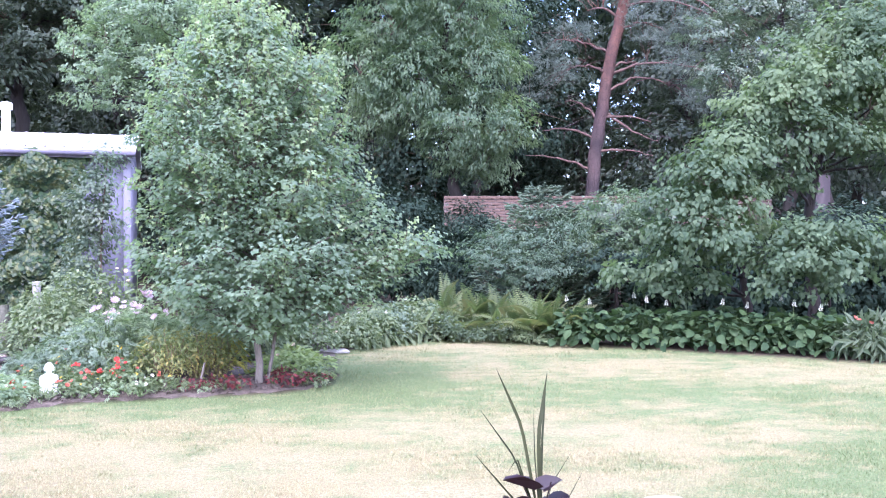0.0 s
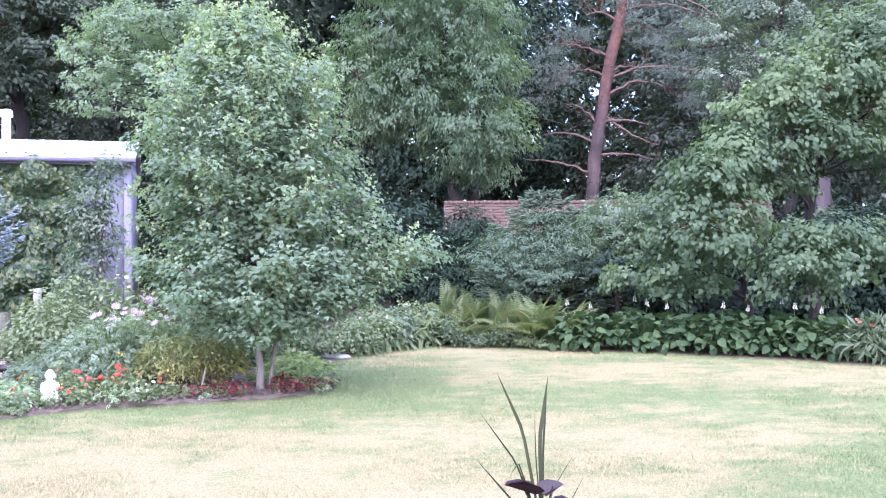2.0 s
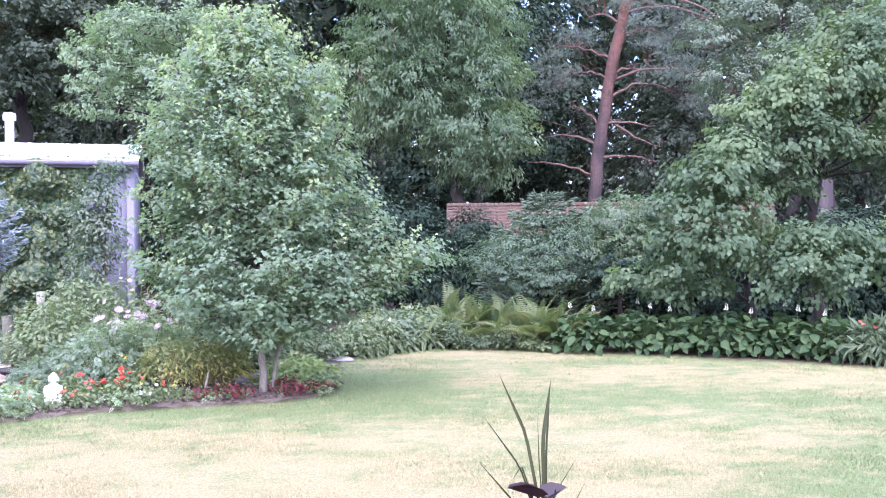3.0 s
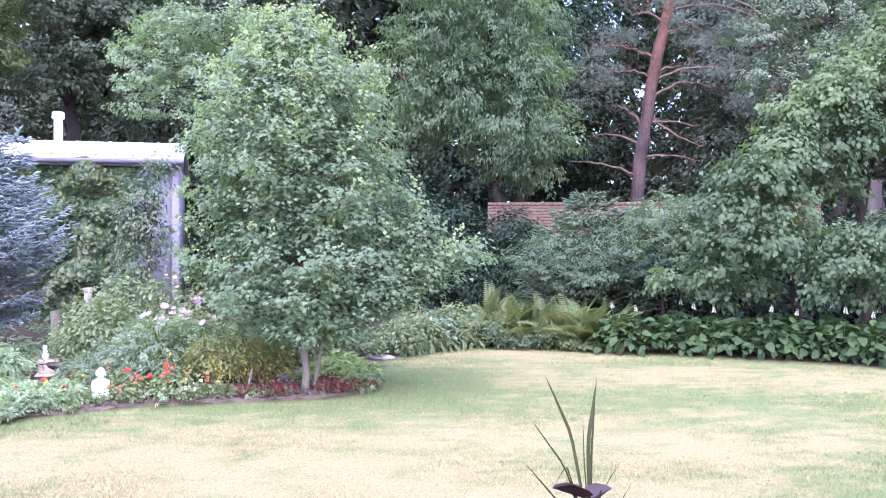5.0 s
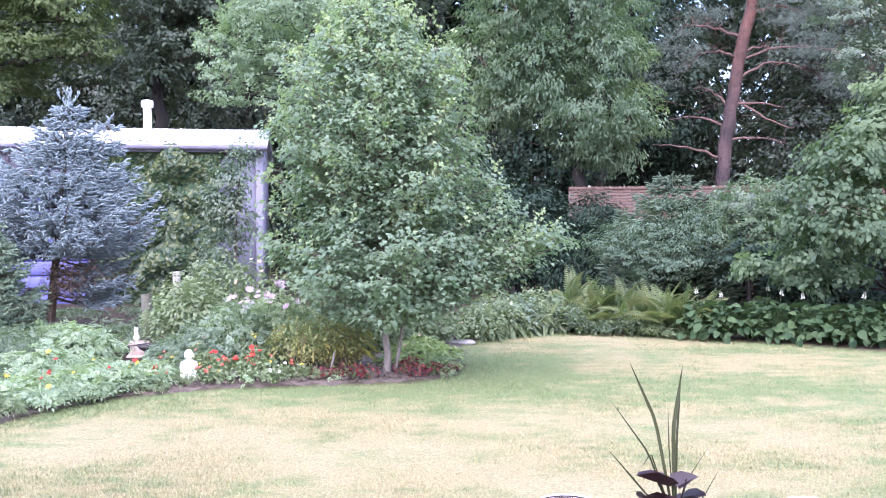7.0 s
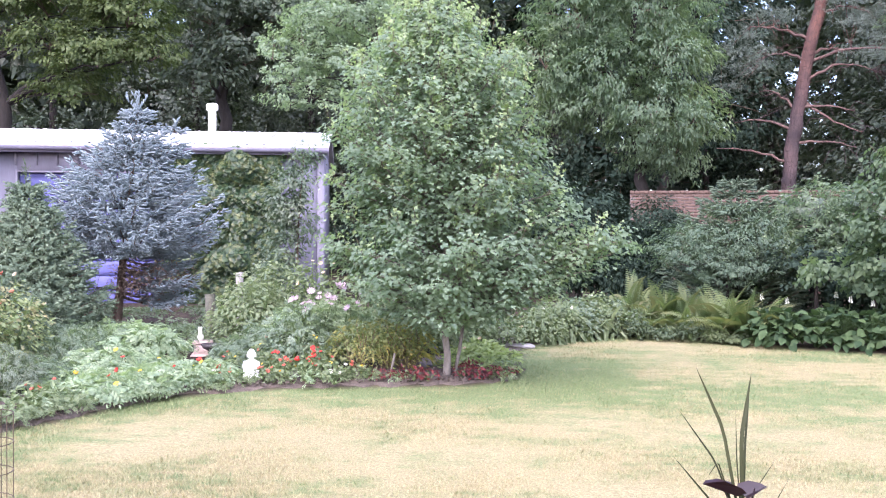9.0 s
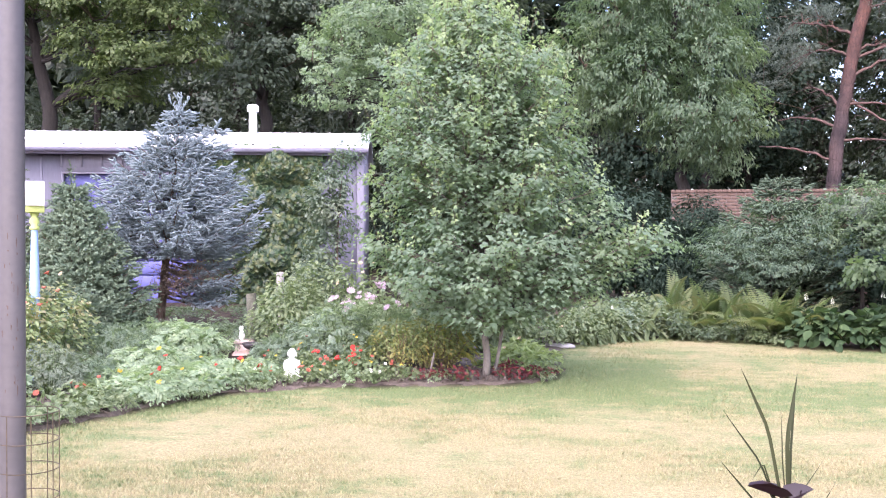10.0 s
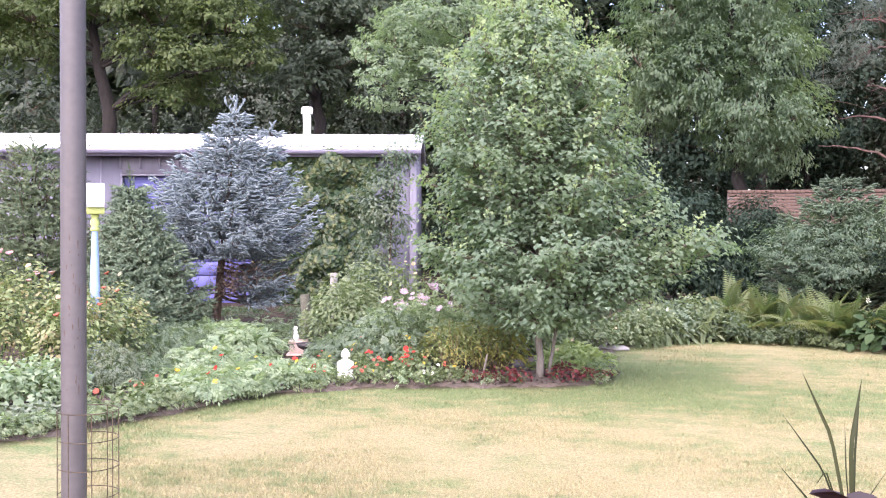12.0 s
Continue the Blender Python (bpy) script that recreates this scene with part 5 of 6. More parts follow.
# ---- shrubs between the border and the wall, leaves coloured near-black for shade ----
reseed(41)
for sx0, sy0 in ((2.79, 18.0), (3.55, 17.6), (4.32, 17.4), (5.12, 17.0), (5.94, 16.8), (6.74, 16.6), (7.52, 16.4), (1.95, 19.0), (1.10, 19.6), (0.19, 20.4)):
    lobes = [(sx0 + rng.normal() * 0.3, sy0 + rng.normal() * 0.2, z, rng.uniform(0.5, 0.7), rng.uniform(0.35, 0.5)) for z in (0.3, 0.7, 1.05, 1.35)]
    leafy_tree("shade_shrub", "evergreen shrub under the trees, shade put into its dark leaf colour", (sx0, sy0, 0), [(sx0, sy0, 0.5), (sx0, sy0, 1.2)], 0.04, lobes, LEAF_YEW_SHADE, BARK_DARK, 15, 20, 0.15, 0.12, RHOMB, 0.1, category="shrub", group="shade shrubs")

# ---- wood behind everything, its shade put into the leaf colours ----
reseed(26)
for k, (x, y, h, w) in enumerate([(-27, 30, 13, 4.5), (-22, 34, 15, 5), (-17, 36, 15, 4.5), (-12, 35, 14, 4.5), (-7.5, 34, 17, 4.5), (-3, 36, 17, 4.5), (1.0, 34, 16, 4), (2.6, 38, 12, 3.0), (9.5, 35, 14, 4), (9.4, 41, 15, 3.6), (5.4, 39.5, 9.5, 2.6), (9.0, 37.5, 16, 3.2), (8.2, 33, 12, 2.2), (13.5, 32, 14, 4.5), (18, 29, 13, 4.5), (13, 24, 10, 3.2), (9.8, 28, 11, 3.0)]):
    lobes = [(x + rng.normal() * w * 0.35, y + rng.normal() * 1.2, z, w * rng.uniform(0.4, 0.62), h * rng.uniform(0.1, 0.15)) for z in np.linspace(h * 0.2, h * 0.95, 9)]
    low = [q for q in lobes if q[2] < 10.5]
    # Deeper shade behind the cherry is painted by the near-black leaf.
    leaf = LEAF_WOOD if x < -5 or x > 4 else LEAF_YEW_SHADE
    tree = leafy_tree("woodland_tree", "tall leafy tree in the wood behind the garden, shade put into its leaf colour", (x, y, 0), [(x + 0.3, y, h * 0.3), (x - 0.2, y, h * 0.9)], 0.24, low, leaf, BARK_DARK, 2.2, 16, 0.26, 0.185, RHOMB, 0.05, group="wood behind the garden", shoot=(0.5, 0.7, -0.3))
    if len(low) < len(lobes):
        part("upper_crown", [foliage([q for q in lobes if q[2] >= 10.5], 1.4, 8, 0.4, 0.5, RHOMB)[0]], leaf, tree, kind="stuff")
reseed(27)
under = []
for x in np.arange(-26, 17, 1.5):
    y = 27.5 + rng.normal() * 0.8 + (3.5 if x < -2 else 0) - (3.0 if x > 9 else 0)
    under.append((x, y, rng.uniform(0.7, 1.3), rng.uniform(1.0, 1.6), rng.uniform(1.2, 2.0)))
chunk, _ = foliage(under, 3.2, 15, 0.28, 0.18, SLIM)
# Undergrowth is coloured as dark as the gloom at the wood's foot.
tagged(part("undergrowth", [chunk], LEAF_YEW_SHADE), "bushes and saplings at the foot of the wood, shade put into their leaf colour", "undergrowth", kind="stuff")
back = [(x, 45 + 4 * math.sin(x), z, 4.5, 3.5) for x in np.arange(-52, 40, 5.0) for z in (2.5, 7.0, 11.5) if z < 5 or not 3 < x < 9]
back += [(x, 51 + 2 * math.sin(x), z, 4.5, 3.5) for x in np.arange(-54.5, -8, 5.0) for z in (4.5, 9.0)]
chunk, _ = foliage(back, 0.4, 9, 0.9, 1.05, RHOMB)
tagged(part("far_wood", [chunk], LEAF_WOOD), "dense far wood of leafy trees, coloured dark for shade", "wood", kind="stuff")

# ---- conifers of the left bed ----
reseed(28)
conifer("blue_spruce", "silver-blue spruce with a bare brown lower trunk and forked top", (-7.3, 12.89, 0), 3.34, 1.34, NEEDLE_BLUE, BARK_SPRUCE, 16, 12, 0.094, lean=(0.3, 0.1), start=0.335, trunk_radius=0.075, dead=30, skirt=12,
        second=((-6.73, 13.13, 2.1), (-6.5, 13.21, 3.1), 0.42), rise=0.24, power=0.95, broad=1.16, step=0.078, extra=0.5, brown=12, shape=BRUSH, inner=0.26, leaders=((0.16, 0, -0.1, 0.2), (-0.2, 0, -0.16, 0.24), (-0.08, 0.0, -0.04, 0.16), (0.02, 0, 0.0, 0.14)))
conifer("green_spruce", "dense dark green young spruce behind the roses", (-7.4, 11.23, 0), 2.13, 0.86, NEEDLE_GREEN, BARK_DARK, 22, 11, 0.14, lean=(-0.25, 0.05), start=0.04, trunk_radius=0.06, step=0.078, rise=0.3, power=1.0, broad=1.25, extra=0.35, shape=TIPS, leaders=((0.0, 0, -0.05, 0.22),))
conifer("hemlock_tree", "feathery green hemlock in front of the shed", (-9.36, 11.50, -0.01), 2.75, 1.55, NEEDLE_HEMLOCK, BARK_DARK, 19, 9, 0.17, start=0.04, trunk_radius=0.07, step=0.125, rise=0.42, droop=0.3, power=0.85, broad=1.15, extra=0.2, shape=TIPS)
# ---- climber on the shed and the slim shrub beside it ----
reseed(29)
ivy = thing("ivy", "dense yellow-green climbing ivy covering the shed wall", "climber")
local = Matrix.LocRotScale((-5.71, 19.27, 0), Euler((0, 0, radians(16.1))), None)
n = 21000
u, h = rng.uniform(-3.9, -1.2, n), 3.2 * rng.random(n) ** 0.8
keep = (np.abs(u + 2.5) < 1.05 + 0.16 * np.array([noise.noise(Vector((0, b * 1.4, 1))) for b in h]) + 0.1 * rng.normal(size=n))
u, h = u[keep], h[keep]
dep = -0.06 - 0.55 * np.abs(np.array([noise.noise(Vector((a * 1.6, b * 1.6, 5))) for a, b in zip(u, h)])) - 0.1 * rng.random(len(u))
pos = np.array([local @ Vector(q) for q in zip(u, dep, h)])
front = np.array(local.to_3x3() @ Vector((0, -1, 0)))
part("leaf", [scatter(ROUNDED, pos, front + [0, 0, 0.6] + rng.normal(size=(len(pos), 3)) * 0.32, np.array([[0, 0, -1.0]]) + rng.normal(size=(len(pos), 3)) * 0.45, rng.uniform(0.075, 0.13, len(pos)))], LEAF_IVY, ivy, kind="stuff")
part("stem", [tube([local @ Vector((a + 0.12 * math.sin(q * 2 + a), -0.05, q)) for q in np.linspace(0, 3.1, 9)], np.linspace(0.02, 0.006, 9), 5) for a in np.arange(-3.3, -1.6, 0.25)], TWIG, ivy, kind="stuff")
leafy_tree("slim_shrub", "thin upright shrub with sparse pale leaves before the shed", (-4.51, 12.80, 0.02),
           [(-4.53, 12.81, 0.81), (-4.52, 12.82, 1.59), (-4.45, 12.86, 2.58)], 0.025,
           [(-4.45, 12.86, 2.50, 0.13, 0.13), (-4.54, 12.83, 2.19, 0.20, 0.19), (-4.70, 12.77, 1.83, 0.20, 0.24), (-4.54, 12.82, 1.67, 0.22, 0.31), (-4.72, 12.76, 1.28, 0.20, 0.25), (-4.80, 12.73, 0.89, 0.24, 0.19)],
           LEAF_SHRUB, TWIG, 85, 20, 0.085, 0.055, OVAL, shell=0.3, wild=0.3, shoot=(0.16, 0.7, 0.5), category="shrub")

# ---- flower heads ----
ROSE_PINK = bloom_mesh("pink_rose_head", PETAL_PINK, 8, 3, 0.65, 0.45)
ROSE_CREAM = bloom_mesh("cream_rose_head", PETAL_CREAM, 8, 3, 0.65, 0.45)
ROSE_ORANGE = bloom_mesh("coral_rose_head", PETAL_ORANGE, 8, 3, 0.65, 0.45)
DAISY_YELLOW = bloom_mesh("yellow_head", PETAL_YELLOW, 9, 3, 0.3, 0.25)
DAISY_WHITE = bloom_mesh("white_head", PETAL_WHITE, 8, 2, 0.3, 0.28)
ZINNIA_RED = bloom_mesh("red_head", PETAL_RED, 9, 3, 0.35, 0.28)
CLEOME = bloom_mesh("lilac_head", PETAL_LILAC, 11, 3, 0.5, 0.13)

# ---- left bed, front to back ----
reseed(31)
for bx, by, bz in ((-4.53, 7.61, 0), (-4.39, 8.03, 0), (-4.24, 8.41, 0), (-4.05, 8.76, 0), (-5.02, 8.61, 0), (-4.79, 8.99, 0), (-4.85, 8.02, 0)):
    herb("dahlia", "leafy light green dahlia with red and yellow flowers", (bx, by, 0.05), 0.35 - 0.15 * (bx > -5.0), 0.38, HERB_LIGHT, CUT, 360, 0.14, blooms=((ZINNIA_RED, PETAL_RED, 1, 0.058, 0.98), (DAISY_YELLOW, PETAL_YELLOW, 1, 0.05, 1.0)), group="dahlias in the flower bed", dome=0.9)
for bx, by, bz in ((-5.53, 10.13, 0), (-5.17, 9.85, 0), (-5.79, 10.26, 0)):
    herb("dahlia", "tall light green dahlia with pale leaf tips", (bx, by, 0.05), 0.42, 0.38, HERB_LIGHT, CUT, 320, 0.145, group="dahlias in the flower bed")
for (bx, by, bz), me, mat, h in (((-3.78, 8.66, 0), ROSE_ORANGE, PETAL_ORANGE, 0.15), ((-3.42, 8.81, 0), ROSE_ORANGE, PETAL_ORANGE, 0.2), ((-3.32, 8.99, 0), ROSE_ORANGE, PETAL_ORANGE, 0.24), ((-3.11, 8.98, 0), ZINNIA_RED, PETAL_RED, 0.3), ((-3.05, 9.23, 0), ZINNIA_RED, PETAL_RED, 0.36), ((-2.90, 9.05, 0), ROSE_ORANGE, PETAL_ORANGE, 0.28), ((-3.50, 9.16, 0), ZINNIA_RED, PETAL_RED, 0.3), ((-3.9, 8.78, 0), ZINNIA_RED, PETAL_RED, 0.16)):
    herb("zinnia", "low bedding plant with bright red and orange flower heads", (bx, by, 0.05), h * 0.85, 0.16, HERB_MID, OVAL, 130, 0.05, category="flower", stems=6, blooms=((me, mat, 5, 0.056, 1.0), (DAISY_YELLOW, PETAL_YELLOW, 1, 0.032, 0.95)), group="red bedding flowers")
for bx, by, h in ((-4.15, 8.72, 0.14), (-3.95, 9.2, 0.26), (-3.66, 9.34, 0.34), (-2.66, 9.22, 0.16), (-3.18, 9.42, 0.4)):
    herb("zinnia", "low bedding plant with one or two red and yellow heads", (bx, by, 0.05), h, 0.13, HERB_MID, OVAL, 90, 0.05, category="flower", stems=6, blooms=((ROSE_ORANGE, PETAL_RED, 2, 0.042, 1.05), (DAISY_YELLOW, PETAL_YELLOW, 2, 0.036, 1.0)), group="red bedding flowers")
for bx, by, bz in ((-2.76, 9.09, 0), (-2.78, 8.87, 0), (-3.84, 8.54, 0)):
    herb("white_bedding_flower", "small white bedding flowers at the bed edge", (bx, by, 0.05), 0.14, 0.11, HERB_MID, OVAL, 80, 0.045, category="flower", stems=6, blooms=((DAISY_WHITE, PETAL_WHITE, 3, 0.038, 1.05),), group="white bedding flowers")
for bx, by, bz in ((-2.24, 9.26, 0), (-2.09, 9.23, 0), (-1.95, 9.27, 0), (-1.64, 9.52, 0), (-1.49, 9.49, 0), (-1.35, 9.61, 0), (-1.25, 9.79, 0), (-1.62, 9.91, 0), (-2.40, 9.21, 0)):
    herb("coleus", "low dark red coleus at the foot of the maple", (bx, by, 0.05), rng.uniform(0.1, 0.17), 0.11, HERB_RED, OVAL, 55, 0.05, category="plant", stems=5, group="red coleus round the maple")
for bx, by, bz in ((-1.68, 10.25, 0), (-1.5, 10.3, 0), (-1.84, 10.17, 0), (-1.36, 10.1, 0), (-1.4, 10.75, 0), (-1.5, 11.3, 0)):
    herb("sedum", "low yellow-green leafy ground cover behind the maple", (bx, by, 0.04), rng.uniform(0.07, 0.13), 0.22, HERB_LIME, OVAL, 170, 0.065, group="ground cover behind the maple")
for bx, by, bz in ((-2.77, 9.71, 0), (-2.53, 9.87, 0), (-2.35, 10.01, 0)):
    herb("peony", "peony with yellowing and bronze leaves", (bx, by, 0.05), 0.56, 0.34, HERB_BROWN, SLIM, 900, 0.055, stems=14, stem_mat=STEM_DRY, group="yellowing peonies")
herb("lily", "clump of yellowed leaves beside the maple", (*(-2.31, 10.11, 0)[:2], 0.05), 0.5, 0.22, HERB_YELLOW, NARROW, 90, 0.14, stems=10, stem_mat=STEM_DRY)
for (bx, by, bz), h in (((-1.76, 10.9, 0), 0.17), ((-1.8, 11.42, 0), 0.2), ((-1.96, 12.06, 0), 0.5), ((-1.65, 12.40, 0), 0.42), ((-2.21, 11.52, 0), 0.6), ((-2.48, 11.32, 0), 0.7)):
    herb("geranium", "light green leafy perennial behind the maple", (bx, by, 0.03), h, 0.32, HERB_LIME if h < 0.3 else HERB_MID, OVAL, 600, 0.075, blooms=((ROSE_CREAM, PETAL_CREAM, 1, 0.075, 1.0),), group="perennials behind the maple")
for (bx, by, bz), h, r in (((-3.47, 10.06, 0), 0.8, 0.4), ((-3.27, 10.26, 0), 0.85, 0.42), ((-3.12, 10.40, 0), 0.8, 0.36)):
    herb("cleome", "tall feathery spider flower with lilac-pink heads", (bx, by, 0.05), h * 0.86, r, HERB_LIGHT, FINE, 620, 0.14, category="flower", stems=22, blooms=((CLEOME, PETAL_LILAC, 4, 0.1, 1.14), (CLEOME, PETAL_PINK, 3, 0.085, 1.1)), group="spider flowers", dome=0.7)
for (bx, by, bz), h, r in (((-3.46, 9.75, 0), 0.72, 0.42), ((-3.84, 9.90, 0), 0.5, 0.4), ((-4.20, 9.97, 0), 0.28, 0.3)):
    herb("phlox", "blue-green leafy perennial behind the statue", (bx, by, 0.05), h, r, HERB_BLUE, CUT, 520, 0.11, group="perennials behind the statue")
for (bx, by, bz), h, r in (((-4.46, 10.91, 0), 0.95, 0.5), ((-4.31, 11.54, 0), 1.15, 0.6)):
    herb("hydrangea", "rounded mid-green leafy shrub in the flower bed", (bx, by, 0.05), h, r, HERB_MID, OVAL, 2200, 0.06, category="shrub", stems=20, group="shrubs in the flower bed")
for (bx, by, bz), h, r in (((-3.87, 11.56, 0), 1.1, 0.5), ((-3.27, 11.52, 0), 1.15, 0.55), ((-2.84, 11.54, 0), 1.0, 0.5)):
    herb("shrub_rose", "tall shrub rose with cream flowers", (bx, by, 0.05), h, r, HERB_MID, OVAL, 700, 0.075, category="rose bush", stems=16, blooms=((ROSE_CREAM, PETAL_CREAM, 5, 0.07, 1.02),), group="shrub roses")
for (bx, by, bz), h, r in (((-5.78, 9.10, 0), 0.5, 0.5), ((-5.90, 10.01, 0), 0.45, 0.5), ((-5.52, 10.97, 0), 0.4, 0.7), ((-5.36, 8.06, 0), 0.3, 0.4)):
    herb("lavender", "fine-leaved blue-green clump at the foot of the spruce", (bx, by, 0.05), h, r, HERB_BLUE, FINE, 620, 0.11, stems=30, group="fine-leaved clumps")
herb("artemisia", "soft silver-grey mounded shrub", (*(-5.38, 7.56, 0)[:2], 0.05), 0.46, 0.3, HERB_GREY, FINE, 800, 0.085, category="shrub", stems=30)
for (bx, by, bz), h, r, me, mat in (((-6.05, 8.51, 0), 0.95, 0.45, ROSE_ORANGE, PETAL_ORANGE), ((-6.51, 8.06, 0), 1.15, 0.55, ROSE_PINK, PETAL_PINK), ((-6.93, 7.78, 0), 1.2, 0.55, ROSE_PINK, PETAL_PINK), ((-5.97, 7.87, 0), 0.9, 0.4, ROSE_ORANGE, PETAL_ORANGE)):
    herb("rose_bush", "tall loose rose bush with pink and coral flowers", (bx, by, 0.05), h, r, HERB_ROSE, OVAL, 1500, 0.055, category="rose bush", stems=18, blooms=((me, mat, 5, 0.08, 1.0), (ROSE_CREAM, PETAL_CREAM, 2, 0.075, 1.0)), group="rose bushes", dome=0.7)
for (bx, by, bz), h, r in (((-5.63, 6.63, 0), 0.42, 0.4), ((-5.54, 6.93, 0), 0.4, 0.35), ((-5.89, 6.43, 0), 0.45, 0.4)):
    herb("geranium", "light green leafy perennial in front of the roses", (bx, by, 0.05), h, r, HERB_LIGHT, LOBED, 700, 0.065, group="perennials before the roses")
for (bx, by, bz), h, r in (((-5.12, 6.02, 0), 0.2, 0.28), ((-5.04, 6.26, 0), 0.2, 0.26), ((-5.25, 5.84, 0), 0.2, 0.3), ((-4.95, 6.48, 0), 0.18, 0.2)):
    herb("lamb_ear", "low silver-leaved edging plant", (bx, by, 0.05), h * 0.8, r * 0.9, HERB_GREY, OVAL, 330, 0.05, stems=6, group="silver edging plants")
for (bx, by, bz) in ((-4.88, 6.74, 0), (-4.69, 6.92, 0), (-4.64, 7.12, 0)):
    herb("dwarf_rose", "small rose with a few coral flowers at the bed edge", (bx, by, 0.05), 0.24, 0.18, HERB_MID, OVAL, 130, 0.06, category="rose bush", stems=8, blooms=((ROSE_ORANGE, PETAL_ORANGE, 2, 0.055, 1.0),), group="dwarf roses")

for bx, by in [(-9.6, 15.6), (-8.9, 16.3), (-8.2, 15.4), (-7.6, 16.6), (-6.9, 15.8), (-6.3, 14.6), (-7.0, 13.2), (-6.2, 12.6), (-5.6, 13.4), (-5.2, 15.2), (-4.6, 13.8), (-8.4, 14.0), (-9.2, 13.2), (-5.8, 16.6), (-4.3, 15.6), (-3.6, 13.2), (-2.8, 12.6), (-3.2, 14.6)]:
    herb("ground_cover", "low green ground cover under the spruces", (bx, by, 0.02), rng.uniform(0.08, 0.18), rng.uniform(0.45, 0.65), HERB_DARK, OVAL, 420, 0.06, stems=6, group="ground cover under the spruces")
for i, k in enumerate(range(8, 108)):
    e = edge[k] + inward[k] * rng.uniform(0.04, 0.25)
    if e[0] < -3.7 or i % 4 == 0 and abs(e[0] + 1.8) > 0.35:
        herb("edging_plant", "low green edging plant spilling over the mulch", (e[0], e[1], 0.05), rng.uniform(0.06, 0.17), rng.uniform(0.08, 0.17), (HERB_LIGHT, HERB_MID, HERB_MID)[i % 3], CUT, 60, 0.07, stems=5, group="edging plants")

stake = tagged(part("garden_stake", [tube([(0, 0, -0.05), (0.02, 0, 0.1), (0.055, 0, 0.26)], [0.013, 0.012, 0.011], 8)], BARK_GREY), "short weathered grey stick leaning in the mulch", "stake")
stake.matrix_basis = pose(-2.37, 9.4, 0.03)

# ---- seated white statue ----
reseed(32)
sx, sy, _ = (-3.62, 8.89, 0)
tagged(part("statue", [
    lathe([(0.0, 0.0), (0.105, 0.0), (0.11, 0.03), (0.1, 0.05), (0.0, 0.06)], 18),
    blob((0.0, -0.01, 0.085), (0.1, 0.085, 0.05)), blob((0.06, -0.045, 0.08), (0.05, 0.05, 0.035)), blob((-0.06, -0.045, 0.08), (0.05, 0.05, 0.035)),
    lathe([(0.07, 0.06), (0.072, 0.12), (0.076, 0.18), (0.082, 0.225), (0.07, 0.255), (0.04, 0.272), (0.027, 0.282), (0.026, 0.3)], 18),
    blob((0.078, -0.012, 0.19), (0.024, 0.03, 0.07)), blob((-0.078, -0.012, 0.19), (0.024, 0.03, 0.07)), blob((0, -0.07, 0.13), (0.06, 0.028, 0.024)),
    blob((0, 0, 0.34), (0.046, 0.05, 0.06), 0, 10, 16), blob((0, 0.008, 0.388), (0.022, 0.022, 0.012)), blob((0.047, 0.0, 0.33), (0.008, 0.014, 0.028)), blob((-0.047, 0.0, 0.33), (0.008, 0.014, 0.028)),
], STATUE_WHITE, smooth=True), "white painted stone garden statue of a seated figure among red flowers", "statue")
bpy.data.objects["statue"].matrix_basis = pose(sx, sy, 0.03, 0, 0, 16) @ Matrix.Scale(0.82, 4)

# ---- pedestal with a small white cat figure, and a dark bowl before it ----
px_, py_, _ = (-4.965, 10.74, 0)
ped = thing("pedestal", "pinkish stone garden pedestal with a moulded top", "pedestal", m=pose(px_, py_, 0, 0, 0, 20))
part("shaft", [box(-0.1, -0.1, 0.03, 0.1, 0.1, 0.165, 0.01)], STONE_PINK, ped)
part("base", [box(-0.14, -0.14, 0, 0.14, 0.14, 0.05, 0.01)], STONE_PINK, ped)
part("top_slab", [box(-0.118, -0.118, 0.165, 0.118, 0.118, 0.205, 0.012)], STONE_PINK, ped)
cat = part("cat_figure", [blob((0, 0, 0.06), (0.05, 0.06, 0.065)), blob((0, -0.02, 0.12), (0.035, 0.035, 0.06)), blob((0, -0.035, 0.185), (0.034, 0.034, 0.032)),
                          lathe([(0.012, 0.2), (0.001, 0.235)], 6, (-0.02, -0.03)), lathe([(0.012, 0.2), (0.001, 0.235)], 6, (0.02, -0.03))], STATUE_WHITE, smooth=True)
cat.matrix_basis = pose(px_ - 0.02, py_ - 0.03, 0.203, 0, 0, 10) @ Matrix.Scale(0.75, 4)
tagged(cat, "small white stone cat figure sitting on the pedestal", "figurine")
bowl = thing("stone_bowl", "dark bronze footed bowl in front of the pedestal", "bowl", m=pose(px_ + 0.26, py_ - 0.34, 0.02) @ Matrix.Scale(0.8, 4))
part("dish", [lathe([(0.0, 0.14), (0.05, 0.14), (0.13, 0.18), (0.16, 0.24), (0.15, 0.24), (0.11, 0.19), (0.0, 0.17)], 18)], DARK_METAL, bowl, smooth=True)
part("foot", [lathe([(0.1, 0.0), (0.09, 0.03), (0.04, 0.06), (0.04, 0.14)], 14)], DARK_METAL, bowl, smooth=True)
mossy = thing("garden_post", "short mossy grey stone post beside the spruce", "post", m=pose(*(-5.12, 11.27, -0.13)[:2], 0))
part("shaft", [tube([(0, 0, 0), (0.01, 0, 0.45), (0, 0, 0.72)], [0.075, 0.06, 0.065], 9)], MOSS_STONE, mossy, smooth=True)
column = thing("garden_column", "pale stone column among the shrubs", "column", m=pose(*(-5.16, 12.30, 0.05)[:2], 0))
part("shaft", [tube([(0, 0, 0), (0, 0, 0.5), (0, 0, 0.95)], [0.05, 0.04, 0.055], 9)], STONE, column, smooth=True)

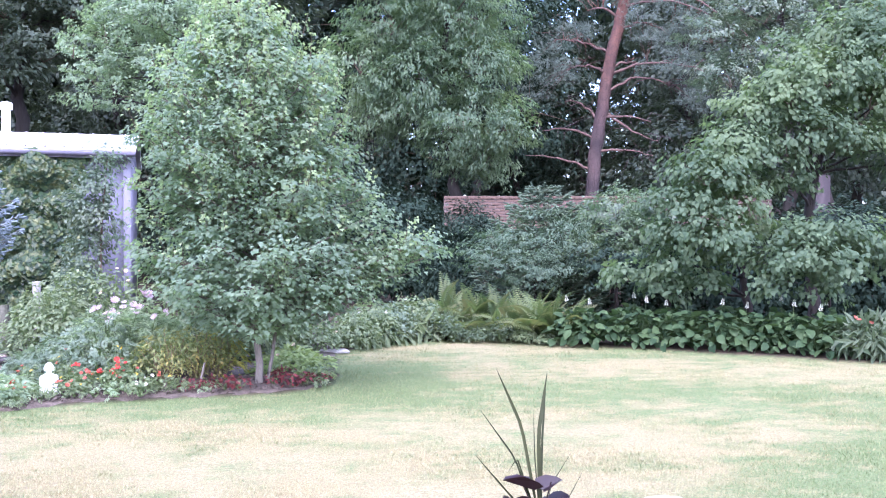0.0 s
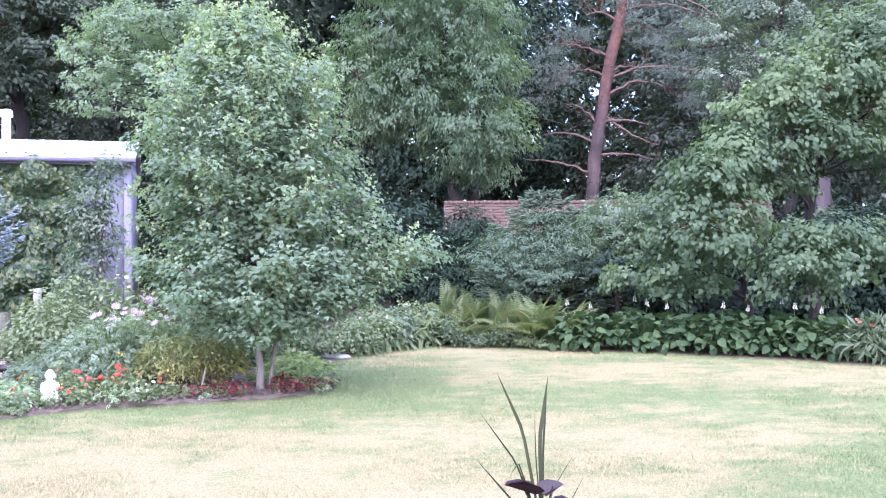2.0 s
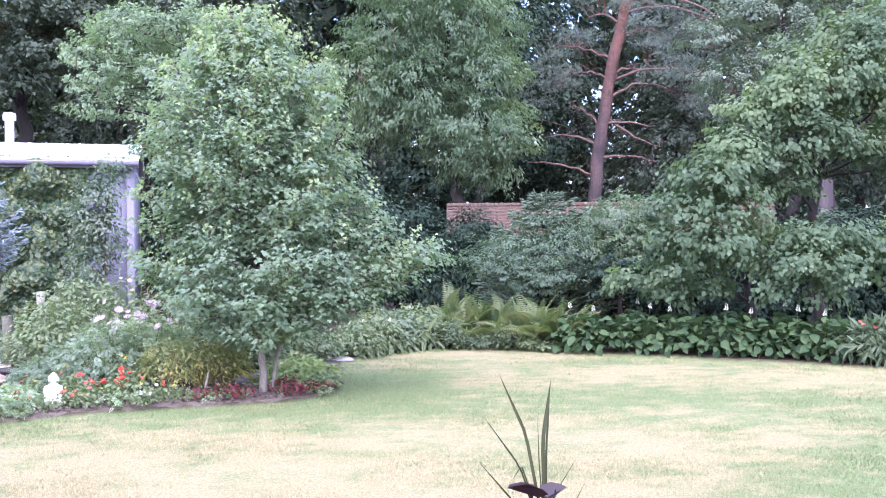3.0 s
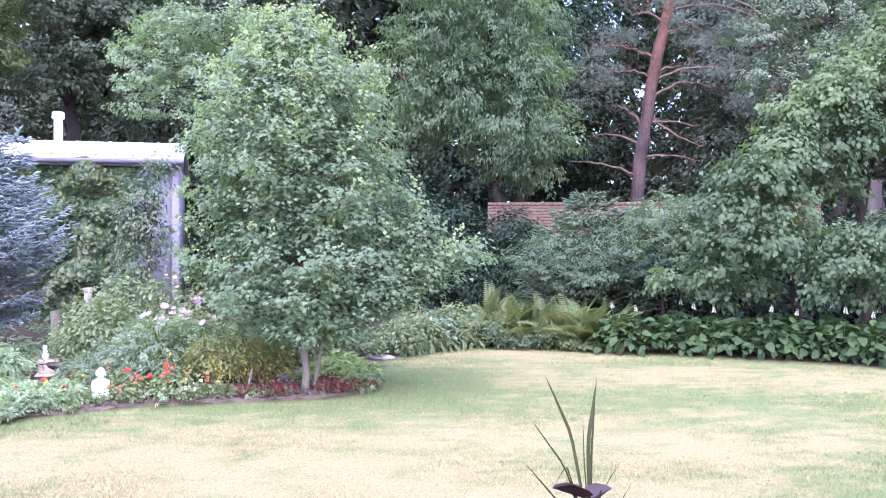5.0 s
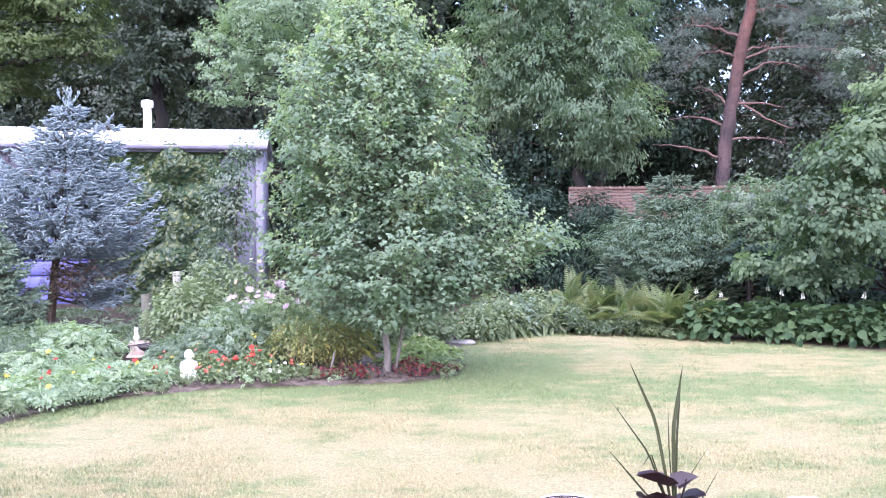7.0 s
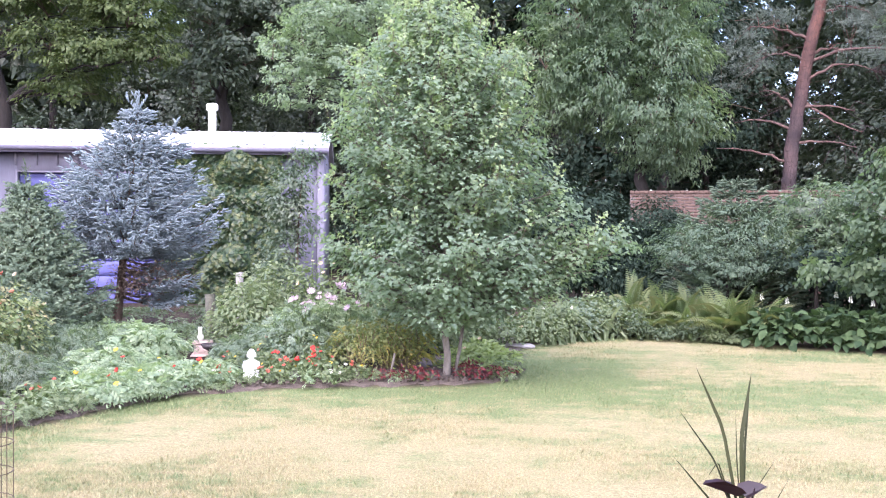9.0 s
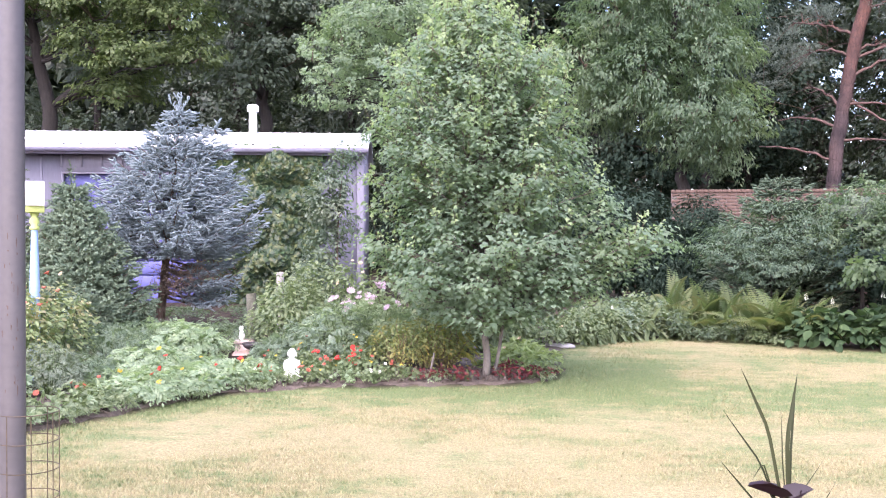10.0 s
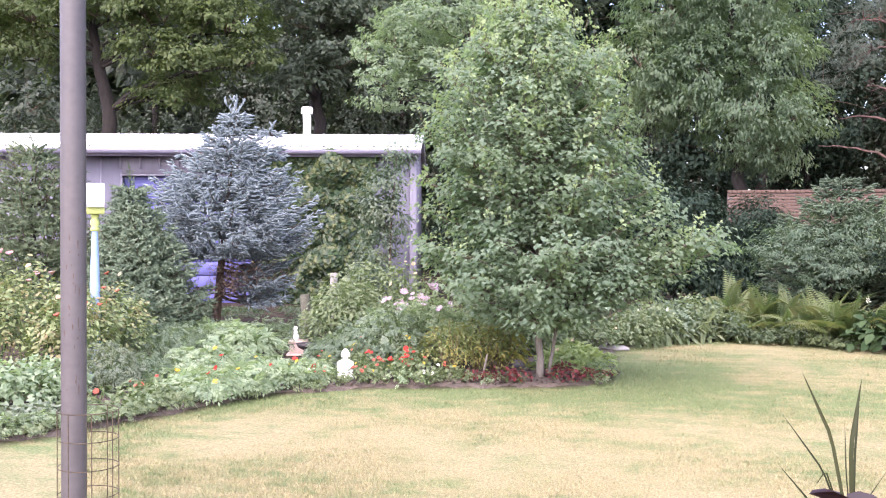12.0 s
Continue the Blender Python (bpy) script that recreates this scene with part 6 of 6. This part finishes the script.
# ---- birdhouse on a painted post ----
reseed(33)
hx, hy, _ = (-6.05, 8.31, 0.99)
bird = thing("birdhouse", "white-roofed birdhouse on a turned lime and pale blue post", "birdhouse", m=pose(hx, hy, 0, 0, 0, 36))
part("post", [lathe([(0.05, 0.0), (0.05, 0.85), (0.042, 1.15), (0.029, 1.5)], 14)], BIRD_BLUE, bird, "pale blue tapered post", smooth=True)
part("neck", [lathe([(0.033, 1.5), (0.045, 1.51), (0.045, 1.53), (0.03, 1.545), (0.048, 1.58), (0.04, 1.61), (0.028, 1.63), (0.04, 1.645), (0.04, 1.67), (0.0, 1.67)], 14)], BIRD_LIME, bird, "lime turned neck", smooth=True)
part("floor", [box(-0.09, -0.09, 1.67, 0.09, 0.09, 1.735, 0.004)], BIRD_LIME, bird, "lime floor board")
part("box", [box(-0.085, -0.08, 1.735, 0.085, 0.08, 1.9)], BIRD_WHITE, bird)
rv = np.array([(-0.089, -0.13, 1.735), (0.089, -0.13, 1.735), (0.089, 0, 1.975), (-0.089, 0, 1.975), (-0.089, 0.13, 1.735), (0.089, 0.13, 1.735), (-0.089, -0.115, 1.735), (0.089, -0.115, 1.735), (0.089, 0, 1.945), (-0.089, 0, 1.945), (-0.089, 0.115, 1.735), (0.089, 0.115, 1.735)])
part("roof", [(rv, np.array([(0, 1, 2, 3), (3, 2, 5, 4), (6, 9, 8, 7), (9, 10, 11, 8), (0, 6, 7, 1), (4, 5, 11, 10)])), (rv, np.array([(0, 3, 9, 6), (3, 4, 10, 9), (1, 7, 8, 2), (2, 8, 11, 5)]))], BIRD_WHITE, bird, "white pitched roof")

# ---- grey pole with a wire guard ----
qx, qy, _ = (-2.97, 3.89, 0.64)
pole = thing("pole", "dark grey painted round metal post, chipped and worn", "post", m=pose(qx, qy, 0))
part("shaft", [lathe([(0.057, 0.0), (0.057, 3.4)], 28)], POLE_PAINT, pole, smooth=True)
flecks = []
for _ in range(34):
    a, z = -0.5 - 1.5 * rng.random() ** 2, 0.75 + 0.85 * rng.random()
    h, w = 0.004 + 0.03 * rng.random() ** 3, rng.uniform(0.015, 0.06)
    flecks.append(([(0.0576 * math.cos(a + s * w * q), 0.0576 * math.sin(a + s * w * q), z + v * h) for s, v, q in ((-1, -0.6, 0.6), (1, -1, 0.5), (1, 0.5, 1), (-1, 1, 0.7))], [(0, 1, 2, 3)]))
part("worn_chip", flecks, CHIP, pole, "bare rusty chips in the paint", kind="stuff")
gx_, gy_, _ = (-2.918, 3.925, 0.62)
guard = thing("wire_guard", "rusty round wire guard standing about the post", "wire guard", m=pose(gx_, gy_, 0))
GR, GT = 0.136, 0.662
for i in range(5):
    z = GT - i * 0.13
    ring = [(GR * math.cos(a), GR * math.sin(a), z) for a in np.linspace(0, 2 * np.pi, 33)[:-1]]
    part("ring", [tube(ring, 0.0024, 5, closed=True)], WIRE, guard)
for i in range(8):
    a = 2 * math.pi * i / 8 - 0.05
    part("upright", [tube([(GR * math.cos(a), GR * math.sin(a), 0), (GR * math.cos(a), GR * math.sin(a), GT)], 0.0024, 5)], WIRE, guard)

# ---- pots on the near edge, one with a spike plant ----
reseed(34)


def pot(label, place, radius, height):
    p = thing("flower_pot", label, "flower pot", "pots at the near edge", pose(*place, 0))
    part("body", [lathe([(radius * 0.66, 0), (radius * 0.7, 0.01), (radius * 0.96, height - 0.02), (radius * 0.97, height - 0.01)], 28)], POT, p, smooth=True)
    part("rim", [lathe([(radius * 0.95, height - 0.014), (radius * 1.0, height - 0.012), (radius * 1.015, height - 0.006), (radius, height), (radius * 0.975, height), (radius * 0.965, height - 0.006)], 28)], POT_RIM, p, "pale glazed rim", smooth=True)
    part("lining", [lathe([(radius * 0.965, height - 0.006), (radius * 0.93, height - 0.07)], 28)], POT_SOIL, p, smooth=True)
    part("soil", [blob((0, 0, height - 0.035), (radius * 0.95, radius * 0.93, 0.02), 0.02)], POT_SOIL, p)
    return p


p1, p2, p3 = (-0.03, 4.01, 0.38), (0.41, 4.06, 0.32), (0.96, 4.12, 0.37)
pot("grey-violet glazed pot with a pale rim", p1[:2], 0.118, p1[2])
pot("grey-violet glazed pot holding a spike plant", p2[:2], 0.14, p2[2])
pot("grey-violet glazed pot with a pale rim", p3[:2], 0.115, p3[2])
spike = thing("spike_plant", "upright spike plant with stiff green blades in a pot", "plant", m=pose(p2[0], p2[1], p2[2] - 0.04))
ROOT = np.array((p2[0], p2[1], p2[2] - 0.04))


def blade(tips, width):
    """A stiff sword leaf through the given places."""
    p = np.array(tips, float) - ROOT
    p = np.concatenate([[[0.0, 0, 0]], p])
    s = np.linspace(0, 1, 12)
    p = np.stack([np.interp(s, np.linspace(0, 1, len(p)), p[:, k]) for k in range(3)], 1)
    w = width * np.clip(np.minimum(0.55 + 1.6 * s, 2.2 * (1 - s) ** 0.75), 0.02, 1)
    side = unit(np.cross(np.gradient(p, axis=0), [0, 1.0, 0.15]))
    v = np.concatenate([p - side * w[:, None] / 2, p + [0, 0.004, 0], p + side * w[:, None] / 2])
    f = [(r * 12 + i, (r + 1) * 12 + i, (r + 1) * 12 + i + 1, r * 12 + i + 1) for r in (0, 1) for i in range(11)]
    part("blade", [(v, np.array(f))], SPIKE_LEAF, spike, smooth=True)


blade([(0.33, 4.06, 0.71), (0.22, 4.05, 0.96)], 0.0132)
blade([(0.40, 4.05, 0.68), (0.44, 4.08, 0.94)], 0.0165)
blade([(0.42, 4.10, 0.64), (0.44, 4.13, 0.89)], 0.0092)
blade([(0.30, 4.05, 0.58), (0.15, 4.04, 0.79)], 0.0073)
blade([(0.27, 4.02, 0.44), (0.13, 3.98, 0.61)], 0.0079)
blade([(0.39, 4.11, 0.57), (0.39, 4.17, 0.76)], 0.0053)
blade([(0.47, 4.17, 0.44), (0.56, 4.23, 0.56)], 0.0046)
blade([(0.54, 4.18, 0.37), (0.61, 4.24, 0.47)], 0.0046)
blade([(0.35, 4.06, 0.46), (0.31, 4.05, 0.58), (0.27, 4.03, 0.52)], 0.0066)
begonia = thing("purple_begonia", "plant with glossy dark purple leaves round the spike plant", "plant", m=pose(p2[0], p2[1], p2[2] - 0.04))
for (lx, ly, lz), s, a in (((0.32, 3.98, 0.5), 0.14, 100), ((0.45, 4.02, 0.485), 0.1, -60), ((0.48, 4.02, 0.42), 0.09, -110), ((0.29, 3.95, 0.43), 0.11, 140), ((0.36, 3.94, 0.42), 0.09, 10), ((0.47, 4.12, 0.37), 0.1, -30)):
    v, f = ROUND
    g = np.array([(x * (1 + 0.1 * math.sin(y * 9)), y, z + 0.05 * math.sin(x * 14)) for x, y, z in v]) * [1.05, 1, 1]
    leaf = part("leaf", [(g, f)], PURPLE_LEAF, begonia, "dark purple veined leaf", smooth=True)
    leaf.matrix_basis = pose(lx - ROOT[0], ly - ROOT[1], lz - ROOT[2], 35, 10, a) @ Matrix.Scale(s, 4) @ pose(0, -0.5, 0)
    part("stalk", [tube(bend((0, 0, 0.0), (lx - ROOT[0], ly - ROOT[1], lz - ROOT[2]), 0.01, 5), 0.003, 5)], PURPLE_LEAF, begonia)

# ---- far border: low plants, ferns, hostas, daylilies ----
reseed(35)
for bx, by, bz in ((-1.26, 13.01, 0), (-1.01, 13.42, 0), (-0.76, 13.85, 0), (-0.49, 14.16, 0), (-0.20, 14.32, 0), (-1.19, 14.16, 0), (-0.72, 14.65, 0)):
    herb("border_perennial", "mid-green leafy border plant with a few white flowers", (bx, by, 0.03), rng.uniform(0.4, 0.66), 0.4, HERB_MID if rng.random() < 0.6 else HERB_BLUE, OVAL, 900, 0.062, blooms=((DAISY_WHITE, PETAL_WHITE, 1, 0.055, 1.0),), group="perennials of the far border")


for bx, by, bz in ((-0.24, 13.93, 0), (0.13, 13.71, 0), (0.49, 13.71, 0), (0.84, 13.63, 0), (1.16, 13.56, 0), (1.46, 13.42, 0), (0.34, 14.40, 0), (1.06, 14.40, 0)):
    herb("border_perennial", "low light green leafy plant between the ferns", (bx, by + 0.12, 0.03), rng.uniform(0.12, 0.38), rng.uniform(0.14, 0.26), HERB_MID if rng.random() < 0.5 else HERB_DARK, OVAL, 380, 0.055, group="perennials of the far border")


def frond_mesh(arch, side):
    """An arching fern frond one long, with paired leaflets."""
    chunks, pos, tip = [], [], []
    s = np.linspace(0, 1, 9)
    p = np.stack([side * s ** 2, (0.5 + arch) * s ** 1.4, 0.95 * s - arch * 1.5 * s ** 3], 1)
    chunks.append(tube(p, np.linspace(0.008, 0.002, 9), 4))
    for q in np.linspace(0.06, 0.99, 25):
        b = np.array([np.interp(q, s, p[:, k]) for k in range(3)])
        for sgn in (-1, 1):
            pos.append(b)
            tip.append((sgn, 0.35, 0.1, 0.15 * math.sin(math.pi * min(1, q * 0.86 + 0.12)) + 0.015))
    tip = np.array(tip)
    chunks.append(scatter(SLIM, np.array(pos), np.tile([0.0, -0.6, 0.8], (len(pos), 1)), tip[:, :3], tip[:, 3]))
    me = make_mesh("frond", chunks)
    me.materials.append(FERN_LEAF)
    return me


fronds = [frond_mesh(a, b) for a, b in ((0.12, 0.12), (0.24, -0.1), (0.32, 0.2), (0.05, -0.18))]
ferns = []
for k, (bx, by, bz) in enumerate(((-0.12, 14.65, 0), (0.18, 14.40, 0), (0.49, 14.56, 0), (0.79, 14.16, 0), (1.10, 14.08, 0), (1.36, 13.85, 0), (1.60, 13.63, 0), (0.05, 15.35, 0), (0.69, 15.26, 0), (1.31, 14.90, 0))):
    at = pose(bx, by, 0.03, 0, 0, rng.uniform(0, 360)) @ Matrix.Scale(rng.uniform(0.72, 0.98), 4)
    if k > 3:
        copied = copy_thing(ferns[k % 4], at)
        copied.scale = at.to_scale()
        continue
    fern = thing("fern", "arching olive-green ostrich fern in the far border", "fern", "ferns of the far border", at)
    for i in range(24):
        ob = part("frond", fronds[rng.integers(0, 4)], FERN_LEAF, fern)
        ob.matrix_basis = pose(0, 0, 0, rng.uniform(-30, 30), rng.uniform(-25, 25), rng.uniform(0, 360)) @ Matrix.Scale(rng.uniform(0.6, 1.05), 4)
    ferns.append(fern)


def hosta_leaf_mesh():
    """A broad ribbed leaf one long."""
    n, m = 6, 5
    v = []
    for i in range(n):
        s = i / (n - 1)
        w = 0.34 * math.sin(math.pi * min(1.0, s ** 0.72)) ** 0.8 + 0.004
        for j in range(m):
            u = j / (m - 1) * 2 - 1
            v.append((u * w, s, 0.1 * abs(u) * w * 2 + 0.02 * math.cos(u * 9) * (1 - s) - 0.26 * s * s + 0.16 * s))
    f = [(i * m + j, i * m + j + 1, (i + 1) * m + j + 1, (i + 1) * m + j) for i in range(n - 1) for j in range(m - 1)]
    me = make_mesh("leaf", [(np.array(v), np.array(f))], True)
    me.materials.append(HOSTA_LEAF)
    return me


hosta_leaf = hosta_leaf_mesh()
spire = make_mesh("flower_spike", [tube([(0, 0, 0), (0.02, 0, 0.5), (0.05, 0, 1.0)], [0.006, 0.005, 0.002], 4)])
spire.materials.append(STEM_GREEN)
bell_a = np.arange(16) * 2.4
bell_out = np.stack([np.cos(bell_a), np.sin(bell_a), np.full(16, -0.35)], 1)
bell = make_mesh("bell", [scatter(OVAL, bell_out * [0.004, 0.004, 0] + np.array([0, 0, 0.0045]) * np.arange(16)[:, None], np.stack([-np.sin(bell_a), np.cos(bell_a), np.full(16, 0.3)], 1), bell_out, np.linspace(0.03, 0.012, 16))])
bell.materials.append(PETAL_WHITE)
hostas = []
for k, (bx, by, bz) in enumerate(((1.77, 13.42, 0), (2.06, 13.28, 0), (2.41, 13.28, 0), (2.73, 13.15, 0), (3.05, 13.01, 0), (3.35, 12.88, 0), (3.62, 12.63, 0), (3.91, 12.50, 0), (4.20, 12.38, 0), (4.48, 12.27, 0), (4.72, 12.04, 0), (4.95, 11.92, 0), (2.78, 14.16, 0), (3.45, 13.85, 0), (4.09, 13.56, 0), (4.70, 13.28, 0), (5.21, 13.01, 0), (5.61, 12.63, 0))):
    at = pose(bx, by + 0.05 * max(0.0, bx - 1.5), 0.03, 0, 0, rng.uniform(0, 360))
    if k < 3:
        h = thing("hosta", "broad-leaved green hosta clump with white flower spikes", "hosta", "hostas of the far border", at)
        stalks = []
        for i in range(105):
            ring = i / 105
            ob = part("leaf", hosta_leaf, HOSTA_LEAF, h)
            a = i * 137.5
            r, z = 0.05 + 0.34 * ring * rng.uniform(0.6, 1.0), max(0.08, 0.43 - 0.34 * ring ** 1.4 + rng.uniform(-0.1, 0.06))
            ob.matrix_basis = pose(r * math.sin(radians(-a)), r * math.cos(radians(a)), z, rng.uniform(-30, 40) - 45 * ring, rng.uniform(-45, 45), a + rng.uniform(-60, 60)) @ Matrix.Scale(rng.uniform(0.085, 0.175), 4)
            stalks.append(tube(bend((0, 0, 0), (r * math.sin(radians(-a)), r * math.cos(radians(a)), z), 0.03, 4), 0.004, 3))
        part("leaf_stalk", stalks, HOSTA_LEAF, h, kind="stuff")
        for i in range((1, 1, 0)[k]):
            a = rng.uniform(0, 360)
            st = part("flower_spike", spire, STEM_GREEN, h)
            st.matrix_basis = pose(0, 0, 0.2, rng.uniform(-8, 8), rng.uniform(-8, 8), a) @ Matrix.Scale(rng.uniform(0.38, 0.54), 4)
            bl = part("bell", bell, PETAL_WHITE, st, "white bell flowers", kind="stuff")
            bl.matrix_basis = pose(0.045, 0, 0.84) @ Matrix.Scale(2.4, 4)
        hostas.append(h)
    else:
        copy_thing(hostas[k % 3], at)
for (bx, by, bz) in ((5.12, 11.76, 0), (5.36, 11.76, 0), (5.55, 11.65, 0)):
    day = herb("daylily", "grassy daylily clump with salmon-pink flowers", (bx, by, 0.03), 0.5, 0.28, HERB_DARK, NARROW, 300, 0.2, category="flower", stems=12, blooms=((ROSE_ORANGE, PETAL_ORANGE, 3, 0.075, 1.0),), group="daylilies of the far border", up=0.2)
for bx, by, h in ((-1.15, 13.2, 0.3), (-0.95, 13.5, 0.36), (-0.72, 13.85, 0.34), (-0.4, 14.05, 0.42), (-0.05, 14.25, 0.36), (0.3, 14.3, 0.3), (0.7, 14.3, 0.34), (1.1, 14.1, 0.28)):
    herb("daylily", "arching grassy daylily leaves at the lawn's edge", (bx, by, 0.02), h, 0.26, HERB_MID, NARROW, 150, 0.24, category="plant", stems=6, group="grassy clumps of the far border", up=0.2)
paver = tagged(part("stepping_stone", [box(-0.2, -0.13, 0.0, 0.2, 0.13, 0.05, 0.02)], STONE), "pale flat stepping stone at the lawn's corner", "stone")
paver.matrix_basis = pose(-1.43, 12.57, 0, 0, 0, 20)
rock = tagged(part("rock", [blob((0, 0, 0.12), (0.1, 0.08, 0.14), 0.05)], STONE), "upright grey rock at the bed's back corner", "stone")
rock.matrix_basis = pose(-1.6, 12.75, 0)

# ---- bricks of the far wall ----
reseed(36)
brick = make_mesh("brick", [box(-0.1, 0, 0, 0.1, 0.03, 0.062, 0.004)])
brick.materials.append(BRICK)
z, row, joined = 0.0, 0, []
made = 0
while z < BRICK_TOP - 0.07:
    for bx in np.arange(0.13 + 0.105 * (row % 2), 7.9, 0.21):
        if z > 1.35 and bx < 4.6 and made < 300 + 0 * row and z > BRICK_TOP - 0.07 - 0.074 * 14:
            ob = part("brick", brick, BRICK, brick_wall)
            ob.matrix_basis = pose(bx, WALL_Y - 0.002 + rng.uniform(-0.003, 0.003), z)
            made += 1
        else:
            joined.append((bx, z))
    z += 0.074
    row += 1
bv, bf = box(-0.1, 0, 0, 0.1, 0.03, 0.062)
off = np.array([(a, WALL_Y, b) for a, b in joined])
part("brickwork", [((bv[None] + off[:, None]).reshape(-1, 3), (bf[None] + (np.arange(len(off)) * len(bv))[:, None, None]).reshape(-1, 3))], BRICK, brick_wall)["kind"] = "stuff"
coping = make_mesh("coping_brick", [box(-0.05, -0.02, 0, 0.05, 0.26, 0.07, 0.004)])
coping.materials.append(BRICK)
for bx in np.arange(0.07, 8.0, 0.106):
    part("coping_brick", coping, BRICK, brick_wall).matrix_basis = pose(bx, WALL_Y - 0.005, BRICK_TOP - 0.07)
